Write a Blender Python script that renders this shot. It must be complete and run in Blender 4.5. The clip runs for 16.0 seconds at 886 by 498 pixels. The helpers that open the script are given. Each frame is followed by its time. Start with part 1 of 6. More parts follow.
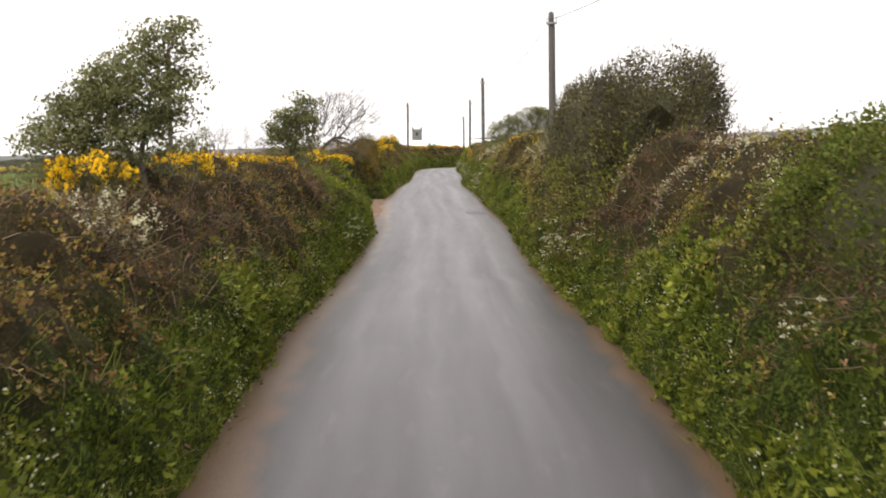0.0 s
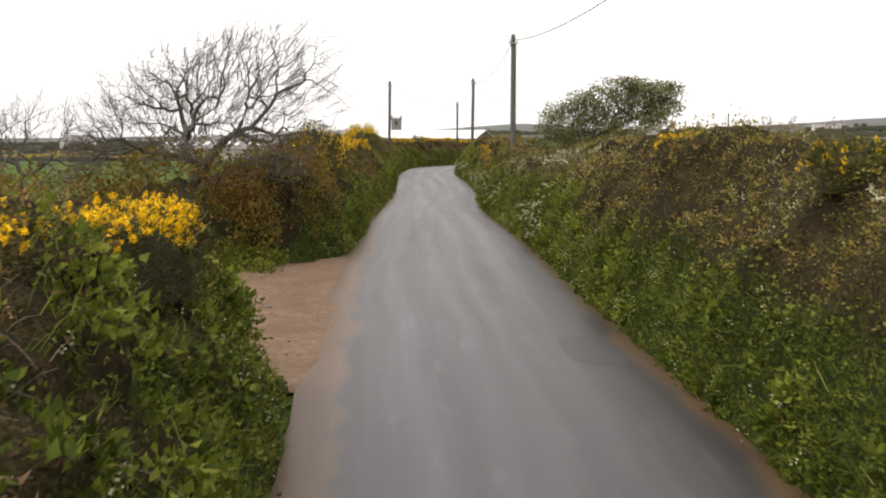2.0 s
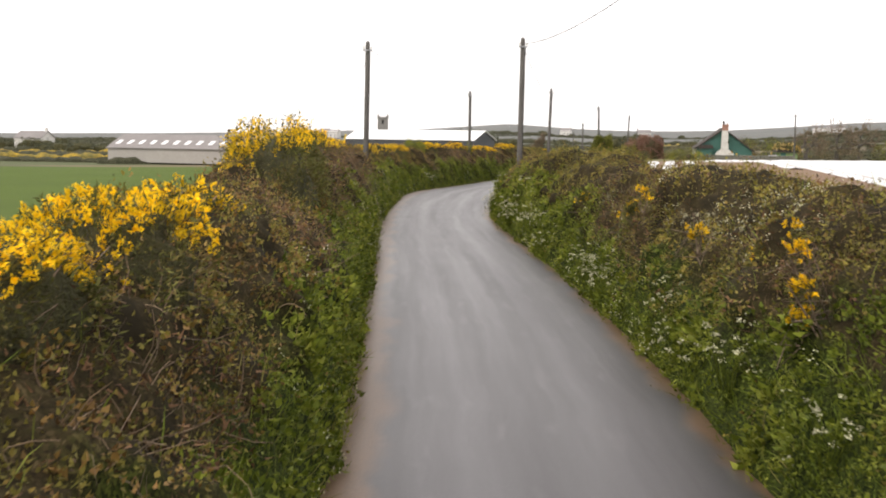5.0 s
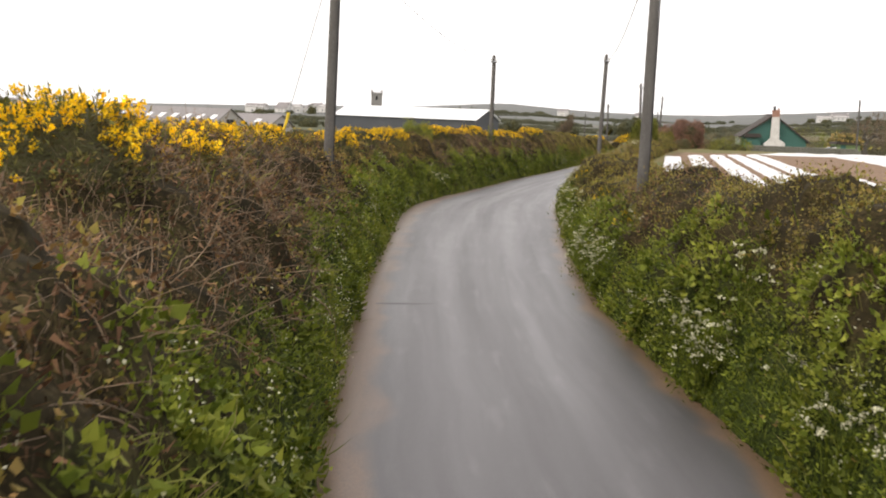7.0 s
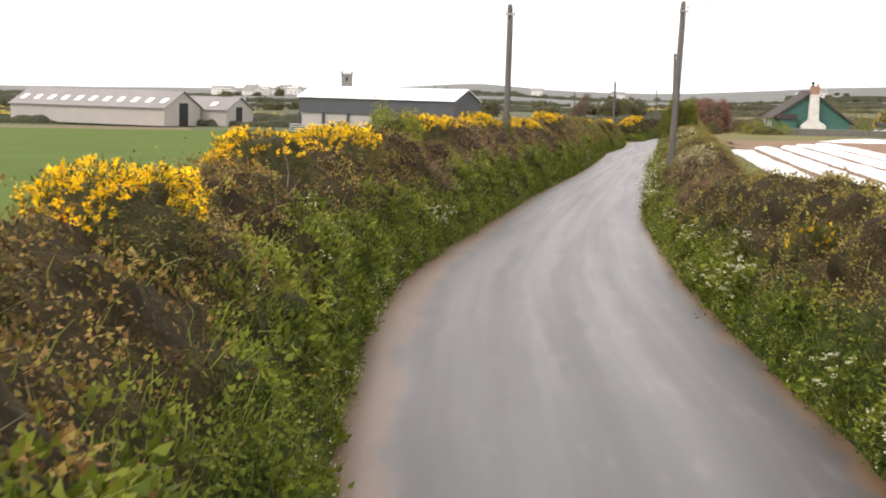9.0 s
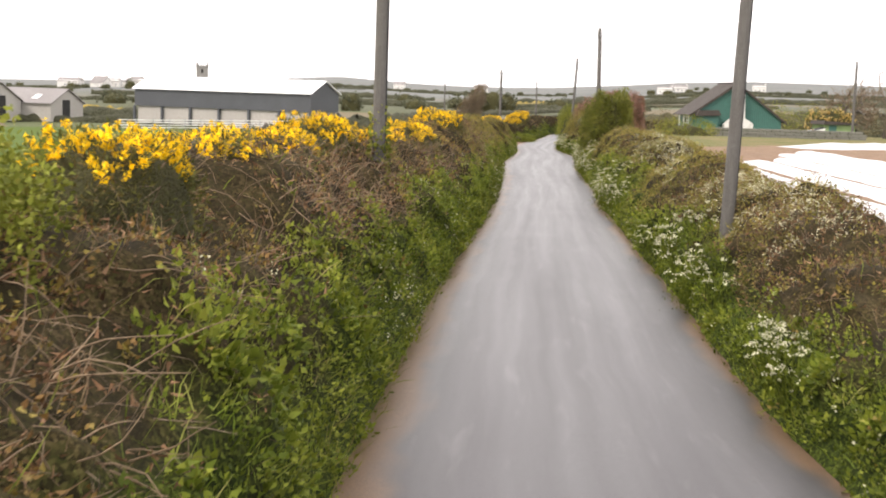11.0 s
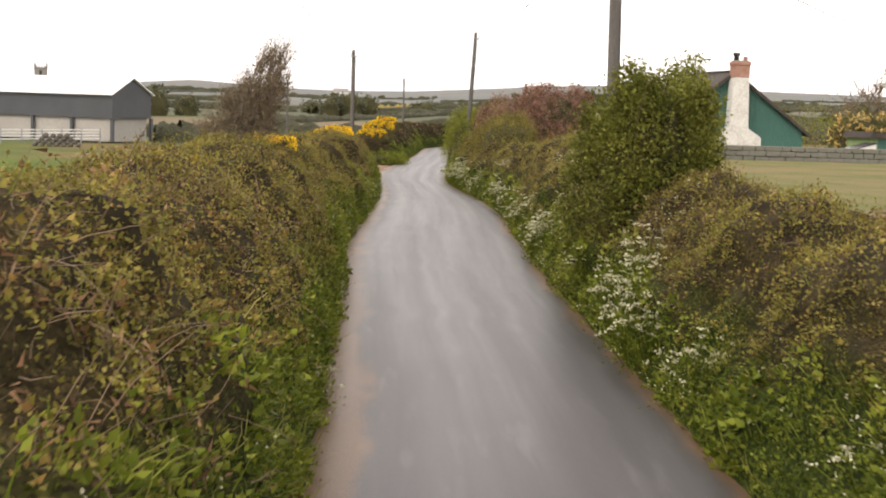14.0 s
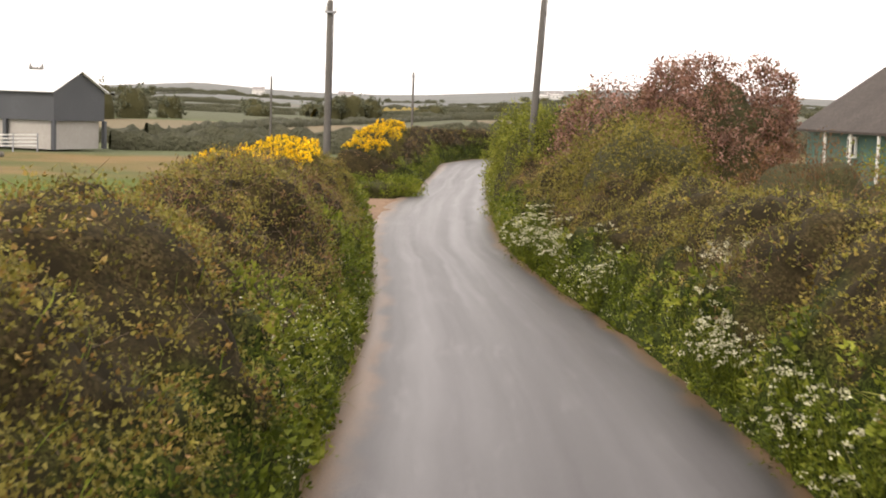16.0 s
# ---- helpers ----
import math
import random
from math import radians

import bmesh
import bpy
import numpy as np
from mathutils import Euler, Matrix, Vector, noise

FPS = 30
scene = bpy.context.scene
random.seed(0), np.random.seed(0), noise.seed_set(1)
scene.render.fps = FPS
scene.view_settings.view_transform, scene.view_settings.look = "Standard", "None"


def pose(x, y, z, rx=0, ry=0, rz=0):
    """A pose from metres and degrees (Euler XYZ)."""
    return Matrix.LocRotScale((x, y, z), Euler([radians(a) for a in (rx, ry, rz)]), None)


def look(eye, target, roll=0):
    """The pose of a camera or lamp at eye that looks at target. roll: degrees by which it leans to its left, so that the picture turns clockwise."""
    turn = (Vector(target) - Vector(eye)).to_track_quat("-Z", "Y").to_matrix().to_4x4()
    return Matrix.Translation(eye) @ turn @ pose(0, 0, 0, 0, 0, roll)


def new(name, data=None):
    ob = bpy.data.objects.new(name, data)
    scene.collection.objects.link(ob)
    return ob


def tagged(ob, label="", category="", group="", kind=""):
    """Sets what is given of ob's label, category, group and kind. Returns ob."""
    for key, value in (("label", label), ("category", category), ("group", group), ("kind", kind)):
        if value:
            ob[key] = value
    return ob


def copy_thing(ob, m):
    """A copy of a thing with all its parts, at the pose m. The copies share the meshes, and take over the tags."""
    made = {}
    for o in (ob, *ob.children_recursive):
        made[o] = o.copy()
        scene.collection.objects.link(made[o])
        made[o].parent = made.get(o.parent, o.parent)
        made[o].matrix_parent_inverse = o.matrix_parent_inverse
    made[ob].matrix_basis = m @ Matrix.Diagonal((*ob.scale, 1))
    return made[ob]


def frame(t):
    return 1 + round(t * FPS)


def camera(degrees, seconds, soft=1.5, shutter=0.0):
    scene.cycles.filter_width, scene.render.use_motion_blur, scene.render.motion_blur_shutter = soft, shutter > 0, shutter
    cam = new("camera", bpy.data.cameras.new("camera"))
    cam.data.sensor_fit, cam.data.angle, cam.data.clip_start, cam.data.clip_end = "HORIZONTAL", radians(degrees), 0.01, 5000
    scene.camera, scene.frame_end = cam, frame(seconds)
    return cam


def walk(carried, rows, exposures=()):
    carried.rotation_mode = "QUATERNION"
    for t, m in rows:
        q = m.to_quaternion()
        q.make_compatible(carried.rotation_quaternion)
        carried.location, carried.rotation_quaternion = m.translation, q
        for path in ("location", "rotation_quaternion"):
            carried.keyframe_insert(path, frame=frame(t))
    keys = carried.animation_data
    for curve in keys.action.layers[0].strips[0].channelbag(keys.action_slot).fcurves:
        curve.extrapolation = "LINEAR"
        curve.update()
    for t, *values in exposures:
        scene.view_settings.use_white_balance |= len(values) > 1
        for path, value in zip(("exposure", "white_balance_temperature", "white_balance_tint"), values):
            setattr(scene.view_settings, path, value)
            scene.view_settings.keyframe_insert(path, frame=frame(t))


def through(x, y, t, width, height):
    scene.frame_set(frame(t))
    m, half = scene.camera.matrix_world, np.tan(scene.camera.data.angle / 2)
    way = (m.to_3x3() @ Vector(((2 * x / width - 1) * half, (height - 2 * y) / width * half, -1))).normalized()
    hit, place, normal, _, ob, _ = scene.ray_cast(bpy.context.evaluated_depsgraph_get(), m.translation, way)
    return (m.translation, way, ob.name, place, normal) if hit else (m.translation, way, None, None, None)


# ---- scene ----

# ---------------------------------------------------------------- camera
cam = camera(37.5, 16.0, soft=1.95, shutter=0.08)
PATH = [
    (0, 0.000, 0.000, 2.297, 85.56, 0.81, 0.06),
    (0.5, -0.220, 7.376, 2.417, 85.75, 0.75, -0.39),
    (1, -0.453, 14.624, 2.530, 85.47, 1.67, -0.49),
    (1.5, -0.771, 21.830, 2.597, 85.62, 1.80, -0.96),
    (2, -0.991, 29.020, 2.622, 85.10, -0.08, -0.87),
    (2.5, -1.190, 36.103, 2.716, 85.32, -0.45, -0.66),
    (3, -1.312, 42.984, 2.783, 85.68, -0.33, -0.35),
    (3.5, -1.394, 49.793, 2.867, 85.40, 0.06, -0.60),
    (4, -1.448, 56.493, 2.967, 84.66, -0.27, -0.19),
    (4.5, -1.540, 62.918, 2.941, 84.00, -0.67, -0.98),
    (5, -1.673, 69.042, 2.954, 85.09, -0.74, -1.46),
    (5.2, -1.715, 71.487, 2.962, 84.90, -0.75, -0.98),
    (7.3, -1.967, 96.471, 3.067, 84.13, -2.29, -1.79),
    (7.5, -1.977, 98.717, 3.061, 84.16, -2.02, -1.99),
    (8, -2.018, 104.236, 3.057, 84.19, -1.91, -2.22),
    (8.5, -1.997, 109.682, 3.051, 83.65, -1.62, -2.26),
    (9, -1.870, 115.161, 3.074, 83.33, -1.63, -2.98),
    (9.5, -1.632, 120.592, 3.043, 83.25, -1.68, -3.60),
    (9.7, -1.512, 122.814, 3.060, 83.29, -1.95, -4.94),
    (11.8, 1.981, 146.965, 2.809, 83.41, -2.39, -11.81),
    (12, 2.481, 149.406, 2.786, 84.15, -2.66, -13.05),
    (12.5, 3.802, 155.605, 2.733, 83.06, -2.35, -14.19),
    (13, 5.311, 162.070, 2.741, 84.46, -1.96, -14.70),
    (13.5, 6.916, 169.002, 2.677, 83.83, -2.34, -14.95),
    (14, 8.547, 176.092, 2.621, 83.59, -1.79, -15.06),
    (14.5, 10.130, 182.941, 2.532, 83.20, -1.46, -14.90),
    (15, 11.660, 189.754, 2.467, 83.24, -1.43, -15.00),
    (15.5, 13.125, 196.401, 2.367, 83.09, -1.61, -14.79),
    (16, 14.665, 202.917, 2.269, 83.76, -2.07, -14.79),
]
walk(cam, [(t, pose(x, y, z, rx, ry, rz)) for t, x, y, z, rx, ry, rz in PATH],
     [(0.0, 0.76, 6900, 13), (2.5, 0.46, 6900, 12), (5.0, 0.76, 6900, 13), (8.0, 0.75, 6900, 13), (9.0, 1.06, 6900, 14), (9.5, 1.27, 6900, 14), (12.5, 1.28, 6900, 14), (13.0, 1.02, 7000, 14), (15.0, 0.96, 7300, 15), (16.0, 1.1, 7300, 15)])

# ---------------------------------------------------------------- light: bright overcast sky with a broad, weak sun
SUN_EL, SUN_ROT = radians(46), radians(234)
world = bpy.data.worlds.new("overcast_sky")
scene.world = world
world.use_nodes = True
wn, wl = world.node_tree.nodes, world.node_tree.links
wn.clear()
w_out = wn.new("ShaderNodeOutputWorld")
w_bg = wn.new("ShaderNodeBackground")
w_sky = wn.new("ShaderNodeTexSky")
w_sky.sky_type = "NISHITA"
w_sky.sun_disc = False
w_sky.sun_elevation, w_sky.sun_rotation = SUN_EL, SUN_ROT
w_sky.dust_density = 4.0
w_tint = wn.new("ShaderNodeVectorMath")
w_tint.operation = "SCALE"
w_tint.inputs[3].default_value = 0.055
w_noise = wn.new("ShaderNodeTexNoise")
w_noise.inputs["Scale"].default_value = 2.2
w_noise.inputs["Detail"].default_value = 5.0
w_coord = wn.new("ShaderNodeTexCoord")
w_map = wn.new("ShaderNodeMapping")
w_map.inputs["Scale"].default_value = (1.0, 1.0, 3.5)
w_ramp = wn.new("ShaderNodeMapRange")
w_ramp.inputs["From Min"].default_value = 0.32
w_ramp.inputs["From Max"].default_value = 0.62
w_ramp.inputs["To Min"].default_value = 0.72
w_ramp.inputs["To Max"].default_value = 0.97
w_mix = wn.new("ShaderNodeMix")
w_mix.data_type = "RGBA"
w_mix.inputs[7].default_value = (1.0, 1.0, 1.02, 1)
wl.new(w_coord.outputs["Generated"], w_map.inputs[0])
wl.new(w_map.outputs[0], w_noise.inputs["Vector"])
wl.new(w_noise.outputs["Fac"], w_ramp.inputs["Value"])
wl.new(w_ramp.outputs[0], w_mix.inputs[0])
wl.new(w_sky.outputs[0], w_tint.inputs[0])
wl.new(w_tint.outputs[0], w_mix.inputs[6])
wl.new(w_mix.outputs[2], w_bg.inputs[0])
w_bg.inputs[1].default_value = 1.0
wl.new(w_bg.outputs[0], w_out.inputs[0])

sun_data = bpy.data.lights.new("sun", "SUN")
sun_data.energy, sun_data.angle, sun_data.color = 1.0, radians(14), (1.0, 0.96, 0.9)
sun = new("sun", sun_data)
sun.matrix_world = look((-62, -45, 80), (0, 0, 0))

# ---------------------------------------------------------------- materials
def socket_mix(nt, fac, a, b, mode="MIX"):
    m = nt.nodes.new("ShaderNodeMix")
    m.data_type, m.blend_type = "RGBA", mode
    for i, v in ((0, fac), (6, a), (7, b)):
        if hasattr(v, "links"):
            nt.links.new(v, m.inputs[i])
        elif i == 0:
            m.inputs[0].default_value = v
        else:
            m.inputs[i].default_value = (*v, 1)
    return m.outputs[2]


def noise_fac(nt, scale, lo=0.35, hi=0.65, detail=4.0, vector=None, stretch=None):
    tc = nt.nodes.new("ShaderNodeTexCoord")
    src = vector or tc.outputs["Object"]
    if stretch:
        mp = nt.nodes.new("ShaderNodeMapping")
        mp.inputs["Scale"].default_value = stretch
        nt.links.new(src, mp.inputs[0])
        src = mp.outputs[0]
    n = nt.nodes.new("ShaderNodeTexNoise")
    n.inputs["Scale"].default_value, n.inputs["Detail"].default_value = scale, detail
    nt.links.new(src, n.inputs["Vector"])
    r = nt.nodes.new("ShaderNodeMapRange")
    r.inputs["From Min"].default_value, r.inputs["From Max"].default_value = lo, hi
    nt.links.new(n.outputs["Fac"], r.inputs["Value"])
    return r.outputs[0]


def add_bump(nt, bsdf, height, strength, distance):
    b = nt.nodes.new("ShaderNodeBump")
    b.inputs["Strength"].default_value, b.inputs["Distance"].default_value = strength, distance
    nt.links.new(height, b.inputs["Height"])
    nt.links.new(b.outputs[0], bsdf.inputs["Normal"])


def surface(name, base, second, rough=0.8, scale=3.0, third=None, fine=40.0, bump=0.2, dist=0.01, metal=0.0, stretch=None):
    """A plain weathered surface: two tones at a large scale, a third at a fine one, and fine relief."""
    m = bpy.data.materials.new(name)
    m.use_nodes = True
    nt = m.node_tree
    b = nt.nodes["Principled BSDF"]
    c = socket_mix(nt, noise_fac(nt, scale, 0.3, 0.7, 5, stretch=stretch), base, second)
    f = noise_fac(nt, fine, 0.3, 0.75, 3, stretch=stretch)
    if third:
        c = socket_mix(nt, f, c, third)
    nt.links.new(c, b.inputs["Base Color"])
    b.inputs["Roughness"].default_value, b.inputs["Metallic"].default_value = rough, metal
    b.inputs["Specular IOR Level"].default_value = 0.3
    if bump:
        add_bump(nt, b, f, bump, dist)
    return m


def leaf_material(name, tones, rough=0.65, through=0.35, patch=0.6, gloss=0.12):
    """Leaves: each island takes its own tone, patches of the stand another, and some light comes through."""
    m = bpy.data.materials.new(name)
    m.use_nodes = True
    nt = m.node_tree
    b = nt.nodes["Principled BSDF"]
    geo = nt.nodes.new("ShaderNodeNewGeometry")
    ramp = nt.nodes.new("ShaderNodeValToRGB")
    els = ramp.color_ramp.elements
    while len(els) < len(tones):
        els.new(0.5)
    for i, t in enumerate(tones):
        els[i].position = i / max(1, len(tones) - 1)
        els[i].color = (*t, 1)
    add = nt.nodes.new("ShaderNodeMath")
    add.operation = "MULTIPLY_ADD"
    nt.links.new(geo.outputs["Random Per Island"], add.inputs[0])
    add.inputs[1].default_value = 0.6
    sc = nt.nodes.new("ShaderNodeMath")
    sc.operation = "MULTIPLY_ADD"
    nt.links.new(noise_fac(nt, patch * 1.6, 0.3, 0.7, 4), sc.inputs[0])
    sc.inputs[1].default_value, sc.inputs[2].default_value = patch, 0.14 - patch * 0.3
    nt.links.new(sc.outputs[0], add.inputs[2])
    nt.links.new(add.outputs[0], ramp.inputs[0])
    # tufts differ: noise darkens some and brightens others, for contrast between clumps
    tuft_tone = nt.nodes.new("ShaderNodeMapRange")
    tuft_tone.inputs["To Min"].default_value, tuft_tone.inputs["To Max"].default_value = 0.58, 1.42
    nt.links.new(noise_fac(nt, 3.4, 0.34, 0.66, 3), tuft_tone.inputs["Value"])
    tone = socket_mix(nt, 1.0, ramp.outputs[0], tuft_tone.outputs[0], "MULTIPLY")
    nt.links.new(tone, b.inputs["Base Color"])
    b.inputs["Roughness"].default_value = rough
    b.inputs["Specular IOR Level"].default_value = gloss
    tr = nt.nodes.new("ShaderNodeBsdfTranslucent")
    nt.links.new(tone, tr.inputs[0])
    mx = nt.nodes.new("ShaderNodeMixShader")
    mx.inputs[0].default_value = through
    nt.links.new(b.outputs[0], mx.inputs[1])
    nt.links.new(tr.outputs[0], mx.inputs[2])
    nt.links.new(mx.outputs[0], nt.nodes["Material Output"].inputs[0])
    return m


def road_material():
    m = bpy.data.materials.new("worn_asphalt")
    m.use_nodes = True
    nt = m.node_tree
    b = nt.nodes["Principled BSDF"]
    uv = nt.nodes.new("ShaderNodeUVMap")
    uv.uv_map = "lane"
    sep = nt.nodes.new("ShaderNodeSeparateXYZ")
    nt.links.new(uv.outputs[0], sep.inputs[0])
    streak = noise_fac(nt, 1.0, 0.3, 0.7, 5, vector=uv.outputs[0], stretch=(5.0, 0.03, 1))
    blotch = noise_fac(nt, 1.0, 0.35, 0.68, 5, vector=uv.outputs[0], stretch=(4.5, 0.06, 1))
    grain = noise_fac(nt, 55.0, 0.3, 0.7, 3)
    c = socket_mix(nt, streak, (0.025, 0.0232, 0.0255), (0.043, 0.04, 0.0435))
    c = socket_mix(nt, blotch, c, (0.04, 0.037, 0.04))
    c = socket_mix(nt, 0.25, c, socket_mix(nt, grain, (0.026, 0.0245, 0.025), (0.118, 0.112, 0.113)))
    # lighter polished wheel tracks
    def band(centre, width):
        s = nt.nodes.new("ShaderNodeMath")
        s.operation = "SUBTRACT"
        nt.links.new(sep.outputs[0], s.inputs[0])
        s.inputs[1].default_value = centre
        a = nt.nodes.new("ShaderNodeMath")
        a.operation = "ABSOLUTE"
        nt.links.new(s.outputs[0], a.inputs[0])
        r = nt.nodes.new("ShaderNodeMapRange")
        r.interpolation_type = "SMOOTHSTEP"
        r.inputs["From Min"].default_value, r.inputs["From Max"].default_value = width, 0.0
        nt.links.new(a.outputs[0], r.inputs["Value"])
        return r.outputs[0]
    both = nt.nodes.new("ShaderNodeMath")
    both.operation = "ADD"
    nt.links.new(band(-0.42, 0.3), both.inputs[0])
    nt.links.new(band(0.42, 0.3), both.inputs[1])
    half = nt.nodes.new("ShaderNodeMath")
    half.operation = "MULTIPLY"
    nt.links.new(both.outputs[0], half.inputs[0])
    half.inputs[1].default_value = 0.55
    worn = nt.nodes.new("ShaderNodeMath")
    worn.operation = "MULTIPLY"
    nt.links.new(half.outputs[0], worn.inputs[0])
    nt.links.new(noise_fac(nt, 1.0, 0.2, 0.62, 5, vector=uv.outputs[0], stretch=(2.2, 0.35, 1)), worn.inputs[1])
    c = socket_mix(nt, worn.outputs[0], c, (0.066, 0.062, 0.067))
    # damp and oily blotches, and small scuffs
    damp = nt.nodes.new("ShaderNodeMath")
    damp.operation = "MULTIPLY"
    nt.links.new(noise_fac(nt, 1.0, 0.42, 0.72, 6, vector=uv.outputs[0], stretch=(2.4, 0.22, 1)), damp.inputs[0])
    damp.inputs[1].default_value = 0.42
    c = socket_mix(nt, damp.outputs[0], c, (0.036, 0.0335, 0.0355))
    scuff = nt.nodes.new("ShaderNodeMath")
    scuff.operation = "MULTIPLY"
    nt.links.new(noise_fac(nt, 1.0, 0.58, 0.74, 6, vector=uv.outputs[0], stretch=(8.0, 0.7, 1)), scuff.inputs[0])
    scuff.inputs[1].default_value = 0.35
    c = socket_mix(nt, scuff.outputs[0], c, (0.145, 0.138, 0.141))
    # washed-in red-brown soil along both edges
    shift = nt.nodes.new("ShaderNodeMath")
    shift.operation = "SUBTRACT"
    nt.links.new(sep.outputs[0], shift.inputs[0])
    shift.inputs[1].default_value = 0.05
    ab = nt.nodes.new("ShaderNodeMath")
    ab.operation = "ABSOLUTE"
    nt.links.new(shift.outputs[0], ab.inputs[0])
    wob = nt.nodes.new("ShaderNodeMath")
    wob.operation = "MULTIPLY_ADD"
    nt.links.new(noise_fac(nt, 1.0, 0.25, 0.75, 5, vector=uv.outputs[0], stretch=(2.5, 0.7, 1)), wob.inputs[0])
    wob.inputs[1].default_value = 0.2
    drift = nt.nodes.new("ShaderNodeMath")
    drift.operation = "MULTIPLY_ADD"
    nt.links.new(noise_fac(nt, 1.0, 0.42, 0.72, 3, vector=uv.outputs[0], stretch=(0.9, 0.05, 1)), drift.inputs[0])
    drift.inputs[1].default_value = 0.1
    nt.links.new(ab.outputs[0], drift.inputs[2])
    nt.links.new(drift.outputs[0], wob.inputs[2])
    ed = nt.nodes.new("ShaderNodeMapRange")
    ed.interpolation_type = "SMOOTHSTEP"
    ed.inputs["From Min"].default_value, ed.inputs["From Max"].default_value = 0.92, 1.08
    nt.links.new(wob.outputs[0], ed.inputs["Value"])
    soil = socket_mix(nt, grain, (0.082, 0.05, 0.03), (0.17, 0.104, 0.064))
    c = socket_mix(nt, ed.outputs[0], c, soil)
    nt.links.new(c, b.inputs["Base Color"])
    rr = nt.nodes.new("ShaderNodeMapRange")
    rr.inputs["To Min"].default_value, rr.inputs["To Max"].default_value = 0.36, 0.46
    nt.links.new(blotch, rr.inputs["Value"])
    nt.links.new(rr.outputs[0], b.inputs["Roughness"])
    b.inputs["Specular IOR Level"].default_value = 0.33
    add_bump(nt, b, grain, 0.16, 0.004)
    return m


def ground_material():
    """Pasture near the lane, a patchwork of fields farther out, haze painted on the hills."""
    m = bpy.data.materials.new("pasture")
    m.use_nodes = True
    nt = m.node_tree
    b = nt.nodes["Principled BSDF"]
    tc = nt.nodes.new("ShaderNodeTexCoord")
    vor = nt.nodes.new("ShaderNodeTexVoronoi")
    vor.inputs["Scale"].default_value = 0.011
    vor.inputs["Randomness"].default_value = 0.85
    nt.links.new(tc.outputs["Object"], vor.inputs["Vector"])
    sepc = nt.nodes.new("ShaderNodeSeparateColor")
    nt.links.new(vor.outputs["Color"], sepc.inputs[0])
    ramp = nt.nodes.new("ShaderNodeValToRGB")
    els = ramp.color_ramp.elements
    tones = [(0.115, 0.107, 0.07), (0.1, 0.112, 0.062), (0.175, 0.138, 0.096), (0.09, 0.092, 0.06), (0.19, 0.142, 0.1), (0.12, 0.118, 0.076)]
    while len(els) < len(tones):
        els.new(0.5)
    for i, t in enumerate(tones):
        els[i].position, els[i].color = i / 5, (*t, 1)
    ramp.color_ramp.interpolation = "CONSTANT"
    nt.links.new(sepc.outputs[0], ramp.inputs[0])
    sep = nt.nodes.new("ShaderNodeSeparateXYZ")
    nt.links.new(tc.outputs["Object"], sep.inputs[0])
    near = nt.nodes.new("ShaderNodeMapRange")
    near.inputs["From Min"].default_value, near.inputs["From Max"].default_value = 318, 326
    nt.links.new(sep.outputs[1], near.inputs["Value"])
    meadow = socket_mix(nt, noise_fac(nt, 0.12, 0.3, 0.7, 5), (0.078, 0.122, 0.018), (0.062, 0.098, 0.016))
    # rough olive ground on the right of the lane
    east = nt.nodes.new("ShaderNodeMath")
    east.operation = "MULTIPLY_ADD"
    nt.links.new(sep.outputs[1], east.inputs[0])
    east.inputs[1].default_value = -0.09
    nt.links.new(sep.outputs[0], east.inputs[2])
    eastf = nt.nodes.new("ShaderNodeMapRange")
    eastf.inputs["From Min"].default_value, eastf.inputs["From Max"].default_value = -4.5, -2.5
    nt.links.new(east.outputs[0], eastf.inputs["Value"])
    meadow = socket_mix(nt, eastf.outputs[0], meadow, socket_mix(nt, noise_fac(nt, 0.5, 0.35, 0.65, 5), (0.115, 0.125, 0.045), (0.20, 0.15, 0.08)))
    # dry bracken beyond the second gateway
    dry_x, dry_y = nt.nodes.new("ShaderNodeMapRange"), nt.nodes.new("ShaderNodeMapRange")
    dry_x.inputs["From Min"].default_value, dry_x.inputs["From Max"].default_value = -4, 8
    dry_y.inputs["From Min"].default_value, dry_y.inputs["From Max"].default_value = 264, 284
    nt.links.new(sep.outputs[0], dry_x.inputs["Value"])
    nt.links.new(sep.outputs[1], dry_y.inputs["Value"])
    dry = nt.nodes.new("ShaderNodeMath")
    dry.operation = "MULTIPLY"
    nt.links.new(dry_x.outputs[0], dry.inputs[0])
    nt.links.new(dry_y.outputs[0], dry.inputs[1])
    meadow = socket_mix(nt, dry.outputs[0], meadow, socket_mix(nt, noise_fac(nt, 0.09, 0.38, 0.62, 5), (0.075, 0.085, 0.03), (0.2, 0.125, 0.06)))
    c = socket_mix(nt, near.outputs[0], meadow, ramp.outputs[0])
    # rough heath on the hills, its colour turned blue-grey with distance as haze
    heath_haze = nt.nodes.new("ShaderNodeMapRange")
    heath_haze.inputs["From Min"].default_value, heath_haze.inputs["From Max"].default_value = 450, 900
    nt.links.new(sep.outputs[1], heath_haze.inputs["Value"])
    c = socket_mix(nt, heath_haze.outputs[0], c, socket_mix(nt, noise_fac(nt, 0.006, 0.3, 0.7, 6), (0.14, 0.143, 0.152), (0.185, 0.186, 0.192)))
    f = noise_fac(nt, 9.0, 0.3, 0.7, 4)
    c = socket_mix(nt, 0.2, c, socket_mix(nt, f, (0.045, 0.06, 0.022), (0.14, 0.16, 0.06)))
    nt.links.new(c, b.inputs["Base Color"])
    b.inputs["Roughness"].default_value = 0.95
    b.inputs["Specular IOR Level"].default_value = 0.1
    add_bump(nt, b, f, 0.6, 0.05)
    return m


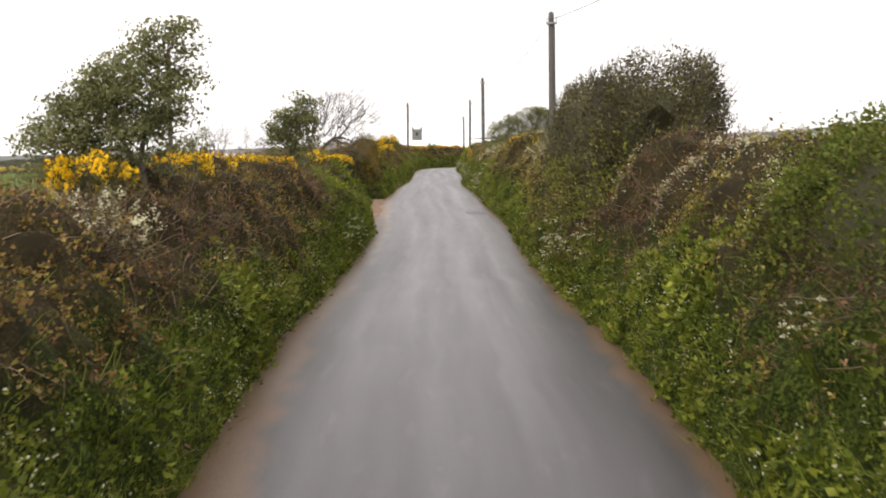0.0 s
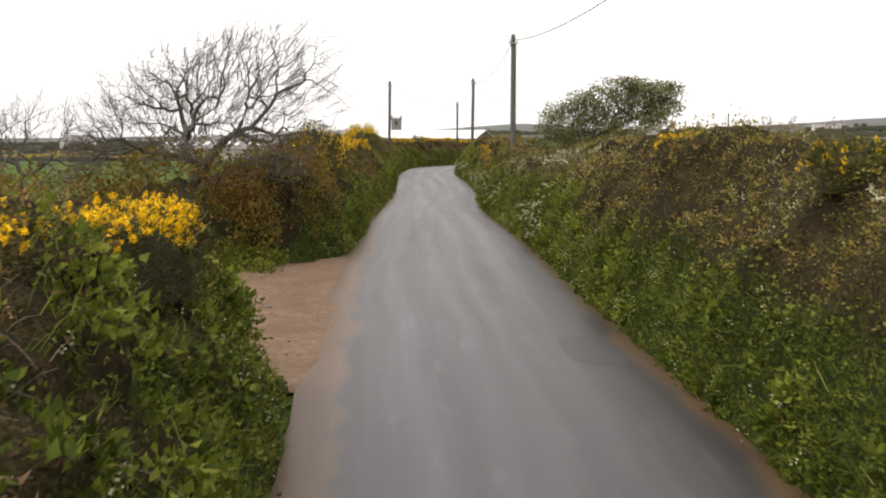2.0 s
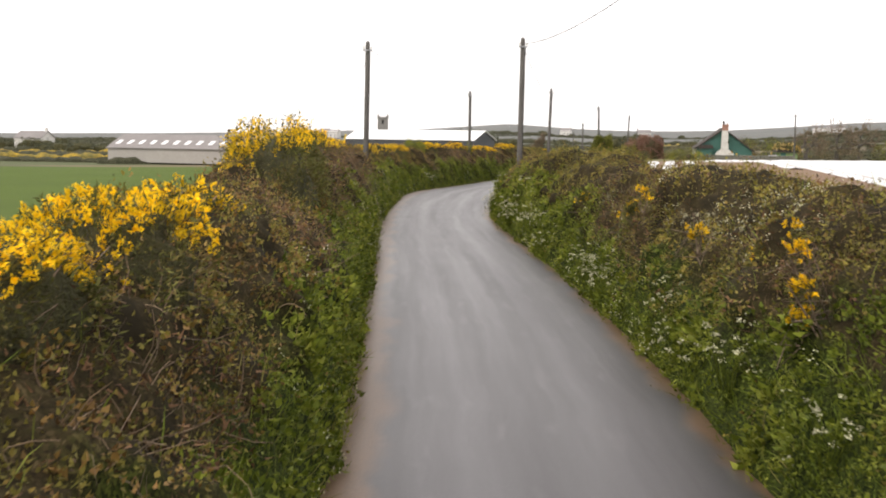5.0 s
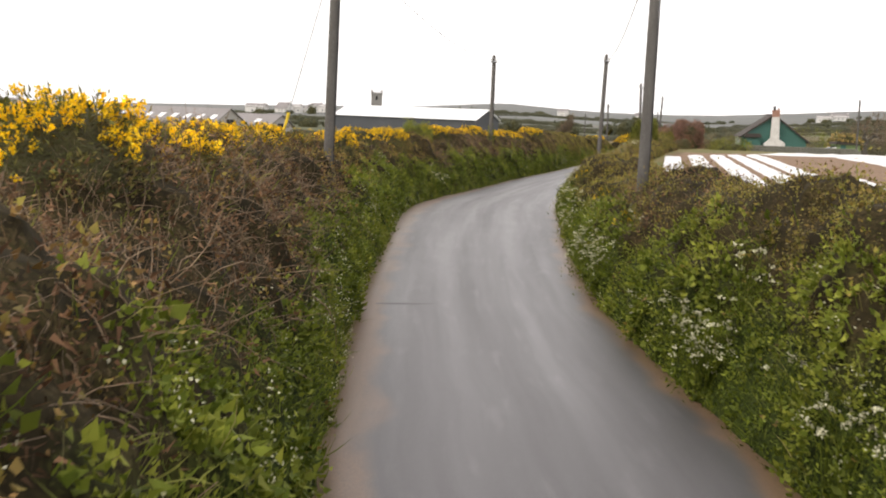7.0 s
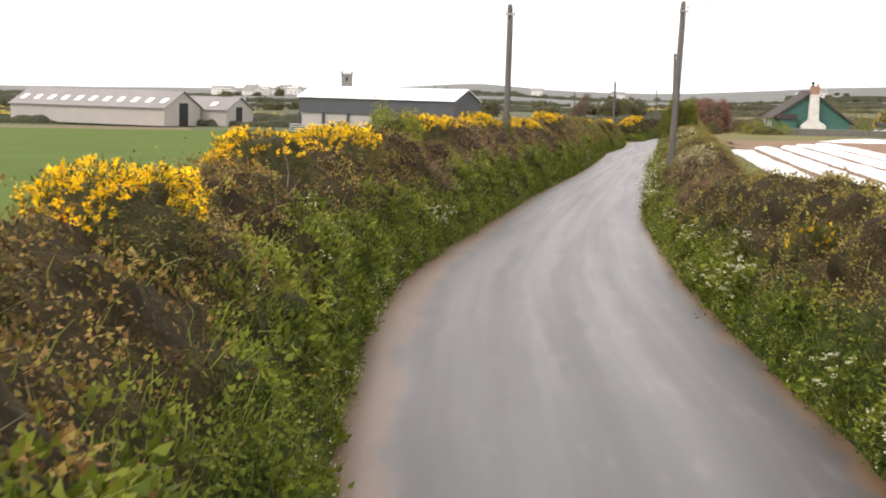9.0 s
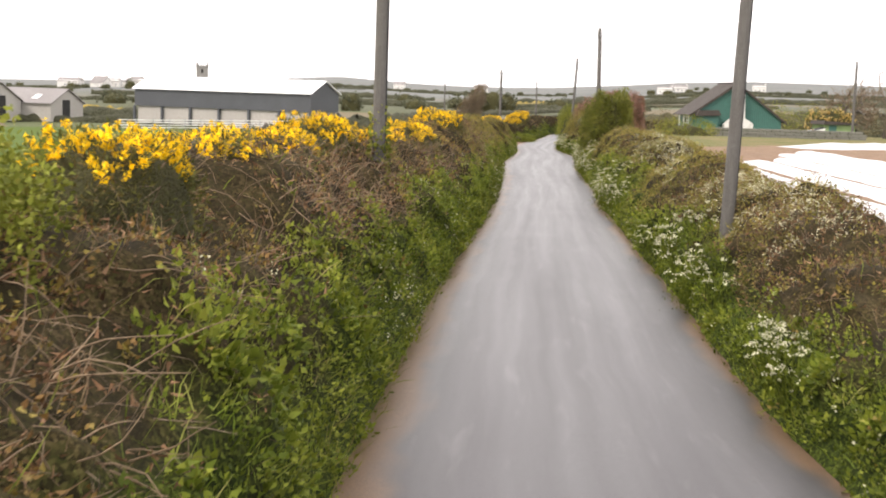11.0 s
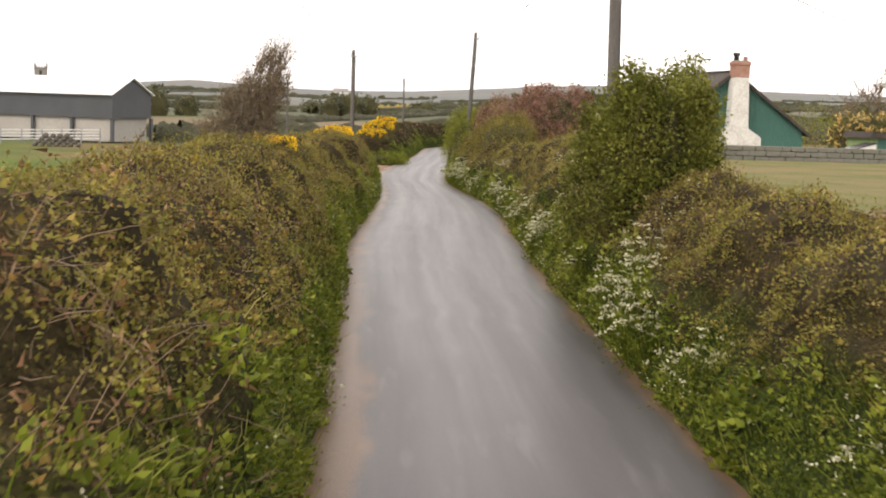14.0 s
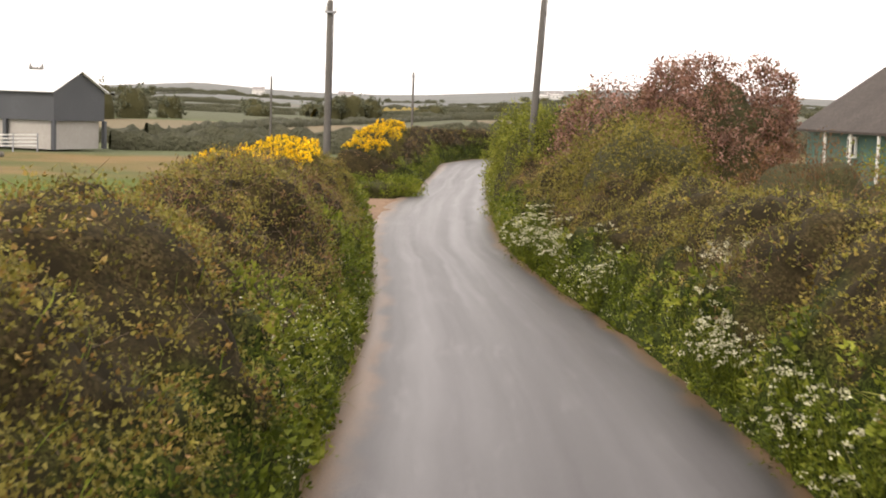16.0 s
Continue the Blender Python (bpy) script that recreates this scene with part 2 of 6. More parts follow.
def undergrowth_shade_material():
    """The mat of dead leaves, stems and moss, painted near-black for shaded gaps between the growth."""
    m = bpy.data.materials.new("undergrowth_and_gap_shade")
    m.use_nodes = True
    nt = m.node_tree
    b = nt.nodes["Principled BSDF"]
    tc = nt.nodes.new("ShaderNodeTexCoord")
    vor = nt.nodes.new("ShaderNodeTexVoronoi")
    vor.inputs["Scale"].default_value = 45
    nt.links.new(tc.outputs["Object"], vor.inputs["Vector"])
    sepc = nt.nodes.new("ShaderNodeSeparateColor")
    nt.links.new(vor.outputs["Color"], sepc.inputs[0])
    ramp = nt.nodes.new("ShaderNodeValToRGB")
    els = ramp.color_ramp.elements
    # near-black browns: the shade between the leaves is put into the colour
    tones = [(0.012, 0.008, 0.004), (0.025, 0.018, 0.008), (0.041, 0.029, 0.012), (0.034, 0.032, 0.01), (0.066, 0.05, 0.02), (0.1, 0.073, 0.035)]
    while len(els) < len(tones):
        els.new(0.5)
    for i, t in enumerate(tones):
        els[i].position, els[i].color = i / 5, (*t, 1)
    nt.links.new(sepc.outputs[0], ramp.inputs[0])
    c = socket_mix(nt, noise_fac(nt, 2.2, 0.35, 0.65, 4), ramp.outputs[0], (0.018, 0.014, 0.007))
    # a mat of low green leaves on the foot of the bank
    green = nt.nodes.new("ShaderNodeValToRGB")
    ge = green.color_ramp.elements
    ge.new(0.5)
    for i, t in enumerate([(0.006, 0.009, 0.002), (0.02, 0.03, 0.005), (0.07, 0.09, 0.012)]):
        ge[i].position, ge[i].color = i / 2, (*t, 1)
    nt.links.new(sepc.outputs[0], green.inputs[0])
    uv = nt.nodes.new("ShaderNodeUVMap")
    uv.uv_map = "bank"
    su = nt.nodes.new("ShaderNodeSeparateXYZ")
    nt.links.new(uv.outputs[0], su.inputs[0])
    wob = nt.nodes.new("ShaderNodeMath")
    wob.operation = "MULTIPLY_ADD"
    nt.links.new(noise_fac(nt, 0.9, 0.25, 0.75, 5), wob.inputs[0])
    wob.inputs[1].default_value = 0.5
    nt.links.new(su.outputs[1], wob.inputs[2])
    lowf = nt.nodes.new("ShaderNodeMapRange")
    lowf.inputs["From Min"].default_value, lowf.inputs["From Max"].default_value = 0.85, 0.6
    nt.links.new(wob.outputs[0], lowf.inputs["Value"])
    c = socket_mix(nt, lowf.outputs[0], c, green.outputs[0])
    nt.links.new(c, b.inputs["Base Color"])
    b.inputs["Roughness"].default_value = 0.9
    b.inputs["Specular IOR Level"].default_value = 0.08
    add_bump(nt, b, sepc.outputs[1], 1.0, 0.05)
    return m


M_ROAD = road_material()
M_GROUND = ground_material()
M_SOIL = surface("red_brown_soil", (0.175, 0.108, 0.066), (0.275, 0.185, 0.118), 0.95, 1.2, (0.125, 0.077, 0.047), 9, 0.6, 0.03)
M_BANK = undergrowth_shade_material()
# dark tones for the bush cores: stems with their shade painted in
M_TANGLE_SHADE = surface("stem_tangle_shade", (0.022, 0.019, 0.009), (0.066, 0.056, 0.025), 0.95, 9, (0.06, 0.062, 0.019), 40, 0.9, 0.03)
M_HERB = leaf_material("verge_herbs", [(0.03, 0.045, 0.007), (0.085, 0.113, 0.014), (0.165, 0.195, 0.025), (0.275, 0.29, 0.045)], 0.5)
M_GRASS = leaf_material("verge_grass", [(0.07, 0.105, 0.012), (0.135, 0.18, 0.022), (0.21, 0.24, 0.044), (0.31, 0.26, 0.1)], 0.55)
M_BRAMBLE = leaf_material("bramble_leaves", [(0.0374, 0.0242, 0.0099), (0.1265, 0.0836, 0.0264), (0.2365, 0.176, 0.0418), (0.2255, 0.2145, 0.0374), (0.341, 0.242, 0.088)], 0.5, 0.25, 0.7)
M_DRY = leaf_material("dry_bramble_leaves", [(0.0403, 0.0213, 0.009), (0.1344, 0.0739, 0.0269), (0.224, 0.1366, 0.0403), (0.2128, 0.1848, 0.037), (0.3248, 0.196, 0.0762)], 0.5, 0.25, 0.7)
M_WOODY = leaf_material("dead_bramble_leaves", [(0.0345, 0.0184, 0.0103), (0.0978, 0.0529, 0.0287), (0.184, 0.1035, 0.0552), (0.2875, 0.184, 0.1092)], 0.8, 0.1, 0.5)
M_DEAD = leaf_material("dry_stalks", [(0.06, 0.038, 0.02), (0.13, 0.085, 0.045), (0.23, 0.165, 0.095)], 0.8, 0.1, 0.5)
M_TWIG = surface("twig_bark", (0.07, 0.047, 0.031), (0.14, 0.098, 0.066), 0.85, 6, (0.25, 0.19, 0.13), 20, 0.2, 0.004)
M_PALEWOOD = surface("cut_stem_wood", (0.18, 0.125, 0.075), (0.3, 0.215, 0.135), 0.85, 6, (0.14, 0.095, 0.06), 20, 0.2, 0.004)
M_ASPHALT_DARK = surface("worn_asphalt_patch", (0.034, 0.031, 0.033), (0.052, 0.048, 0.051), 0.48, 2.5, (0.07, 0.065, 0.068), 40, 0.16, 0.004)
M_BARK = surface("grey_bark", (0.058, 0.049, 0.042), (0.1, 0.088, 0.075), 0.9, 5, (0.14, 0.13, 0.112), 30, 0.5, 0.01)
M_GORSE = leaf_material("gorse_spines", [(0.052, 0.058, 0.017), (0.092, 0.098, 0.026), (0.135, 0.13, 0.036), (0.15, 0.105, 0.043)], 0.6, 0.15)
M_YELLOW = leaf_material("gorse_blossom", [(0.72, 0.42, 0.007), (0.87, 0.56, 0.012), (0.92, 0.66, 0.035)], 0.6, 0.3)
M_WHITE_FL = leaf_material("white_blossom", [(0.46, 0.46, 0.28), (0.60, 0.58, 0.40), (0.72, 0.69, 0.53)], 0.7, 0.3)
M_CREAM = leaf_material("pale_orange_blossom", [(0.50, 0.32, 0.09), (0.66, 0.47, 0.17), (0.72, 0.58, 0.30)], 0.7, 0.3)
M_THORN = leaf_material("thorn_leaves", [(0.078, 0.088, 0.016), (0.15, 0.169, 0.026), (0.221, 0.24, 0.039), (0.273, 0.24, 0.058)], 0.5, 0.3)
M_DTHORN = leaf_material("hawthorn_leaves", [(0.078, 0.086, 0.034), (0.135, 0.145, 0.056), (0.195, 0.205, 0.085), (0.28, 0.27, 0.13)], 0.45, 0.35)
M_HEDGE = leaf_material("hedge_leaves", [(0.085, 0.07, 0.02), (0.145, 0.127, 0.028), (0.2, 0.178, 0.038), (0.265, 0.21, 0.062)], 0.5, 0.3)
M_ELDER = leaf_material("elder_leaves", [(0.052, 0.058, 0.013), (0.108, 0.12, 0.022), (0.165, 0.175, 0.033), (0.235, 0.22, 0.05)], 0.5, 0.3)
M_LUSH = leaf_material("lush_leaves", [(0.034, 0.05, 0.009), (0.078, 0.104, 0.016), (0.128, 0.158, 0.026), (0.19, 0.2, 0.04)], 0.45, 0.35)
M_SLOE = leaf_material("blackthorn_leaves", [(0.035, 0.03, 0.016), (0.075, 0.064, 0.03), (0.12, 0.115, 0.042), (0.19, 0.165, 0.085)], 0.6, 0.2)
M_BUDS = leaf_material("thorn_buds", [(0.1, 0.085, 0.056), (0.163, 0.131, 0.075), (0.2, 0.175, 0.088), (0.25, 0.213, 0.138)], 0.7, 0.2)
M_RUSSET = leaf_material("russet_leaves", [(0.1, 0.054, 0.02), (0.17, 0.085, 0.022), (0.235, 0.15, 0.028), (0.175, 0.155, 0.03), (0.11, 0.12, 0.024)], 0.5, 0.35)
M_PINK = leaf_material("pink_blossom", [(0.085, 0.075, 0.035), (0.13, 0.08, 0.045), (0.22, 0.115, 0.075), (0.38, 0.22, 0.19), (0.13, 0.11, 0.05)], 0.6, 0.3)
M_RUST = leaf_material("rusty_stems", [(0.07, 0.036, 0.018), (0.13, 0.065, 0.03), (0.2, 0.11, 0.05), (0.17, 0.14, 0.05)], 0.7, 0.2)
M_POLE = surface("tarred_pole_wood", (0.105, 0.098, 0.09), (0.175, 0.166, 0.153), 0.85, 2, (0.075, 0.069, 0.062), 30, 0.4, 0.006, stretch=(6, 6, 0.6))
M_WIRE = surface("black_cable", (0.02, 0.02, 0.022), (0.03, 0.03, 0.03), 0.6, 3, bump=0)
M_STEEL = surface("galvanised_steel", (0.30, 0.31, 0.32), (0.42, 0.43, 0.44), 0.5, 4, (0.25, 0.25, 0.26), 30, 0.1, 0.002, 0.6)
M_YGUARD = surface("yellow_guard_plastic", (0.75, 0.50, 0.02), (0.8, 0.58, 0.05), 0.5, 5, bump=0)
M_GREENTIN = surface("green_painted_tin", (0.034, 0.112, 0.092), (0.052, 0.15, 0.125), 0.5, 0.9, (0.042, 0.105, 0.086), 8, 0.1, 0.01)
M_ROOFTIN = surface("dark_felt_roof", (0.055, 0.045, 0.04), (0.085, 0.072, 0.062), 0.9, 1.2, (0.04, 0.034, 0.03), 12, 0.4, 0.02)
M_RENDER = surface("weathered_white_render", (0.62, 0.61, 0.58), (0.42, 0.40, 0.36), 0.85, 1.6, (0.68, 0.67, 0.64), 9, 0.3, 0.01)
M_BRICK = surface("red_chimney_brick", (0.30, 0.14, 0.095), (0.46, 0.31, 0.25), 0.85, 3, (0.24, 0.12, 0.085), 25, 0.3, 0.008)
M_STONE = surface("grey_granite", (0.22, 0.21, 0.20), (0.32, 0.31, 0.29), 0.9, 3, (0.15, 0.15, 0.13), 14, 0.5, 0.02)
M_MOSSTONE = surface("mossy_wall_stone", (0.155, 0.15, 0.13), (0.21, 0.205, 0.18), 0.9, 2, (0.12, 0.12, 0.095), 10, 0.5, 0.02)
M_SHEET = surface("white_crop_sheet", (0.60, 0.61, 0.62), (0.70, 0.70, 0.70), 0.5, 0.8, (0.54, 0.54, 0.54), 5, 0.5, 0.03)
M_WROOF = surface("pale_sheet_roof", (0.74, 0.75, 0.77), (0.80, 0.81, 0.82), 0.35, 0.15, bump=0)
M_DARKCLAD = surface("dark_barn_cladding", (0.06, 0.066, 0.073), (0.085, 0.092, 0.1), 0.6, 0.3, (0.07, 0.072, 0.08), 3, 0.1, 0.02)
M_BLOCK = surface("pale_blockwork", (0.34, 0.325, 0.3), (0.4, 0.38, 0.35), 0.9, 0.3, (0.33, 0.31, 0.285), 3, 0.15, 0.02)
M_FIBRE = surface("grey_fibre_cement", (0.21, 0.195, 0.19), (0.26, 0.245, 0.238), 0.85, 0.25, (0.2, 0.185, 0.18), 2, 0.2, 0.02)
M_SKYLIGHT = surface("clouded_rooflight", (0.68, 0.69, 0.70), (0.76, 0.77, 0.78), 0.4, 0.6, bump=0)
M_DARK = surface("dark_interior", (0.02, 0.02, 0.02), (0.035, 0.033, 0.03), 0.9, 1, bump=0)
M_WPAINT = surface("white_paint", (0.74, 0.74, 0.72), (0.66, 0.66, 0.63), 0.6, 2, bump=0)
M_GLASS = surface("dark_window_glass", (0.03, 0.035, 0.04), (0.05, 0.055, 0.06), 0.1, 1, bump=0)
M_FARTREE = leaf_material("far_tree_leaves", [(0.07, 0.078, 0.052), (0.11, 0.118, 0.075), (0.15, 0.15, 0.095)], 0.8, 0.2, 0.3)
M_FARBANK = surface("far_hedge_leaves", (0.05, 0.055, 0.032), (0.088, 0.088, 0.05), 0.95, 0.5, (0.066, 0.066, 0.04), 2.5, 0.9, 0.6)
M_FARGORSE = surface("far_gorse_bloom", (0.50, 0.32, 0.03), (0.16, 0.14, 0.05), 0.95, 0.25, (0.10, 0.10, 0.04), 1.0, 0.8, 0.4)

# ---------------------------------------------------------------- plan of the lane
# y, x of the left edge, x of the right edge
LANE = [(-11.5, -2.18, 2.42), (0.0, -1.95, 2.42), (9.2, -1.84, 2.37), (17.2, -2.01, 2.3), (23.0, -1.86, 2.07), (32.2, -1.84, 1.84),
        (39.1, -1.98, 1.91), (52.9, -2.42, 1.55), (57.5, -2.32, 1.47), (64.4, -2.27, 1.32), (71.3, -2.15, 1.13), (75.9, -2.07, 1.21)]
LANE += [(82.8, -2.06, 1.44), (89.7, -2.15, 1.5), (96.6, -2.27, 1.38), (103.5, -2.38, 1.26), (109.2, -2.42, 1.15), (113.8, -2.39, 1.21),
         (118.4, -2.28, 1.44), (124.2, -2.05, 1.84), (130.0, -1.84, 2.36), (133.4, -1.63, 2.76), (136.8, -1.15, 3.16), (140.3, -0.43, 3.68)]
LANE += [(144.9, 0.66, 4.37), (149.5, 1.69, 5.18), (156.4, 3.28, 6.78), (162.1, 4.71, 7.99), (171.4, 7.01, 10.18), (179.4, 8.8, 12.08),
         (186.3, 10.29, 13.45), (192.0, 11.5, 14.78), (199.0, 13.11, 16.44), (204.7, 14.37, 17.94), (211.6, 16.22, 19.9), (218.5, 17.94, 21.39)]
LANE += [(224.2, 19.2, 22.31), (230.0, 20.3, 23.34), (236.9, 21.85, 25.18), (245.0, 24.15, 27.48), (251.8, 26.68, 29.55), (258.8, 28.75, 31.51),
         (269.1, 31.85, 35.3), (279.4, 34.84, 39.33), (287.5, 39.1, 44.85), (294.4, 46.0, 54.05), (300.0, 58.0, 68.0)]
LEVEL = [(-12, -0.6), (0, -0.46), (15, -0.23), (29, -0.13), (43, 0.02), (56, 0.17), (70, 0.21), (97, 0.30), (122, 0.29), (135, 0.17),
         (148, 0.04), (162, -0.03), (176, -0.14), (190, -0.29), (203, -0.49), (220, -0.7), (237, -0.86), (276, -1.15), (345, -1.4)]
# hedge height over the road, by y; no height: a gateway
TOP_L = [(-12, 2.3), (10, 2.4), (22, 2.35), (31, 2.3), (38, 2.25), (42, 2.0), (43.4, 0), (53, 0), (54.2, 1.9), (62, 2.2), (77, 2.05), (86, 2.0), (94, 2.4),
         (103, 2.45), (115, 2.35), (124, 2.1), (137, 2.15), (150, 2.3), (160, 2.25), (166, 2.1), (180, 2.35), (192, 2.3), (202, 2.35), (212, 2.2)]
TOP_L += [(230, 2.05), (235, 1.9), (237, 0), (247.5, 0), (249, 1.7), (262, 2.1), (300, 2.1)]
TOP_R = [(-12, 2.7), (13, 2.75), (19, 2.5), (32, 2.8), (38, 2.65), (44, 2.75), (51, 2.75), (57, 2.5), (62, 2.2), (66, 1.98), (71, 1.92), (75, 2.12), (79, 2.5), (84, 2.42), (91, 2.22), (98, 2.2), (106, 2.4),
         (114, 2.05), (120, 1.6), (131, 2.0), (137, 1.85), (142, 1.45), (150, 1.25), (160, 1.72), (166, 1.84), (172, 1.88), (180, 2.0), (197, 2.1), (203, 2.35)]
TOP_R += [(213.5, 2.42), (216.5, 2.12), (221, 2.1), (226, 2.02), (230, 2.0), (245, 2.1), (262, 1.8), (300, 1.8)]
A_LANE, A_LEVEL, A_TL, A_TR = (np.array(q, float) for q in (LANE, LEVEL, TOP_L, TOP_R))


def smooth_table(ys, vals, step=0.5, width=5):
    g = np.arange(ys[0], ys[-1] + step, step)
    v = np.interp(g, ys, vals)
    k = np.hanning(width * 2 + 3)
    k /= k.sum()
    pad = len(k) // 2
    return g, np.convolve(np.pad(v, pad, mode="edge"), k, mode="valid")


# how far the growth really lets the asphalt show: y, shift of the left edge, shift of the right edge
EDGE = np.array([(-12, -0.1, -0.2), (20, -0.18, -0.2), (28, -0.14, -0.2), (34, -0.05, -0.05), (50, -0.1, -0.12), (60, -0.15, -0.06), (67, -0.25, -0.13), (73, -0.3, -0.18), (80, -0.16, -0.2),
                 (100, -0.1, -0.14), (112, -0.06, -0.12), (120, 0.0, 0.02), (126, -0.08, 0.2), (136, 0.0, 0.16), (150, -0.04, 0.12), (165, -0.06, 0.08), (174, 0.0, -0.1), (180, 0.02, 0.05),
                 (187, 0.05, 0.2), (196, 0.0, 0.2), (201, -0.18, 0.22), (210, -0.22, 0.12), (225, 0.0, 0.0), (300, 0.0, 0.0)], float)
G_Y, G_L = smooth_table(A_LANE[:, 0], A_LANE[:, 1])
_, G_R = smooth_table(A_LANE[:, 0], A_LANE[:, 2])
G_L, G_R = G_L + np.interp(G_Y, EDGE[:, 0], EDGE[:, 1]), G_R + np.interp(G_Y, EDGE[:, 0], EDGE[:, 2])
G_ZY, G_Z = smooth_table(A_LEVEL[:, 0], A_LEVEL[:, 1], 1.0, 8)


def lane_left(y):
    return np.interp(y, G_Y, G_L)


def lane_right(y):
    return np.interp(y, G_Y, G_R)


def road_z(y):
    return np.interp(y, G_ZY, G_Z)


def vnoise(x, y, seed=0):
    """Cheap smooth value noise on arrays, about -1 to 1."""
    xi, yi = np.floor(x).astype(int), np.floor(y).astype(int)
    fx, fy = x - xi, y - yi
    fx, fy = fx * fx * (3 - 2 * fx), fy * fy * (3 - 2 * fy)

    def h(a, b):
        n = (a * 374761393 + b * 668265263 + seed * 974634777) & 0x7FFFFFFF
        n = ((n ^ (n >> 13)) * 1274126177) & 0x7FFFFFFF
        return ((n ^ (n >> 16)) & 0xFFFF) / 32767.5 - 1.0
    return (h(xi, yi) * (1 - fx) + h(xi + 1, yi) * fx) * (1 - fy) + (h(xi, yi + 1) * (1 - fx) + h(xi + 1, yi + 1) * fx) * fy


# skyline: degrees to the right of +y, degrees above the level
SKYLINE = np.array([(-180, 0.2), (-60, 0.0), (-22, -0.25), (-10, 0.02), (-4, 0.2), (0, 0.3), (4.5, 0.62), (8, 0.42), (12, 0.36), (16, 0.5), (21, 1.0), (25, 0.97), (32, 0.8), (60, 0.6), (180, 0.2)])


def smoothstep(a, b, v):
    q = np.clip((v - a) / (b - a), 0, 1)
    return q * q * (3 - 2 * q)


def ground_z(x, y):
    x, y = np.asarray(x, float), np.asarray(y, float)
    yy = np.clip(y, -12, 299)
    l, r, rz = lane_left(yy), lane_right(yy), road_z(yy)
    left = 0.75 - 3.9 * smoothstep(120, 345, y) - 0.012 * np.clip(-x - 8, 0, 60)
    right = np.interp(y, [-40, 60, 120, 180, 232, 260, 330], [0.6, 0.7, 0.92, 0.92, 0.55, 0.0, -1.2]) + 0 * x
    wl_, wr_ = smoothstep(0.5, 3.2, l - x), smoothstep(0.5, 3.2, x - r)
    z = np.where(x < (l + r) / 2, (rz - 0.12) * (1 - wl_) + left * wl_, (rz - 0.12) * (1 - wr_) + right * wr_)
    # gateways slope gently
    for y0, y1, reach in ((43, 55.8, 9.0), (237, 247.5, 12.0)):
        wg = smoothstep(y0 - 1, y0 + 0.5, y) * (1 - smoothstep(y1 - 0.5, y1 + 1, y)) * (x < (l + r) / 2)
        ramp = rz - 0.06 + (left - rz) * smoothstep(1.0, reach, l - x)
        z = z * (1 - wg) + np.minimum(ramp, ramp) * wg
    # far land rises to the skyline
    dx, dy = x - 0.0, y - 150.0
    rad, bear = np.hypot(dx, dy), np.degrees(np.arctan2(dx, dy))
    goal = 3.0 + 2600 * np.tan(np.radians(np.interp(bear, SKYLINE[:, 0], SKYLINE[:, 1])))
    f = np.clip((rad - 230) / 2370, 0, 1.0)
    far = -2.4 + (goal + 2.4) * f ** 1.15 + 1.2 * smoothstep(250, 600, rad) * vnoise(x / 170, y / 170, 3)
    w = smoothstep(190, 300, rad)
    return z * (1 - w) + far * w


# ---------------------------------------------------------------- mesh helpers
def mesh_object(name, verts, faces_list, material, parent=None, label="", category="", group="", kind="", smooth=False, where=None):
    """verts: (n, 3); faces_list: arrays of indices, each (m, 3) or (m, 4)."""
    verts = np.ascontiguousarray(verts, np.float32)
    me = bpy.data.meshes.new(name)
    me.vertices.add(len(verts))
    me.vertices.foreach_set("co", verts.ravel())
    loops = np.concatenate([f.ravel() for f in faces_list]).astype(np.int32)
    sizes = np.concatenate([np.full(len(f), f.shape[1], np.int32) for f in faces_list])
    me.loops.add(len(loops))
    me.loops.foreach_set("vertex_index", loops)
    me.polygons.add(len(sizes))
    me.polygons.foreach_set("loop_start", np.concatenate([[0], np.cumsum(sizes)[:-1]]).astype(np.int32))
    if smooth:
        me.polygons.foreach_set("use_smooth", np.ones(len(sizes), bool))
    me.update(calc_edges=True)
    me.materials.append(material)
    ob = new(name, me)
    if parent is not None:
        ob.parent = parent
    if where is not None:
        ob.location = where
    return tagged(ob, label, category, group, kind)


def part(name, bm, material, parent, label=""):
    me = bpy.data.meshes.new(name)
    bm.to_mesh(me)
    bm.free()
    me.materials.append(material)
    ob = new(name, me)
    ob.parent = parent
    return tagged(ob, label)


def thing(name, where, label, category, group="", kind=""):
    ob = new(name)
    ob.empty_display_size = 0.2
    ob.location = where
    return tagged(ob, label, category, group, kind)


def box_bm(boxes, bevel=0.0):
    """boxes: rows of (x0, y0, z0, x1, y1, z1)."""
    bm = bmesh.new()
    for x0, y0, z0, x1, y1, z1 in boxes:
        m = Matrix.Translation(((x0 + x1) / 2, (y0 + y1) / 2, (z0 + z1) / 2)) @ Matrix.Diagonal((x1 - x0, y1 - y0, z1 - z0, 1))
        bmesh.ops.create_cube(bm, size=1, matrix=m)
    if bevel:
        bmesh.ops.bevel(bm, geom=bm.edges[:], offset=bevel, segments=1, affect="EDGES")
    return bm


def grid_faces(n, m):
    i = np.arange(n - 1)[:, None] * m + np.arange(m - 1)[None]
    return np.stack([i, i + 1, i + m + 1, i + m], -1).reshape(-1, 4)


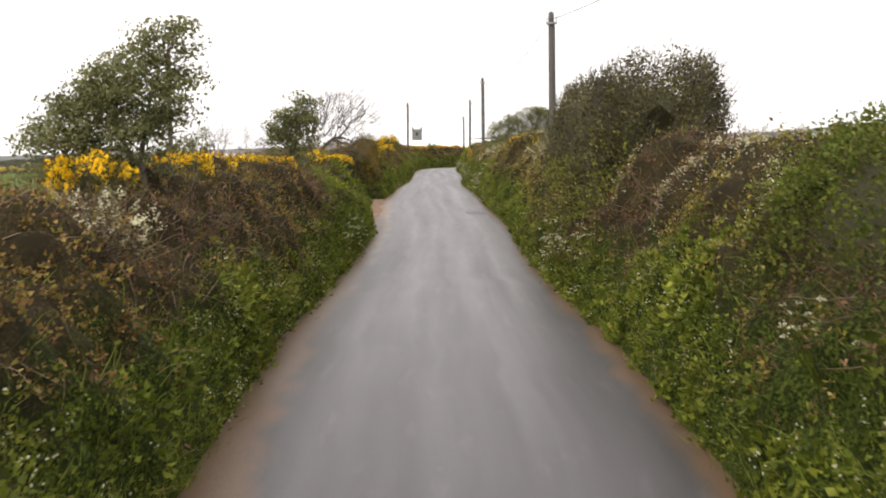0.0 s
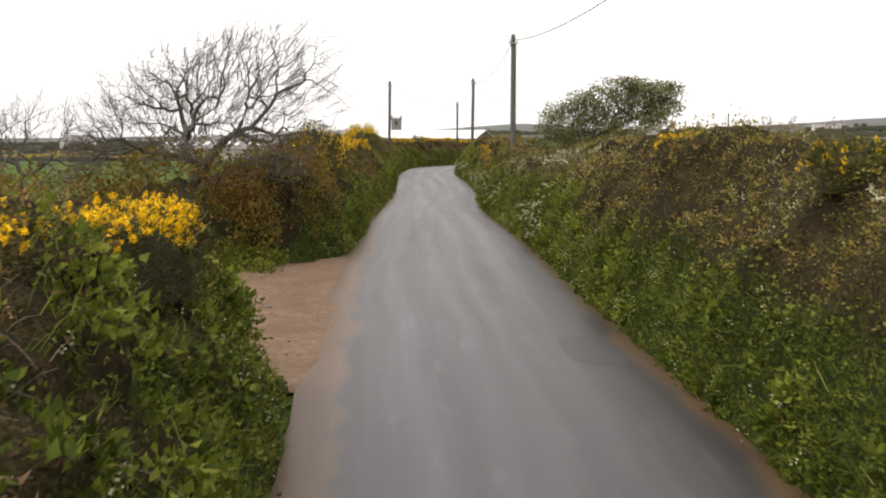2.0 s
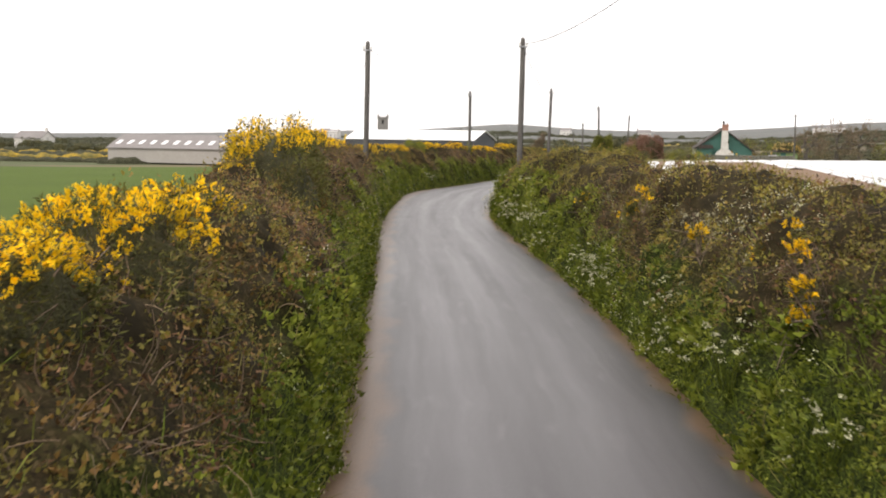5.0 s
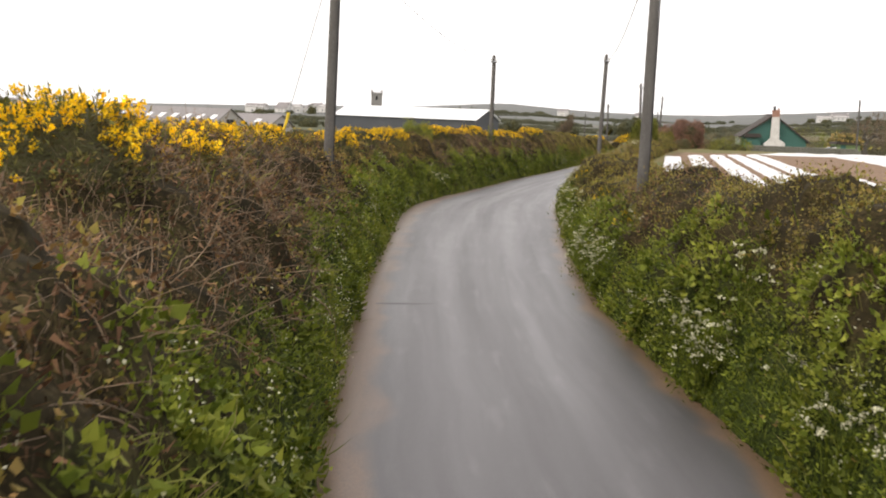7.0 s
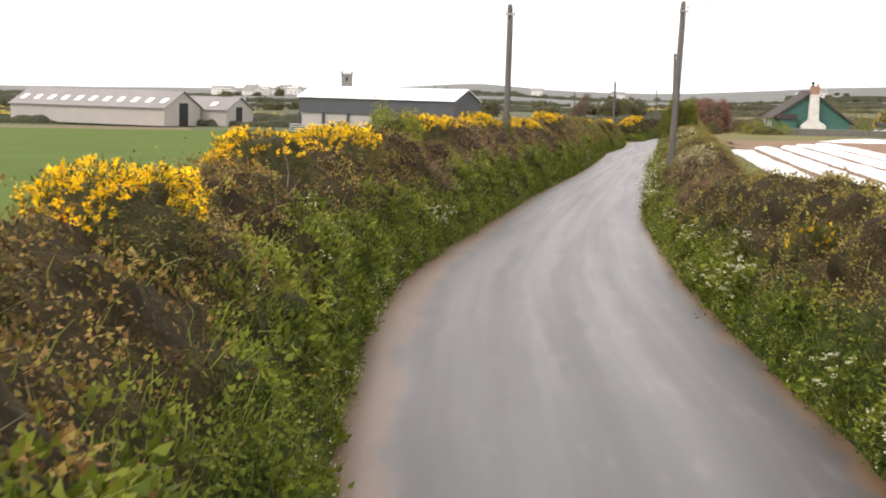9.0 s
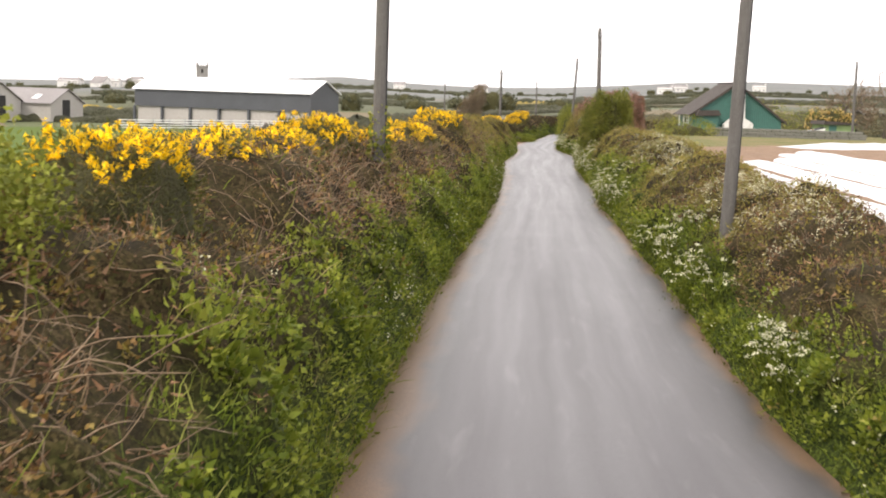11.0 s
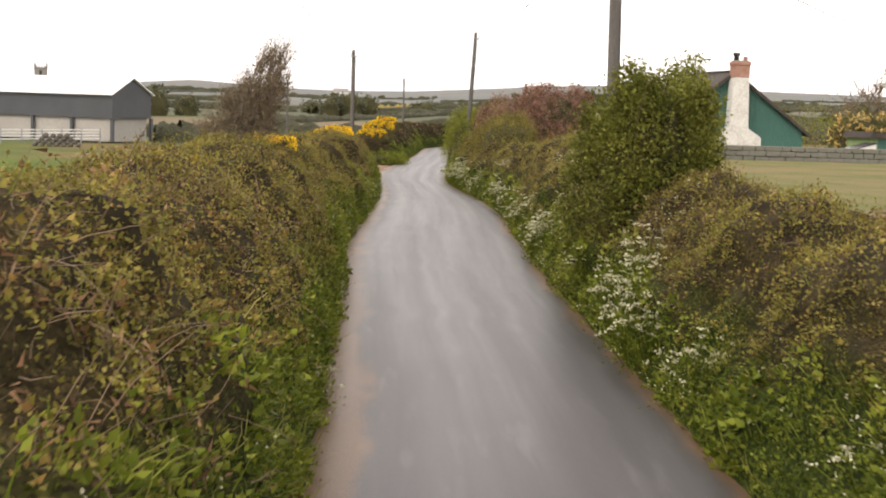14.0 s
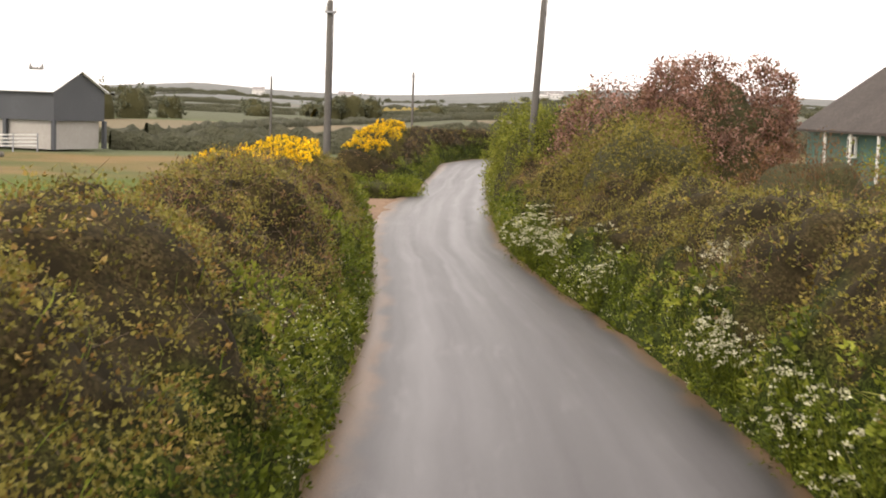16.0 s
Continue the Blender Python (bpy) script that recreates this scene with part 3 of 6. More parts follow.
def tubes(lines, sides=5):
    """lines: list of (points (k, 3), radii (k)). One array of verts and one of quads."""
    vs, fs, base = [], [], 0
    ang = np.arange(sides) / sides * 2 * np.pi
    for pts, rad in lines:
        pts = np.asarray(pts, float)
        k = len(pts)
        d = np.gradient(pts, axis=0)
        d /= np.linalg.norm(d, axis=1, keepdims=True) + 1e-9
        ref = np.where(np.abs(d[:, 2:3]) > 0.9, [[1.0, 0, 0]], [[0, 0, 1.0]])
        a = np.cross(d, ref)
        a /= np.linalg.norm(a, axis=1, keepdims=True) + 1e-9
        b = np.cross(d, a)
        ring = pts[:, None] + np.asarray(rad)[:, None, None] * (a[:, None] * np.cos(ang)[None, :, None] + b[:, None] * np.sin(ang)[None, :, None])
        vs.append(ring.reshape(-1, 3))
        i = np.arange(k - 1)[:, None] * sides + np.arange(sides)[None]
        j = np.arange(k - 1)[:, None] * sides + (np.arange(sides)[None] + 1) % sides
        fs.append(np.stack([i, j, j + sides, i + sides], -1).reshape(-1, 4) + base)
        base += k * sides
    return np.concatenate(vs), np.concatenate(fs)


def unit(v):
    return v / (np.linalg.norm(v, axis=-1, keepdims=True) + 1e-9)


def leaf_quads(pos, axis, length, width, rng, fold=0.25, face=None):
    """One folded, pointed leaf at each place along each axis; with face, its upper side turns that way."""
    n = len(pos)
    axis = unit(axis)
    side = unit(np.cross(axis, rng.normal(size=(n, 3)) if face is None else face + rng.normal(scale=0.45, size=(n, 3))))
    nor = np.cross(axis, side)
    l, w = np.broadcast_to(length, n)[:, None], np.broadcast_to(width, n)[:, None]
    v = np.empty((n, 4, 3), np.float32)
    v[:, 0] = pos
    v[:, 1] = pos + axis * l * 0.45 + side * w * 0.5 + nor * w * fold
    v[:, 2] = pos + axis * l - nor * l * 0.15
    v[:, 3] = pos + axis * l * 0.45 - side * w * 0.5 + nor * w * fold
    return v.reshape(-1, 3), np.arange(n * 4, dtype=np.int32).reshape(n, 4)


def petal_tris(pos, axis, length, width, rng):
    """One small pointed petal or withered leaf at each place."""
    n = len(pos)
    axis = unit(axis)
    side = unit(np.cross(axis, rng.normal(size=(n, 3))))
    l, w = np.broadcast_to(length, n)[:, None], np.broadcast_to(width, n)[:, None]
    v = np.empty((n, 3, 3), np.float32)
    v[:, 0], v[:, 1], v[:, 2] = pos - side * w * 0.5, pos + side * w * 0.5, pos + axis * l
    return v.reshape(-1, 3), np.arange(n * 3, dtype=np.int32).reshape(n, 3)


def blade_tris(pos, axis, length, width, rng, droop=0.35):
    """Grass blades: a quad and a triangle that bends over."""
    n = len(pos)
    axis = unit(axis)
    side = unit(np.cross(axis, rng.normal(size=(n, 3))))
    lean = unit(np.cross(side, axis))
    l, w = np.broadcast_to(length, n)[:, None], np.broadcast_to(width, n)[:, None]
    v = np.empty((n, 5, 3), np.float32)
    mid = pos + axis * l * 0.55 + lean * l * droop * 0.2
    v[:, 0], v[:, 1] = pos - side * w * 0.5, pos + side * w * 0.5
    v[:, 2], v[:, 3] = mid + side * w * 0.4, mid - side * w * 0.4
    v[:, 4] = pos + axis * l * 0.9 + lean * l * droop
    i = np.arange(n, dtype=np.int32)[:, None] * 5
    return v.reshape(-1, 3), i + np.array([[0, 1, 2, 3]], np.int32), i + np.array([[3, 2, 4]], np.int32)


# ---------------------------------------------------------------- ground and road
def axis_steps(lo, hi, fine, far, grow=1.16):
    a = list(np.arange(lo, hi + fine, fine))
    d, x = fine, a[-1]
    while x < far:
        d *= grow
        x += d
        a.append(x)
    d, x, b = fine, a[0], []
    while x > -far:
        d *= grow
        x -= d
        b.append(x)
    return np.array(b[::-1] + a)


gx, gy = axis_steps(-14, 58, 1.0, 4200, 1.2), axis_steps(-14, 303, 2.0, 4400, 1.2)
GX, GY = np.meshgrid(gx, gy, indexing="ij")
GV = np.stack([GX, GY, ground_z(GX, GY)], -1).reshape(-1, 3)
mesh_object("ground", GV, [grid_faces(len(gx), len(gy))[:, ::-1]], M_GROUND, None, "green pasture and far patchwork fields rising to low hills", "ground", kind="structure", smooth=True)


def build_road():
    ys = np.arange(-11.5, 299.5, 0.5)
    us = np.linspace(-1.08, 1.08, 25)
    l, r = lane_left(ys), lane_right(ys)
    l = l + 0.07 * vnoise(ys / 1.3, ys * 0 + 3.3, 1) + 0.04 * vnoise(ys / 0.45, ys * 0 + 1.3, 2)
    r = r + 0.07 * vnoise(ys / 1.3, ys * 0 + 8.3, 4) + 0.04 * vnoise(ys / 0.45, ys * 0 + 5.3, 5)
    c, h = (l + r) / 2, (r - l) / 2
    X = c[:, None] + us[None] * h[:, None]
    Y = np.repeat(ys[:, None], len(us), 1)
    Z = road_z(ys)[:, None] + 0.035 * (1 - us[None] ** 2) - 0.05 * np.clip(np.abs(us[None]) - 0.98, 0, 1) * 10 * 0.6 + 0.008 * vnoise(X * 1.2, Y * 0.7, 9)
    ob = mesh_object("road", np.stack([X, Y, Z], -1).reshape(-1, 3), [grid_faces(len(ys), len(us))], M_ROAD, None,
                     "narrow worn grey asphalt lane with soil-stained edges", "road", kind="structure", smooth=True)
    uv = ob.data.uv_layers.new(name="lane")
    idx = np.empty(len(ob.data.loops), np.int32)
    ob.data.loops.foreach_get("vertex_index", idx)
    flat = np.stack([np.repeat(us[None], len(ys), 0), Y], -1).reshape(-1, 2)
    uv.data.foreach_set("uv", flat[idx].astype(np.float32).ravel())


build_road()


def road_patch(y0, y1, u0, u1, seed, material, label):
    """A mended patch that lies on the lane, with worn edges."""
    a = np.linspace(0, 2 * np.pi, 33)[:-1]
    ca, sa = np.sign(np.cos(a)) * np.abs(np.cos(a)) ** 0.5, np.sign(np.sin(a)) * np.abs(np.sin(a)) ** 0.5
    wob = 1 + 0.1 * vnoise(a * 2.2, a * 0, seed) + 0.05 * vnoise(a * 6, a * 0, seed + 1)
    rings = []
    for k in (0.0, 0.35, 0.7, 1.0):
        y = (y0 + y1) / 2 + (y1 - y0) / 2 * sa * k * wob
        u = (u0 + u1) / 2 + (u1 - u0) / 2 * ca * k * wob
        l, r = lane_left(y), lane_right(y)
        x = (l + r) / 2 + u * (r - l) / 2
        rings.append(np.stack([x, y, road_z(y) + 0.035 * (1 - u ** 2) + 0.008 * vnoise(x * 1.2, y * 0.7, 9) + 0.006 - 0.004 * (k == 1.0)], -1))
    V = np.concatenate(rings)
    i = np.arange(32)
    F = np.concatenate([np.stack([i + 32 * k, (i + 1) % 32 + 32 * k, (i + 1) % 32 + 32 * (k + 1), i + 32 * (k + 1)], -1) for k in range(3)])
    mesh_object("road_patch", V, [F[:, ::-1]], material, None, label, "road", kind="structure", smooth=True)


for row in ((43.6, 45.6, 0.5, 0.85, 8), (111.78, 111.92, -0.9, -0.4, 10)):
    road_patch(*row, M_ASPHALT_DARK, "dark mended patch in the worn asphalt")


def patch_sheet(name, x0, x1, y0, y1, step, material, lift, label, outline=None):
    """A sheet that follows the ground a little above it, with a ragged edge."""
    xs, ys = np.arange(x0, x1 + step, step), np.arange(y0, y1 + step, step)
    X, Y = np.meshgrid(xs, ys, indexing="ij")
    Z = ground_z(X, Y) + lift + 0.02 * vnoise(X * 1.5, Y * 1.5, 11)
    keep = np.ones(X.shape, bool) if outline is None else outline(X, Y)
    f = grid_faces(len(xs), len(ys))[:, ::-1]
    f = f[keep.ravel()[f].all(1)]
    return mesh_object(name, np.stack([X, Y, Z], -1).reshape(-1, 3), [f], material, None, label, "ground", kind="structure", smooth=True)


def build_gateway():
    """Worn dirt between the field and the road, with loose stones on it."""
    us, vs = np.linspace(0, 1, 90), np.linspace(0, 1, 60)
    U, V = np.meshgrid(us, vs, indexing="ij")
    y0 = 42.6 + 0.35 * vnoise(U * 14, U * 0, 6)
    y1 = 54.3 + 7.5 * U ** 10 + 0.3 * vnoise(U * 14, U * 0, 7)
    Y = y0 + (y1 - y0) * V
    right = lane_left(Y) + 0.34 + 0.1 * vnoise(Y / 1.7, Y * 0, 5)
    X = -16.0 + (right + 16.0) * U
    Z = ground_z(X, Y) + 0.052 + 0.03 * vnoise(X / 1.6, Y / 1.6, 11) * (1 - U) + 0.012 * vnoise(X * 2.2, Y * 2.2, 12)
    mesh_object("gateway_dirt", np.stack([X, Y, Z], -1).reshape(-1, 3), [grid_faces(90, 60)[:, ::-1]], M_SOIL, None, "bare stony brown dirt in a field gateway", "ground", kind="structure", smooth=True)
    rng = np.random.default_rng(4)
    n = 420
    x, y = -2.2 - 7.5 * rng.random(n), 43.2 + 10.2 * rng.random(n)
    z = ground_z(x, y) + 0.06
    s = 0.008 + 0.03 * rng.random(n) ** 3
    o = np.array([(1, 0, 0), (0, 1, 0), (-1, 0, 0), (0, -1, 0), (0, 0, 0.7), (0, 0, -0.7)], float)
    v = np.stack([x, y, z], -1)[:, None] + o[None] * s[:, None, None] * rng.uniform(0.7, 1.4, (n, 6, 1))
    f = np.array([(0, 1, 4), (1, 2, 4), (2, 3, 4), (3, 0, 4), (1, 0, 5), (2, 1, 5), (3, 2, 5), (0, 3, 5)])
    mesh_object("loose_stones", v.reshape(-1, 3), [(np.arange(n)[:, None, None] * 6 + f[None]).reshape(-1, 3)], M_STONE, None, "small loose grey stones on the gateway dirt", "stones", kind="stuff")


build_gateway()
patch_sheet("gateway_dirt", 14, 27, 236.3, 248.5, 0.3, M_SOIL, 0.05, "muddy brown dirt in a grassy field gateway",
            lambda X, Y: (X < lane_left(Y) + 0.4) & (X > lane_left(Y) - 2.2 + 0.7 * vnoise(X, Y, 5)) & (Y < 246.5 + 0.5 * vnoise(X, Y, 8)))


# ---------------------------------------------------------------- hedge banks
PROFILE = np.array([(-0.05, -0.10), (0.12, 0.02), (0.22, 0.13), (0.38, 0.30), (0.6, 0.50), (0.85, 0.69), (1.1, 0.85), (1.45, 0.96), (1.9, 1.0), (2.4, 0.95), (2.8, 0.75), (3.1, 0.4), (3.35, -0.12)])


# the growth sets back from the road where the gateway opens
SET_BACK = np.array([(-12, 0), (38, 0), (42, 0.27), (44, 0.46), (54, 1.3), (55, 0.65), (57, 0.14), (60, 0)], float)


def worley(x, y, seed=0):
    """Distance to the nearest scattered centre and that centre's own number from 0 to 1."""
    xi, yi = np.floor(x).astype(int), np.floor(y).astype(int)
    best, own = np.full(x.shape, 9.0), np.zeros(x.shape)

    def h(a, b, k):
        n = (a * 374761393 + b * 668265263 + (seed * 7 + k) * 974634777) & 0x7FFFFFFF
        n = ((n ^ (n >> 13)) * 1274126177) & 0x7FFFFFFF
        return ((n ^ (n >> 16)) & 0xFFFF) / 65535.0
    for a in (-1, 0, 1):
        for b in (-1, 0, 1):
            cx, cy = xi + a, yi + b
            d = np.hypot(cx + h(cx, cy, 1) - x, cy + h(cx, cy, 2) - y)
            near = d < best
            best, own = np.where(near, d, best), np.where(near, h(cx, cy, 3), own)
    return best, own


class Bank:
    """One stretch of hedge bank: a grid of places over its face and top, swollen into mounds of growth, to plant on."""

    def __init__(self, side, y0, y1, seed):
        self.side, self.seed = side, seed
        edge = lane_left if side < 0 else lane_right
        top = A_TL if side < 0 else A_TR
        ys = np.arange(y0, y1, 0.18)
        x = edge(ys) - (np.interp(ys, SET_BACK[:, 0], SET_BACK[:, 1]) if side < 0 else 0)
        xs = np.convolve(np.pad(x, 10, mode="edge"), np.ones(21) / 21, mode="valid")
        t = unit(np.stack([np.gradient(xs), np.gradient(ys)], -1))
        out = np.stack([side * t[:, 1], -side * t[:, 0]], -1)
        h = np.interp(ys, top[:, 0], top[:, 1]) - 0.2
        endf = smoothstep(0, 1.2, ys - y0) * smoothstep(0, 1.2, y1 - ys)
        h = np.maximum(h, 0.3) + 0.18 * vnoise(ys / 2.2, ys * 0 + seed, seed) + 0.1 * vnoise(ys / 0.7, ys * 0 + seed, seed + 1)
        h = h * (0.02 + 0.98 * endf ** 0.8)
        self.ys, self.h, self.endf = ys, h, np.clip(endf, 0.3, 1)
        us = np.linspace(0, len(PROFILE) - 1, 40)
        d = np.interp(us, np.arange(len(PROFILE)), PROFILE[:, 0])
        f = np.interp(us, np.arange(len(PROFILE)), PROFILE[:, 1])
        run = np.concatenate([[0], np.cumsum(np.hypot(np.diff(d), np.diff(f) * 2.2))])
        S, U = np.meshgrid(ys, us, indexing="ij")
        V = np.broadcast_to(run[None], S.shape)
        bulge = 0.33 * vnoise(S / 1.3, U / 3.0, seed + 2)
        bulge *= np.clip(f, 0, 1)[None]
        D = d[None] + bulge * -0.8
        Z = f[None] * h[:, None] + bulge * 0.5
        X = x[:, None] + out[:, :1] * D
        Y = ys[:, None] + out[:, 1:] * D
        base = road_z(ys)[:, None]
        field = ground_z(X, Y)
        Zw = np.where(d[None] > 1.9, np.maximum(base + Z, field - 0.25), base + Z)
        P = np.stack([X, Y, Zw], -1)
        N = self.normals(P)
        # mounds: large bushes of growth, and small tufts on them
        warp = 0.3 * vnoise(S / 0.5, V / 0.5, seed + 8)
        f1, own = worley(S / 0.62 + warp, V / 0.5 - warp, seed)
        f2, own2 = worley(S / 0.27, V / 0.23, seed + 1)
        big, small = np.clip(1 - (f1 / 0.8) ** 2, 0, 1), np.clip(1 - (f2 / 0.8) ** 2, 0, 1)
        room = np.clip(d / 0.55, 0.12, 1)[None] * np.clip((3.2 - d) / 0.5, 0, 1)[None] * self.endf[:, None]
        shag = 0.05 * vnoise(S / 0.17, V / 0.14, seed + 4)
        wood = 1 - 0.45 * smoothstep(0.45, 0.8, f)[None]
        swell = ((0.1 + 0.26 * own) * big * wood + (0.03 + 0.07 * own2) * small + shag - 0.1) * room
        self.P = P + N * swell[..., None]
        self.N = self.normals(self.P)
        self.crest = (0.18 + big) * (0.35 + small)
        self.own = own
        self.F = np.broadcast_to(f[None], S.shape)
        self.area = np.linalg.norm(np.cross(np.gradient(P, axis=0), np.gradient(P, axis=1)), axis=-1)
        self.d = d

    def normals(self, P):
        n = unit(np.cross(np.gradient(P, axis=0), np.gradient(P, axis=1)) * (-self.side))
        return n * np.where(n[..., 2:3] < -0.2, -1, 1)

    def mesh(self, parent):
        n, m = self.P.shape[:2]
        f = grid_faces(n, m)
        ob = mesh_object("bank", self.P.reshape(-1, 3), [f if self.side > 0 else f[:, ::-1]], M_BANK, parent, "earth bank under the growth, painted dark for shaded gaps", smooth=True)
        uv = ob.data.uv_layers.new(name="bank")
        idx = np.empty(len(ob.data.loops), np.int32)
        ob.data.loops.foreach_get("vertex_index", idx)
        flat = np.stack([self.P[..., 1], self.F], -1).reshape(-1, 2)
        uv.data.foreach_set("uv", flat[idx].astype(np.float32).ravel())
        return ob

    def sample(self, n, rng, d_lo, d_hi, weight=None):
        """n places, area-true, between two distances from the road edge: place, normal, share of the height, number of the mound."""
        ok = (self.d[None] >= d_lo) & (self.d[None] <= d_hi)
        w = self.area * ok * self.endf[:, None] * self.crest
        if weight is not None:
            w = w * np.clip(weight(self.P[..., 1], self.P[..., 0], self.F), 0, None)
        cum = np.cumsum(w.ravel())
        i = np.searchsorted(cum, rng.random(n) * cum[-1]).clip(0, w.size - 1)
        a, b = np.unravel_index(i, w.shape)
        a2, b2 = np.minimum(a + 1, w.shape[0] - 1), np.minimum(b + 1, w.shape[1] - 1)
        fa, fb = rng.random((n, 1)), rng.random((n, 1))
        p = (self.P[a, b] * (1 - fa) + self.P[a2, b] * fa) * (1 - fb) + (self.P[a, b2] * (1 - fa) + self.P[a2, b2] * fa) * fb
        return p, self.N[a, b], self.F[a, b], self.own[a, b]


def between(y, a, b, soft=2.0):
    return smoothstep(a - soft, a + soft, y) * smoothstep(b + soft, b - soft, y)


def curled_stems(p, d, length, r, rng, curl=0.35, steps=3):
    """Thin stems that arch and twist from each place; lines for tubes()."""
    lines = []
    for i in range(len(p)):
        q, e = p[i], d[i]
        pts = [q]
        turn = rng.normal(scale=curl, size=3)
        for k in range(steps):
            e = unit(e + turn + rng.normal(scale=curl * 0.5, size=3) + [0, 0, -0.1])
            q = q + e * length[i] / steps
            pts.append(q)
        lines.append((pts, r[i] * np.linspace(1, 0.35, steps + 1)))
    return lines


def plant(bank, parent, rng, dense=1.0):
    """Herbs and grass on the lower face, brambles, bare stems and dry stalks above and on the top."""
    L = len(bank.ys) * 0.18
    sd, left = bank.seed, bank.side < 0

    def low(y, x, f):  # lower face, with an uneven upper limit
        lim = 0.46 + 0.26 * vnoise(y / 3.4, x * 0 + 1.7, sd + 5) + 0.12 * vnoise(y / 0.8, x * 0 + 1.7, sd + 6)
        if left:  # the green climbs high in some stretches
            lim = lim + 0.16 * between(y, 116, 136) + 0.25 * between(y, 30, 42)
        else:  # shaded out under the tall blackthorn
            lim = lim - 0.22 * between(y, 17, 29) - 0.12 * between(y, 31, 50) + 0.16 * between(y, 56, 74) + 0.12 * between(y, 96, 130) - 0.14 * between(y, 192, 240)
        return smoothstep(lim + 0.16, lim - 0.12, f)

    def high(y, x, f):
        return 1.03 - low(y, x, f)

    def brown(y, x, f):  # stretches of dead, woody growth
        if left:
            local = 0.62 + 0.35 * between(y, 96, 112) + 0.3 * between(y, 150, 160) + 0.5 * between(y, 162, 186) - 0.35 * between(y, 190, 214)
        else:
            local = 0.34 + 0.5 * between(y, 138, 155) - 0.5 * smoothstep(192, 197, y) + 0.4 * between(y, 17, 29)
        return np.clip(local + 1.1 * vnoise(y / 4.5, f * 1.5, sd + 13), 0.06, 1.5)

    # herbs: broad leaves in tufts
    k, n = 8, int(610 * L * dense)
    p, nr, f, own = bank.sample(n // k, rng, 0.02, 1.8, low)
    p = np.repeat(p + nr * rng.uniform(0.0, 0.12, (len(p), 1)) * np.clip(f * 5, 0.2, 1)[:, None], k, 0) + rng.normal(scale=0.045, size=(len(p) * k, 3))
    nr = np.repeat(nr, k, 0)
    ax = nr * 0.6 + np.array([0, 0, 0.25]) + rng.normal(scale=0.75, size=p.shape)
    size = np.repeat(0.62 + 0.85 * own ** 2, k)
    ln = rng.uniform(0.038, 0.085, len(p)) * size
    v, q = leaf_quads(p, ax, ln, ln * rng.uniform(0.42, 0.75, len(p)), rng, face=nr + [0, 0, 0.5])
    mesh_object("herb_growth", v, [q], M_HERB, parent, "lush green verge herbs and nettles", kind="stuff")
    # grass
    n = int((130 if left else 85) * L * dense)
    p, nr, f, own = bank.sample(n, rng, 0.0, 3.2, lambda y, x, f: 0.1 + low(y, x, f) * (0.3 + np.clip(vnoise(y / 1.3, f * 5, sd + 9) + 0.3, 0, 1)))
    ax = nr * 0.5 + np.array([0, 0, 0.6]) + rng.normal(scale=0.35, size=p.shape)
    v, q, t = blade_tris(p, ax, rng.uniform(0.1, 0.34, n), rng.uniform(0.005, 0.011, n), rng, 0.5)
    mesh_object("grass_growth", v, [q, t], M_GRASS, parent, "long green grass blades", kind="stuff")
    # brambles: leaves on loose sprays
    k, n = 9, int((540 if left else 600) * L * dense)
    p, nr, f, own = bank.sample(n // k, rng, 0.1, 3.1, lambda y, x, f: high(y, x, f) * (1.3 - 0.8 * np.clip(brown(y, x, f), 0, 1.3)) * (1 - (0.6 if left else 0.3) * between(y, 188, 240)))
    spray = unit(nr * 0.7 + np.array([0, 0, 0.3]) + rng.normal(scale=0.6, size=p.shape))
    reach = rng.uniform(0.05, 0.2, (len(p), 1)) * np.where(rng.random((len(p), 1)) < 0.1, 2.2, 1)
    p0 = np.repeat(p, k, 0) + np.repeat(spray * reach, k, 0) * rng.random((len(p) * k, 1)) + rng.normal(scale=0.035, size=(len(p) * k, 3))
    nk = np.repeat(nr, k, 0)
    ax = np.repeat(spray, k, 0) * 0.3 + nk * 0.3 + rng.normal(scale=0.7, size=p0.shape)
    ln = rng.uniform(0.026, 0.055, len(p0)) * np.repeat(0.7 + 0.6 * own, k)
    v, q = leaf_quads(p0, ax, ln, ln * rng.uniform(0.5, 0.85, len(p0)), rng, face=nk + [0, 0, 0.5])
    mesh_object("bramble_growth", v, [q], M_DRY if left else M_BRAMBLE, parent, "olive and brown bramble leaves", kind="stuff")
    # withered leaves and broken twigs in the woody stretches
    k, n = 8, int((400 if left else 250) * L * dense)
    p, nr, f, own = bank.sample(n // k, rng, 0.15, 3.1, lambda y, x, f: high(y, x, f) * brown(y, x, f) ** 1.4)
    p = np.repeat(p + nr * rng.uniform(0.0, 0.12, (len(p), 1)), k, 0) + rng.normal(scale=0.055, size=(len(p) * k, 3))
    ln = rng.uniform(0.03, 0.085, len(p))
    v, q = petal_tris(p, rng.normal(scale=0.7, size=p.shape) + np.repeat(nr, k, 0) * 0.3, ln, ln * rng.uniform(0.14, 0.4, len(p)), rng)
    mesh_object("withered_growth", v, [q], M_WOODY, parent, "withered brown leaves and broken twigs", kind="stuff")
    # bare arching stems
    n = int((50 if left else 28) * L * dense)
    p, nr, f, own = bank.sample(n, rng, 0.25, 2.5, lambda y, x, f: high(y, x, f) * brown(y, x, f) ** 1.3)
    d = unit(nr * 0.45 + np.array([0, 0, 0.2]) + rng.normal(scale=0.6, size=p.shape))
    v, q = tubes(curled_stems(p - nr * 0.04, d, rng.uniform(0.12, 0.42, n), 0.0022 + 0.0045 * rng.random(n) ** 2, rng, 0.45, 2), 3)
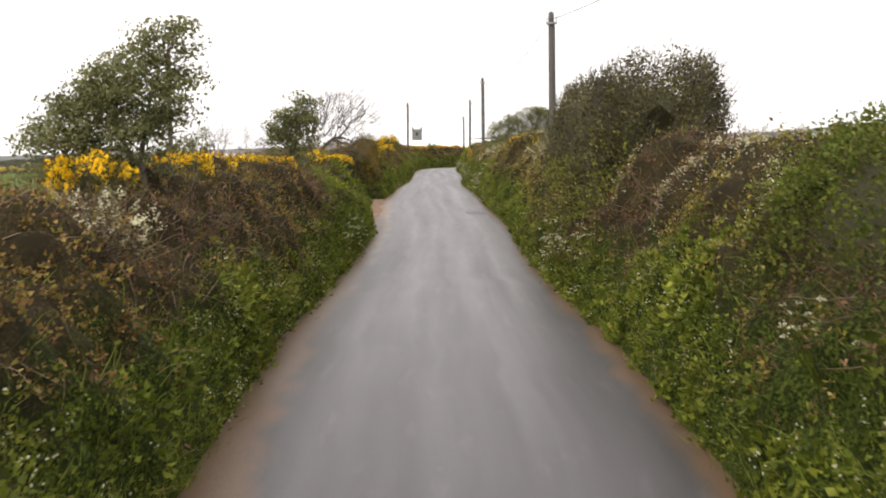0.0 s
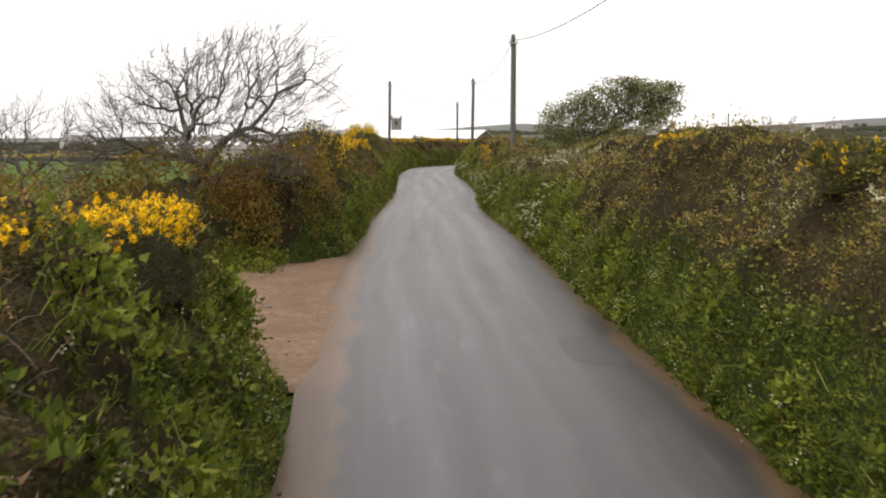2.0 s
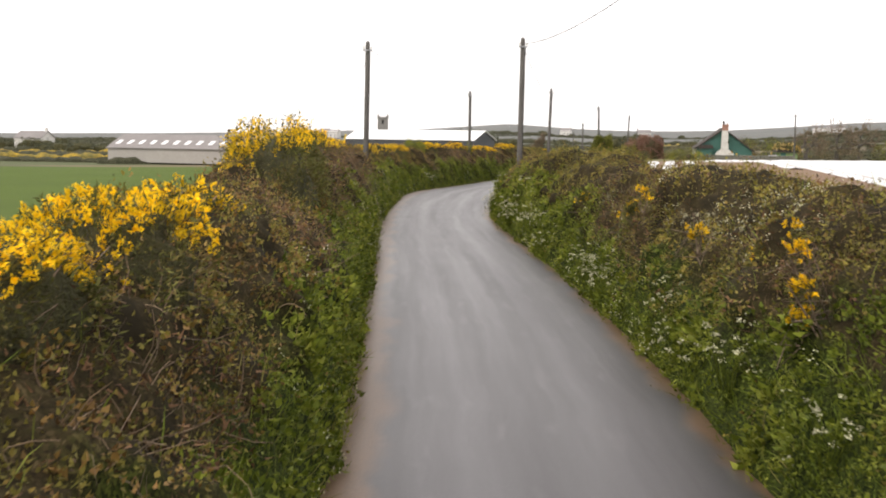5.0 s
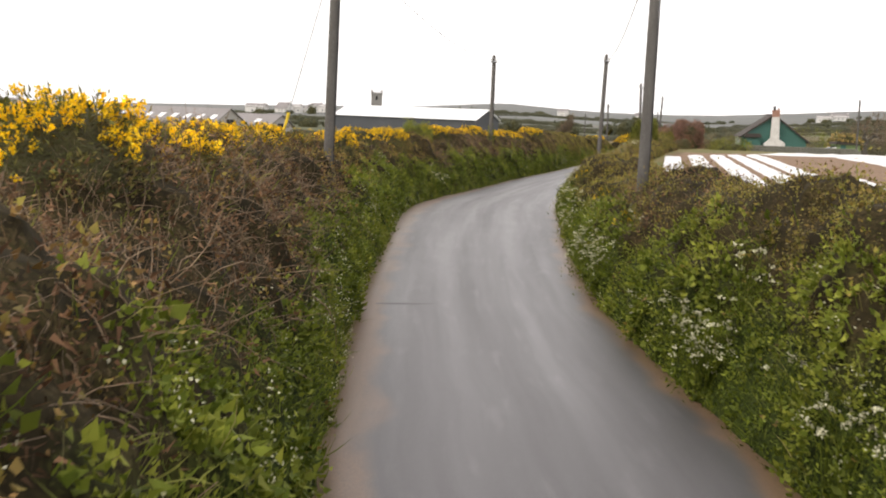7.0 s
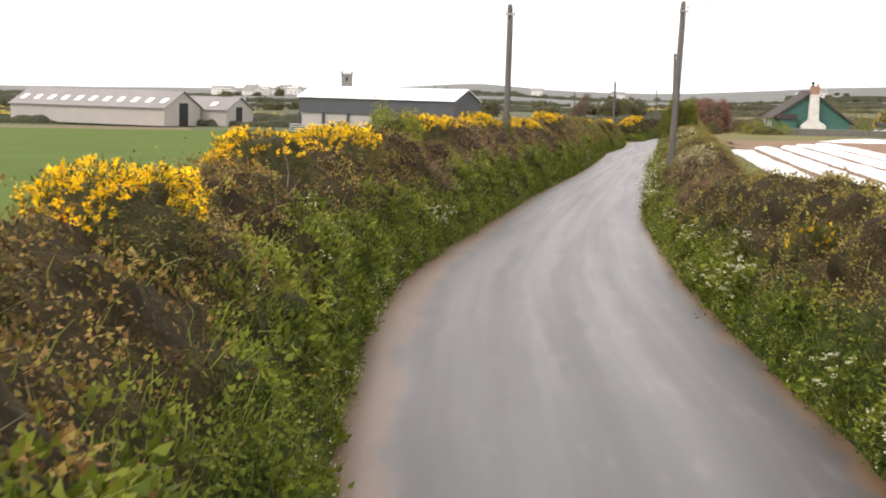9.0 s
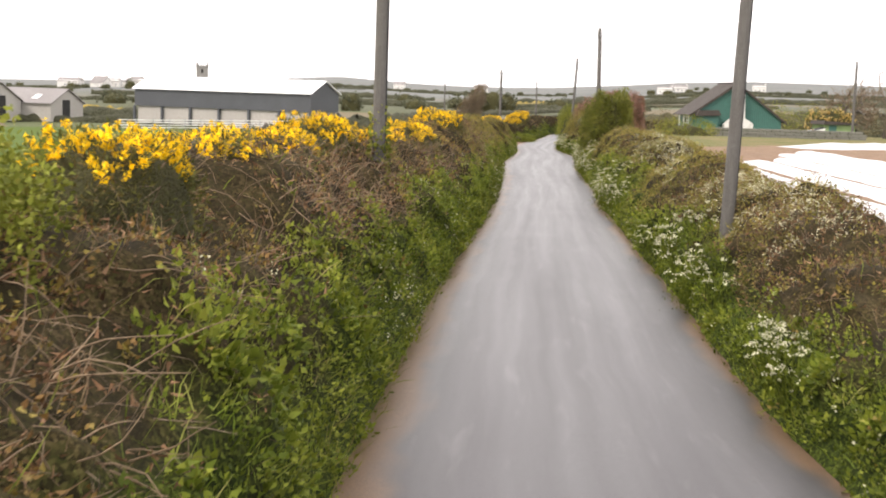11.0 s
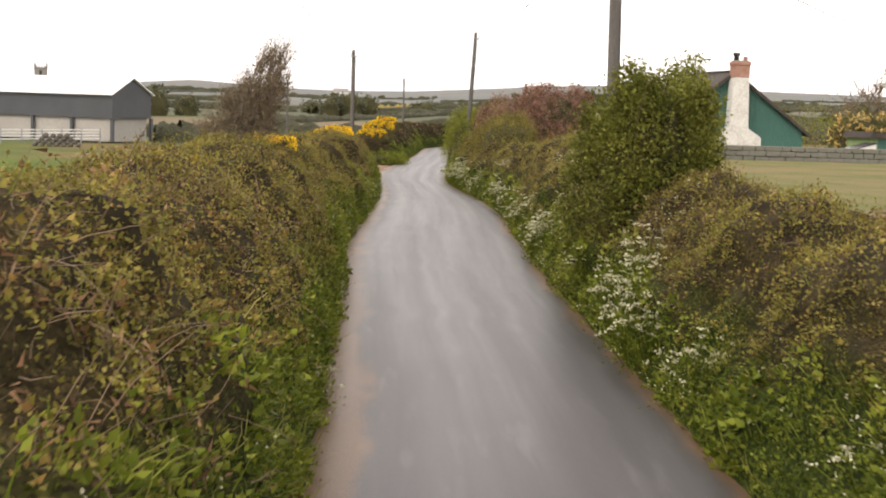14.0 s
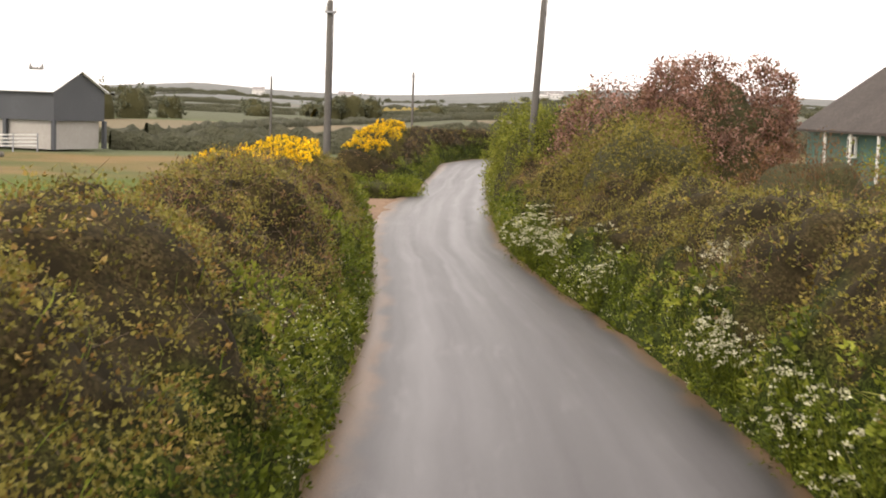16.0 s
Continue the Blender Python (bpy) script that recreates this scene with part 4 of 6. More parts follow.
    mesh_object("stem_growth", v, [q], M_TWIG, parent, "bare brown arching stems", kind="stuff")
    # pale ends where the flail has cut
    n = int((17 if left else 4) * L * dense)
    p, nr, f, own = bank.sample(n, rng, 0.3, 2.0, lambda y, x, f: high(y, x, f) * brown(y, x, f) ** 2)
    d = unit(nr * 0.5 + rng.normal(scale=0.6, size=(n, 3)))
    v, q = tubes(curled_stems(p, d, rng.uniform(0.1, 0.4, n), rng.uniform(0.003, 0.0065, n), rng, 0.26), 3)
    mesh_object("cut_stem_growth", v, [q], M_PALEWOOD, parent, "pale flailed stem ends", kind="stuff")
    if left:  # long arching canes that hang out of the dead stretches
        n = int(6.5 * L * dense)
        p, nr, f, own = bank.sample(n, rng, 0.25, 1.6, lambda y, x, f: high(y, x, f) * smoothstep(1.05, 0.75, f) * (0.12 + between(y, 98, 113) + between(y, 128, 190)) * brown(y, x, f))
        d = unit(nr * 0.55 + np.array([0, 0, 0.25]) + rng.normal(scale=0.55, size=(n, 3)))
        v, q = tubes(curled_stems(p, d, rng.uniform(0.3, 0.75, n), rng.uniform(0.0035, 0.0075, n), rng, 0.3, 4), 3)
        mesh_object("cane_growth", v, [q], M_PALEWOOD, parent, "long pale arching bramble canes", kind="stuff")
    n = int(30 * L * dense)
    p, nr, f, own = bank.sample(n, rng, 0.2, 2.5, lambda y, x, f: high(y, x, f) * brown(y, x, f) ** 1.5)
    ax = nr * 0.5 + np.array([0, 0, 0.2]) + rng.normal(scale=0.6, size=p.shape)
    v, q, t = blade_tris(p, ax, rng.uniform(0.08, 0.3, n), rng.uniform(0.004, 0.009, n), rng, 0.6)
    mesh_object("dry_stalk_growth", v, [q, t], M_DEAD, parent, "bleached dry grass and bracken stalks", kind="stuff")
    # close-set small leaves where the hedge is alive to the top
    runs = ((174, 236, 135000), (62, 90, 14000)) if left else ((30, 52, 10000), (66, 104, 26000), (104, 124, 9000), (152, 214, 82000), (213, 262, 62000))
    for y0, y1, n in runs:
        if bank.ys[0] > y1 - 10 or bank.ys[-1] < y0 + 5:
            continue
        p, nr, f, own = bank.sample(n // 10, rng, 0.3, 2.8, lambda y, x, f: high(y, x, f) * between(y, y0, y1, 3.0) * (0.4 + np.clip(vnoise(y / 1.6, f * 3, sd + 19) + 0.5, 0, 1)))
        p = np.repeat(p + nr * rng.uniform(-0.02, 0.12, (len(p), 1)), 10, 0) + rng.normal(scale=0.05, size=(len(p) * 10, 3))
        nk = np.repeat(nr, 10, 0)
        ln = rng.uniform(0.022, 0.05, len(p))
        v, q = leaf_quads(p, nk * 0.4 + rng.normal(scale=0.7, size=p.shape), ln, ln * rng.uniform(0.5, 0.8, len(p)), rng, face=nk + [0, 0, 0.5])
        mesh_object("hedge_leaf_growth", v, [q], M_HEDGE, parent, "small olive hedge leaves", kind="stuff")
    # blackthorn and bramble blossom speckled along the top
    for y0, y1, n in () if left else ((12, 21, 330), (52, 61, 200), (64, 74, 330), (76, 94, 260), (152, 180, 1700), (192, 207, 330), (30, 44, 260)):
        if bank.ys[0] > y0 or bank.ys[-1] < y1:
            continue
        p, nr, f, own = bank.sample(n, rng, 0.5, 2.2, lambda y, x, f: smoothstep(0.5, 0.8, f) * between(y, y0, y1, 2.0) * np.clip(vnoise(y / 1.1, f * 4, sd + 23) + 0.2, 0, 1))
        p = np.repeat(p + nr * rng.uniform(0.02, 0.14, (n, 1)), 5, 0) + rng.normal(scale=0.028, size=(n * 5, 3))
        v, q = leaf_quads(p, np.repeat(nr, 5, 0) * 0.3 + rng.normal(scale=0.6, size=p.shape), 0.022, 0.02, rng)
        mesh_object("hedge_blossom_growth", v, [q], M_WHITE_FL, parent, "cream blossom along the hedge top", kind="stuff")
    # small white flowers scattered over the herbs
    n = int(5 * L * dense)
    p, nr, f, own = bank.sample(n, rng, 0.1, 1.6, lambda y, x, f: low(y, x, f) * np.clip(vnoise(y / 2.5, f * 3, sd + 17) + 0.25, 0, 1))
    p = np.repeat(p + nr * 0.12, 4, 0) + rng.normal(scale=0.03, size=(n * 4, 3))
    v, q = leaf_quads(p, np.repeat(nr, 4, 0) * 0.2 + rng.normal(scale=0.6, size=p.shape), 0.024, 0.02, rng)
    mesh_object("small_flower_growth", v, [q], M_WHITE_FL, parent, "tiny white verge flowers", kind="stuff")


def hedge(side, y0, y1, seed, label, dense=1.0):
    b = Bank(side, y0, y1, seed)
    ob = thing("hedge", (0, 0, 0), label, "hedge", "hedge banks along the lane")
    b.mesh(ob)
    plant(b, ob, np.random.default_rng(seed), dense)
    return b


hedge(-1, 1.0, 43.2, 11, "overgrown earth hedge with brambles, gorse and green verge")
hedge(-1, 54.6, 236.8, 12, "long earth hedge topped with gorse over a green verge")
hedge(-1, 248.0, 298, 13, "dark leafy hedge beyond the muddy gateway", 0.3)
hedge(1, 1.0, 215, 14, "earth hedge of brambles and blackthorn with flowering verge")
hedge(1, 214, 298, 15, "leafy hedge along the lane beside the cottage", 0.7)


def bank_top(side, y, d=1.5):
    """The place on a hedge at distance d from the road edge."""
    top = A_TL if side < 0 else A_TR
    x = lane_left(y) - d if side < 0 else lane_right(y) + d
    f = np.interp(d, PROFILE[:, 0], PROFILE[:, 1])
    return float(x), float(y), float(road_z(y) + f * max(np.interp(y, top[:, 0], top[:, 1]) - 0.25, 0.2))


# ---------------------------------------------------------------- shrubs and trees
def cluster_points(rng, n_clump, per, rx, ry, h, lean, hollow=0.55, rough=0.17, boxy=0.7):
    """Clumps over an uneven dome, leaning with the wind."""
    u = unit(rng.normal(size=(n_clump, 3)))
    u[:, 2] = np.abs(u[:, 2]) * 1.0 - 0.12
    rad = (hollow + (1 - hollow) * rng.random((n_clump, 1)) ** 0.6) * (1 + rough * vnoise(u[:, 0] * 2.3 + 5, u[:, 1] * 2.3 + u[:, 2] * 2, int(rng.integers(99)))[:, None])
    u = np.sign(u) * np.abs(u) ** boxy
    c = u * rad * np.array([rx, ry, h]) * 0.95
    c[:, :2] += np.asarray(lean)[None] * (np.clip(c[:, 2:3], 0, None) / h) ** 1.2
    p = np.repeat(c, per, 0)
    nrm = np.repeat(unit(u + np.array([0, 0, 0.25])), per, 0)
    return c, p, nrm


def shrub(name, where, rx, ry, h, lean, material, label, category, n_clump=220, per=16, leaf=(0.035, 0.075), spread=0.1, twigs=60, seed=1,
          flowers=None, n_flower=0, flower=0.03, top_only=0.2, behind=None, group="", bark=None, hollow=0.5, spiky=0.0, core=0.0, fringe=0, boxy=0.7):
    """A bush: stems from the base, clumps of leaves over an uneven dome, twigs that stick out, and blossom."""
    rng = np.random.default_rng(seed)
    ob = thing(name, where, label, category, group)
    c, p, nrm = cluster_points(rng, n_clump, per, rx, ry, h, lean, hollow, boxy=boxy)
    p = p + np.clip(rng.normal(size=p.shape), -1.35, 1.35) * spread
    ln = rng.uniform(leaf[0], leaf[1], len(p))
    wide = 0.25 if spiky else 0.6
    v, q = leaf_quads(p, nrm * (0.5 + spiky) + rng.normal(scale=0.6, size=p.shape), ln, ln * wide * rng.uniform(0.8, 1.25, len(p)), rng)
    mesh_object("leaf_growth", v, [q], material, ob, kind="stuff")
    lines = []
    for i in range(twigs):
        e = c[rng.integers(len(c))]
        e = e * rng.uniform(0.95, 1.18)
        b = np.array([rng.normal(scale=rx * 0.12), rng.normal(scale=ry * 0.12), -0.15])
        m1 = b * 0.6 + e * 0.4 + rng.normal(scale=0.14, size=3)
        m2 = b * 0.25 + e * 0.75 + rng.normal(scale=0.12, size=3)
        r = rng.uniform(0.003, 0.009)
        lines.append(((b, m1, m2, e), (r * 1.6, r, r * 0.6, r * 0.2)))
    v, q = tubes(lines, 4)
    mesh_object("twig_growth", v, [q], bark or M_TWIG, ob, kind="stuff")
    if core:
        # added dark shell, stands in for stems and shade inside the bush
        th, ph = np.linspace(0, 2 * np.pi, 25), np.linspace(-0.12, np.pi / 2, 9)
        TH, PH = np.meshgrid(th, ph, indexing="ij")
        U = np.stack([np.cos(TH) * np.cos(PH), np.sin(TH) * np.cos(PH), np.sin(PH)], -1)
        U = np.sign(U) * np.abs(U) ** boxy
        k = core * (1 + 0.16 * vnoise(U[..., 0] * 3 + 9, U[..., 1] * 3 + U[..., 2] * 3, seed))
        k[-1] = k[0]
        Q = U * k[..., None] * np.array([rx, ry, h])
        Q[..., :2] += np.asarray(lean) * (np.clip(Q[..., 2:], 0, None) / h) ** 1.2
        mesh_object("inner_tangle_shade", Q.reshape(-1, 3), [grid_faces(25, 9)[:, ::-1]], M_TANGLE_SHADE, ob, "dark shell in place of the stems and shade inside", smooth=True)
    if fringe:
        cc = c[c[:, 2] > h * 0.25]
        lines = []
        for e in cc[rng.integers(len(cc), size=fringe)]:
            d = unit(unit(e / np.array([rx, ry, h])) * 0.5 + np.array([0.35, 0, 0.75]) + rng.normal(scale=0.25, size=3))
            a = e + rng.normal(scale=0.08, size=3)
            ln = rng.uniform(0.2, 0.5)
            lines.append(((a, a + d * ln * 0.5 + rng.normal(scale=0.03, size=3), a + d * ln), (0.0055, 0.0045, 0.002)))
        v, q = tubes(lines, 3)
        mesh_object("fringe_growth", v, [q], M_BARK, ob, "fine upright bare twigs", kind="stuff")
    if flowers:
        cc = c[(c[:, 2] > h * top_only) | (False if behind is None else (c[:, 0] < -rx * 0.25) & (c[:, 2] > h * behind))]
        idx = rng.integers(len(cc), size=n_flower // 16)
        tuft = cc[idx] * rng.uniform(0.97, 1.05, (len(idx), 1)) + np.clip(rng.normal(size=(len(idx), 3)), -1.2, 1.2) * spread * 0.8
        # each tuft is a short upright spike of flowers
        nn = np.repeat(unit(unit(cc[idx]) + [0, 0, 0.5] + rng.normal(scale=0.35, size=(len(idx), 3))), 16, 0)
        pp = np.repeat(tuft, 16, 0) + nn * rng.uniform(-0.035, 0.035, (len(nn), 1)) * (spread / 0.07) + rng.normal(scale=spread * 0.2, size=(len(nn), 3))
        v, q = petal_tris(pp + nn * 0.03, nn * 0.4 + rng.normal(scale=0.6, size=pp.shape), flower * rng.uniform(0.7, 1.3, len(pp)), flower * 0.9, rng)
        mesh_object("blossom", v, [q], flowers, ob, kind="stuff")
    return ob


def fan_limbs(rng, root, targets, tip=0.0045, power=0.45, reach=0.4, wobble=0.07):
    """Limbs from one root that fork again and again until each reaches its own target; lines for tubes()."""
    lines = []

    def grow(p, pts, depth):
        n = len(pts)
        r = tip * n ** power
        if n == 1:
            e = pts[0]
            gap = np.linalg.norm(e - p)
            m1, m2 = p * 0.66 + e * 0.34 + rng.normal(scale=wobble * gap, size=3), p * 0.33 + e * 0.67 + rng.normal(scale=wobble * gap, size=3)
            lines.append((np.array([p, m1, m2, e]), np.array([r, r * 0.85, r * 0.7, r * 0.4])))
            return
        c = pts.mean(0)
        gap = np.linalg.norm(c - p)
        e = p + (c - p) * reach * rng.uniform(0.75, 1.25) + rng.normal(scale=wobble * gap * 0.6, size=3)
        m = (p + e) / 2 + rng.normal(scale=wobble * gap * 0.35, size=3)
        lines.append((np.array([p, m, e]), np.array([r, r * 0.94, r * 0.88])))
        d = unit(pts - e)
        d = d - d.mean(0)
        axis = np.linalg.svd(d, full_matrices=False)[2][0] + rng.normal(scale=0.25, size=3)
        order = np.argsort(d @ axis)
        cut = min(n - 1, max(1, int(n * rng.uniform(0.3, 0.7))))
        grow(e, pts[order[:cut]], depth + 1)
        grow(e, pts[order[cut:]], depth + 1)
    grow(np.asarray(root, float), np.asarray(targets, float), 0)
    return lines


def limb_meshes(ob, lines, thick, bark=None):
    big = [q for q in lines if q[1][0] > thick]
    small = [q for q in lines if q[1][0] <= thick]
    if big:
        v, q = tubes(big, 6)
        mesh_object("trunk", v, [q], M_BARK, ob, "grey forked trunk", smooth=True)
    v, q = tubes(small, 3)
    mesh_object("twig_growth", v, [q], bark or M_TWIG, ob, kind="stuff")


def bare_tree(name, where, root_z, rx, ry, h, lean, label, n=420, tip=0.0045, seed=1, twigs=2, leaves=None, per=0, leaf=(0.02, 0.04), inner=0.35, bark=None, group="", skew=0.0):
    """A leafless tree: a fan of limbs that fills an uneven dome, fine twigs at the ends, a few buds."""
    rng = np.random.default_rng(seed)
    ob = thing(name, where, label, "tree", group)
    u = unit(rng.normal(size=(n, 3)))
    u[:, 2] = np.abs(u[:, 2]) - 0.12
    rad = inner + (1 - inner) * rng.random((n, 1)) ** 0.5
    rad = rad * (1 + 0.22 * vnoise(u[:, 0] * 2.5 + 7, u[:, 2] * 2.5 + u[:, 1], seed)[:, None])
    c = u * rad * np.array([rx, ry, h])
    c[:, 2] *= 1 + skew * u[:, 0]
    c[:, :2] += np.asarray(lean)[None] * np.clip(c[:, 2:3] / h, 0, 1)
    c[:, 2] += root_z
    fork = np.array([0, 0, root_z * 0.75])
    lines = [(np.array([[0.08, 0, -0.3], [0.0, 0.03, root_z * 0.5], fork]), np.array([1.25, 1.05, 0.95]) * tip * n ** 0.45)]
    lines += fan_limbs(rng, fork, c, tip, reach=0.34, wobble=0.1)
    for e in c[rng.integers(n, size=n * twigs)]:
        d = unit(unit(e - fork) * 0.9 + rng.normal(scale=0.45, size=3) + [lean[0] * 0.2, 0, 0.2])
        a = e - d * 0.05 - (e - fork) * rng.uniform(0, 0.14)
        ln = rng.uniform(0.12, 0.34)
        m = a + d * ln * 0.5 + rng.normal(scale=0.025, size=3)
        lines.append((np.array([a, m, a + d * ln]), np.array([tip * 0.8, tip * 0.65, tip * 0.4])))
    limb_meshes(ob, lines, tip * 3.2, bark)
    if leaves:
        p = np.repeat(c, per, 0) + rng.normal(scale=0.1, size=(n * per, 3))
        ln = rng.uniform(leaf[0], leaf[1], len(p))
        v, q = leaf_quads(p, rng.normal(size=p.shape) + [0, 0, 0.4], ln, ln * 0.6, rng)
        mesh_object("crown", v, [q], leaves, ob, kind="stuff")
    return ob


def wind_tree(name, where, x_lo, x_hi, z_lo, z_hi, under, depth, label, material, n=300, per=40, leaf=(0.04, 0.075), puff=0.1, seed=1, curve=0.75, lift=0.3, dome=False):
    """A wind-cut thorn: its crown is a dense wedge that rises away from the wind, on forked limbs."""
    rng = np.random.default_rng(seed)
    ob = thing(name, where, label, "tree")
    s = rng.random(n) ** 0.85
    top = z_lo + (z_hi - z_lo) * (np.sin(np.pi * (0.1 + 0.62 * s)) if dome else s ** curve)
    low = under + lift * s ** 2
    w = rng.random(n) ** 0.75
    z = low + (top - low) * w + 0.1 * vnoise(s * 9, w * 4, seed)
    x = x_lo + (x_hi - x_lo) * s - 0.18 * (x_hi - x_lo) * np.clip(0.55 - w, 0, 1) * s + 0.1 * rng.normal(size=n)
    y = depth * rng.normal(size=n) * 0.55 * (1.05 - 0.6 * w)
    c = np.stack([x, np.clip(y, -depth, depth), z], -1)
    limb_meshes(ob, [(np.array([[0, 0, -0.5], [0.03, 0, 0.2], [x_lo * 0.06, 0, under * 0.55]]), np.array([0.085, 0.075, 0.065]))] + fan_limbs(rng, (x_lo * 0.06, 0, under * 0.55), c, 0.004), 0.014)
    size = rng.uniform(0.65, 1.25, n)
    p = np.repeat(c, per, 0) + np.clip(rng.normal(size=(n * per, 3)), -1.3, 1.3) * np.array([puff * 1.25, puff * 1.25, puff * 0.6]) * np.repeat(size, per)[:, None]
    ln = rng.uniform(leaf[0], leaf[1], len(p))
    v, q = leaf_quads(p, rng.normal(scale=0.7, size=p.shape) + [0.35, 0, 0.3], ln, ln * rng.uniform(0.5, 0.85, len(p)), rng)
    mesh_object("crown", v, [q], material, ob, kind="stuff")
    return ob


def build_trees():
    # left, before the gateway: two wind-cut thorns
    wind_tree("hawthorn", (-3.3, 15.2, 1.35), -1.45, 0.34, 1.3, 2.5, 0.55, 0.7, "wind-bent hawthorn in young leaf on the hedge", M_DTHORN, 380, 44, (0.03, 0.06), 0.1, 21)
    wind_tree("hawthorn", (-3.1, 28.3, 1.45), -0.7, 0.25, 1.35, 2.2, 0.4, 0.5, "small bushy hawthorn rising from the hedge", M_DTHORN, 170, 40, (0.035, 0.065), 0.085, 22, lift=0.0)
    bare_tree("bare_thorn_tree", (-5.55, 54.9, 0.6), 1.5, 2.7, 1.7, 3.6, (0.9, 0.0), "leafless wind-bent thorn tree behind the scrub", 800, 0.0064, 31, 4, M_RUSSET, 1, (0.02, 0.045), bark=M_BARK, skew=0.3)
    bare_tree("bare_thorn_tree", (-9.7, 57.5, 0.8), 0.8, 1.7, 1.4, 2.4, (0.3, 0.0), "leafless twiggy thorn bush in the field corner", 240, 0.0055, 32, 3, M_BUDS, 1, bark=M_BARK)
    shrub("sycamore_scrub", (-5.9, 54.3, 0.15), 2.0, 1.2, 2.5, (0.2, 0), M_RUSSET, "low sycamore scrub in russet young leaf", "bush", 640, 15, (0.045, 0.1), 0.12, 60, 23, hollow=0.7, core=0.6)
    shrub("sycamore_scrub", (-8.6, 54.4, 0.15), 2.4, 1.3, 2.25, (0.2, 0), M_RUSSET, "spreading sycamore scrub beside the gateway", "bush", 520, 15, (0.045, 0.1), 0.12, 40, 37, hollow=0.7, core=0.6)
    shrub("sycamore_scrub", (-4.1, 57.4, 0.75), 1.2, 2.2, 2.0, (0.1, 0), M_RUSSET, "young russet scrub at the hedge end", "bush", 520, 14, (0.045, 0.09), 0.11, 40, 39, hollow=0.68, core=0.62)
    shrub("nettle_patch", (-5.2, 53.95, 0.02), 1.6, 1.05, 0.62, (0, 0), M_HERB, "dense green nettles at the gateway corner", "nettles", 520, 14, (0.04, 0.085), 0.09, 20, 48, hollow=0.65, core=0.65)
    shrub("sycamore_scrub", (-13.0, 55.2, 0.2), 2.8, 1.4, 1.8, (0.2, 0), M_RUSSET, "spreading sycamore scrub in the field corner", "bush", 340, 14, (0.07, 0.14), 0.13, 40, 40, hollow=0.7, core=0.6)
    shrub("nettle_patch", (-10.0, 53.4, 0.02), 6.3, 0.95, 0.6, (0, 0), M_HERB, "green nettles along the gateway edge", "nettles", 1150, 14, (0.05, 0.1), 0.1, 20, 38, hollow=0.6, core=0.6)
    # right
    shrub("blackthorn", (3.35, 26.0, 1.0), 1.3, 5.5, 2.95, (0.45, 0), M_SLOE, "large twiggy blackthorn dome on the hedge", "bush", 2800, 15, (0.04, 0.075), 0.11, 260, 24, hollow=0.8, core=0.72, fringe=2300, boxy=0.5)
    shrub("hawthorn", (3.4, 24.0, 0.8), 1.5, 4.6, 1.95, (0.1, 0), M_THORN, "olive-leaved hawthorn scrub under the blackthorn", "bush", 760, 15, (0.04, 0.08), 0.13, 60, 25, core=0.6)
    shrub("privet_bush", (4.2, 9.7, 0.9), 1.7, 3.5, 2.22, (0.1, 0), M_LUSH, "bright green leafy bush over the hedge", "bush", 2600, 18, (0.03, 0.058), 0.1, 60, 26, hollow=0.82, core=0.74, boxy=0.78)
    wind_tree("hawthorn", (3.2, 64.6, 2.0), -1.0, 2.75, 0.55, 2.2, 0.1, 0.8, "wind-swept hawthorn in leaf leaning over the hedge", M_DTHORN, 460, 54, (0.036, 0.068), 0.145, 33, 0.45, 0.95, dome=True)
    # beyond the second bend
    bare_tree("blackthorn", (10.8, 196.6, 1.2), 0.95, 0.6, 0.7, 1.55, (0.8, 0.1), "dark twiggy blackthorn leaning with the wind", 430, 0.0052, 27, 5, M_BUDS, 12, (0.02, 0.036), 0.3, bark=M_TWIG)
    shrub("elder_bush", (16.85, 194.8, 0.0), 1.16, 1.2, 3.88, (0.25, 0), M_ELDER, "tall leafy elder bush standing out of the hedge", "bush", 2100, 18, (0.042, 0.078), 0.1, 120, 28, hollow=0.78, core=0.68, boxy=0.64)
    shrub("elder_bush", (27.3, 238.6, -0.5), 1.9, 2.0, 3.7, (0.2, 0), M_THORN, "dense olive bush round a telegraph pole", "bush", 1500, 16, (0.045, 0.085), 0.13, 60, 29, hollow=0.76, core=0.7, boxy=0.62)
    shrub("elder_bush", (28.3, 243.2, -0.6), 0.8, 1.4, 2.9, (0.0, 0), M_SLOE, "dark twiggy bush at the bend", "bush", 500, 15, (0.045, 0.085), 0.12, 60, 44, hollow=0.76, core=0.7)
    shrub("flowering_cherry", (27.85, 229.5, 0.0), 1.75, 1.9, 3.75, (0.15, 0), M_PINK, "broad tree in pink blossom and bronze leaf", "tree", 1700, 16, (0.05, 0.09), 0.09, 60, 30, hollow=0.86, core=0.72, boxy=0.58)
    shrub("flowering_cherry", (26.3, 230.6, 0.0), 1.5, 1.6, 3.25, (0.1, 0), M_PINK, "lower bronze-leaved cherry with faded blossom", "tree", 800, 15, (0.05, 0.09), 0.13, 60, 45, hollow=0.8, core=0.7, boxy=0.6)
    shrub("nettle_patch", (24.3, 248.2, -0.95), 1.9, 1.2, 0.75, (0, 0), M_HERB, "green nettles round the hedge end", "nettles", 420, 14, (0.05, 0.1), 0.1, 20, 47, hollow=0.6, core=0.6)
    shrub("willow_scrub", (24.6, 226.0, -0.2), 1.35, 2.2, 2.95, (0.2, 0), M_HEDGE, "soft olive willow scrub by the hedge", "bush", 900, 15, (0.035, 0.07), 0.13, 120, 34, hollow=0.75, core=0.68)
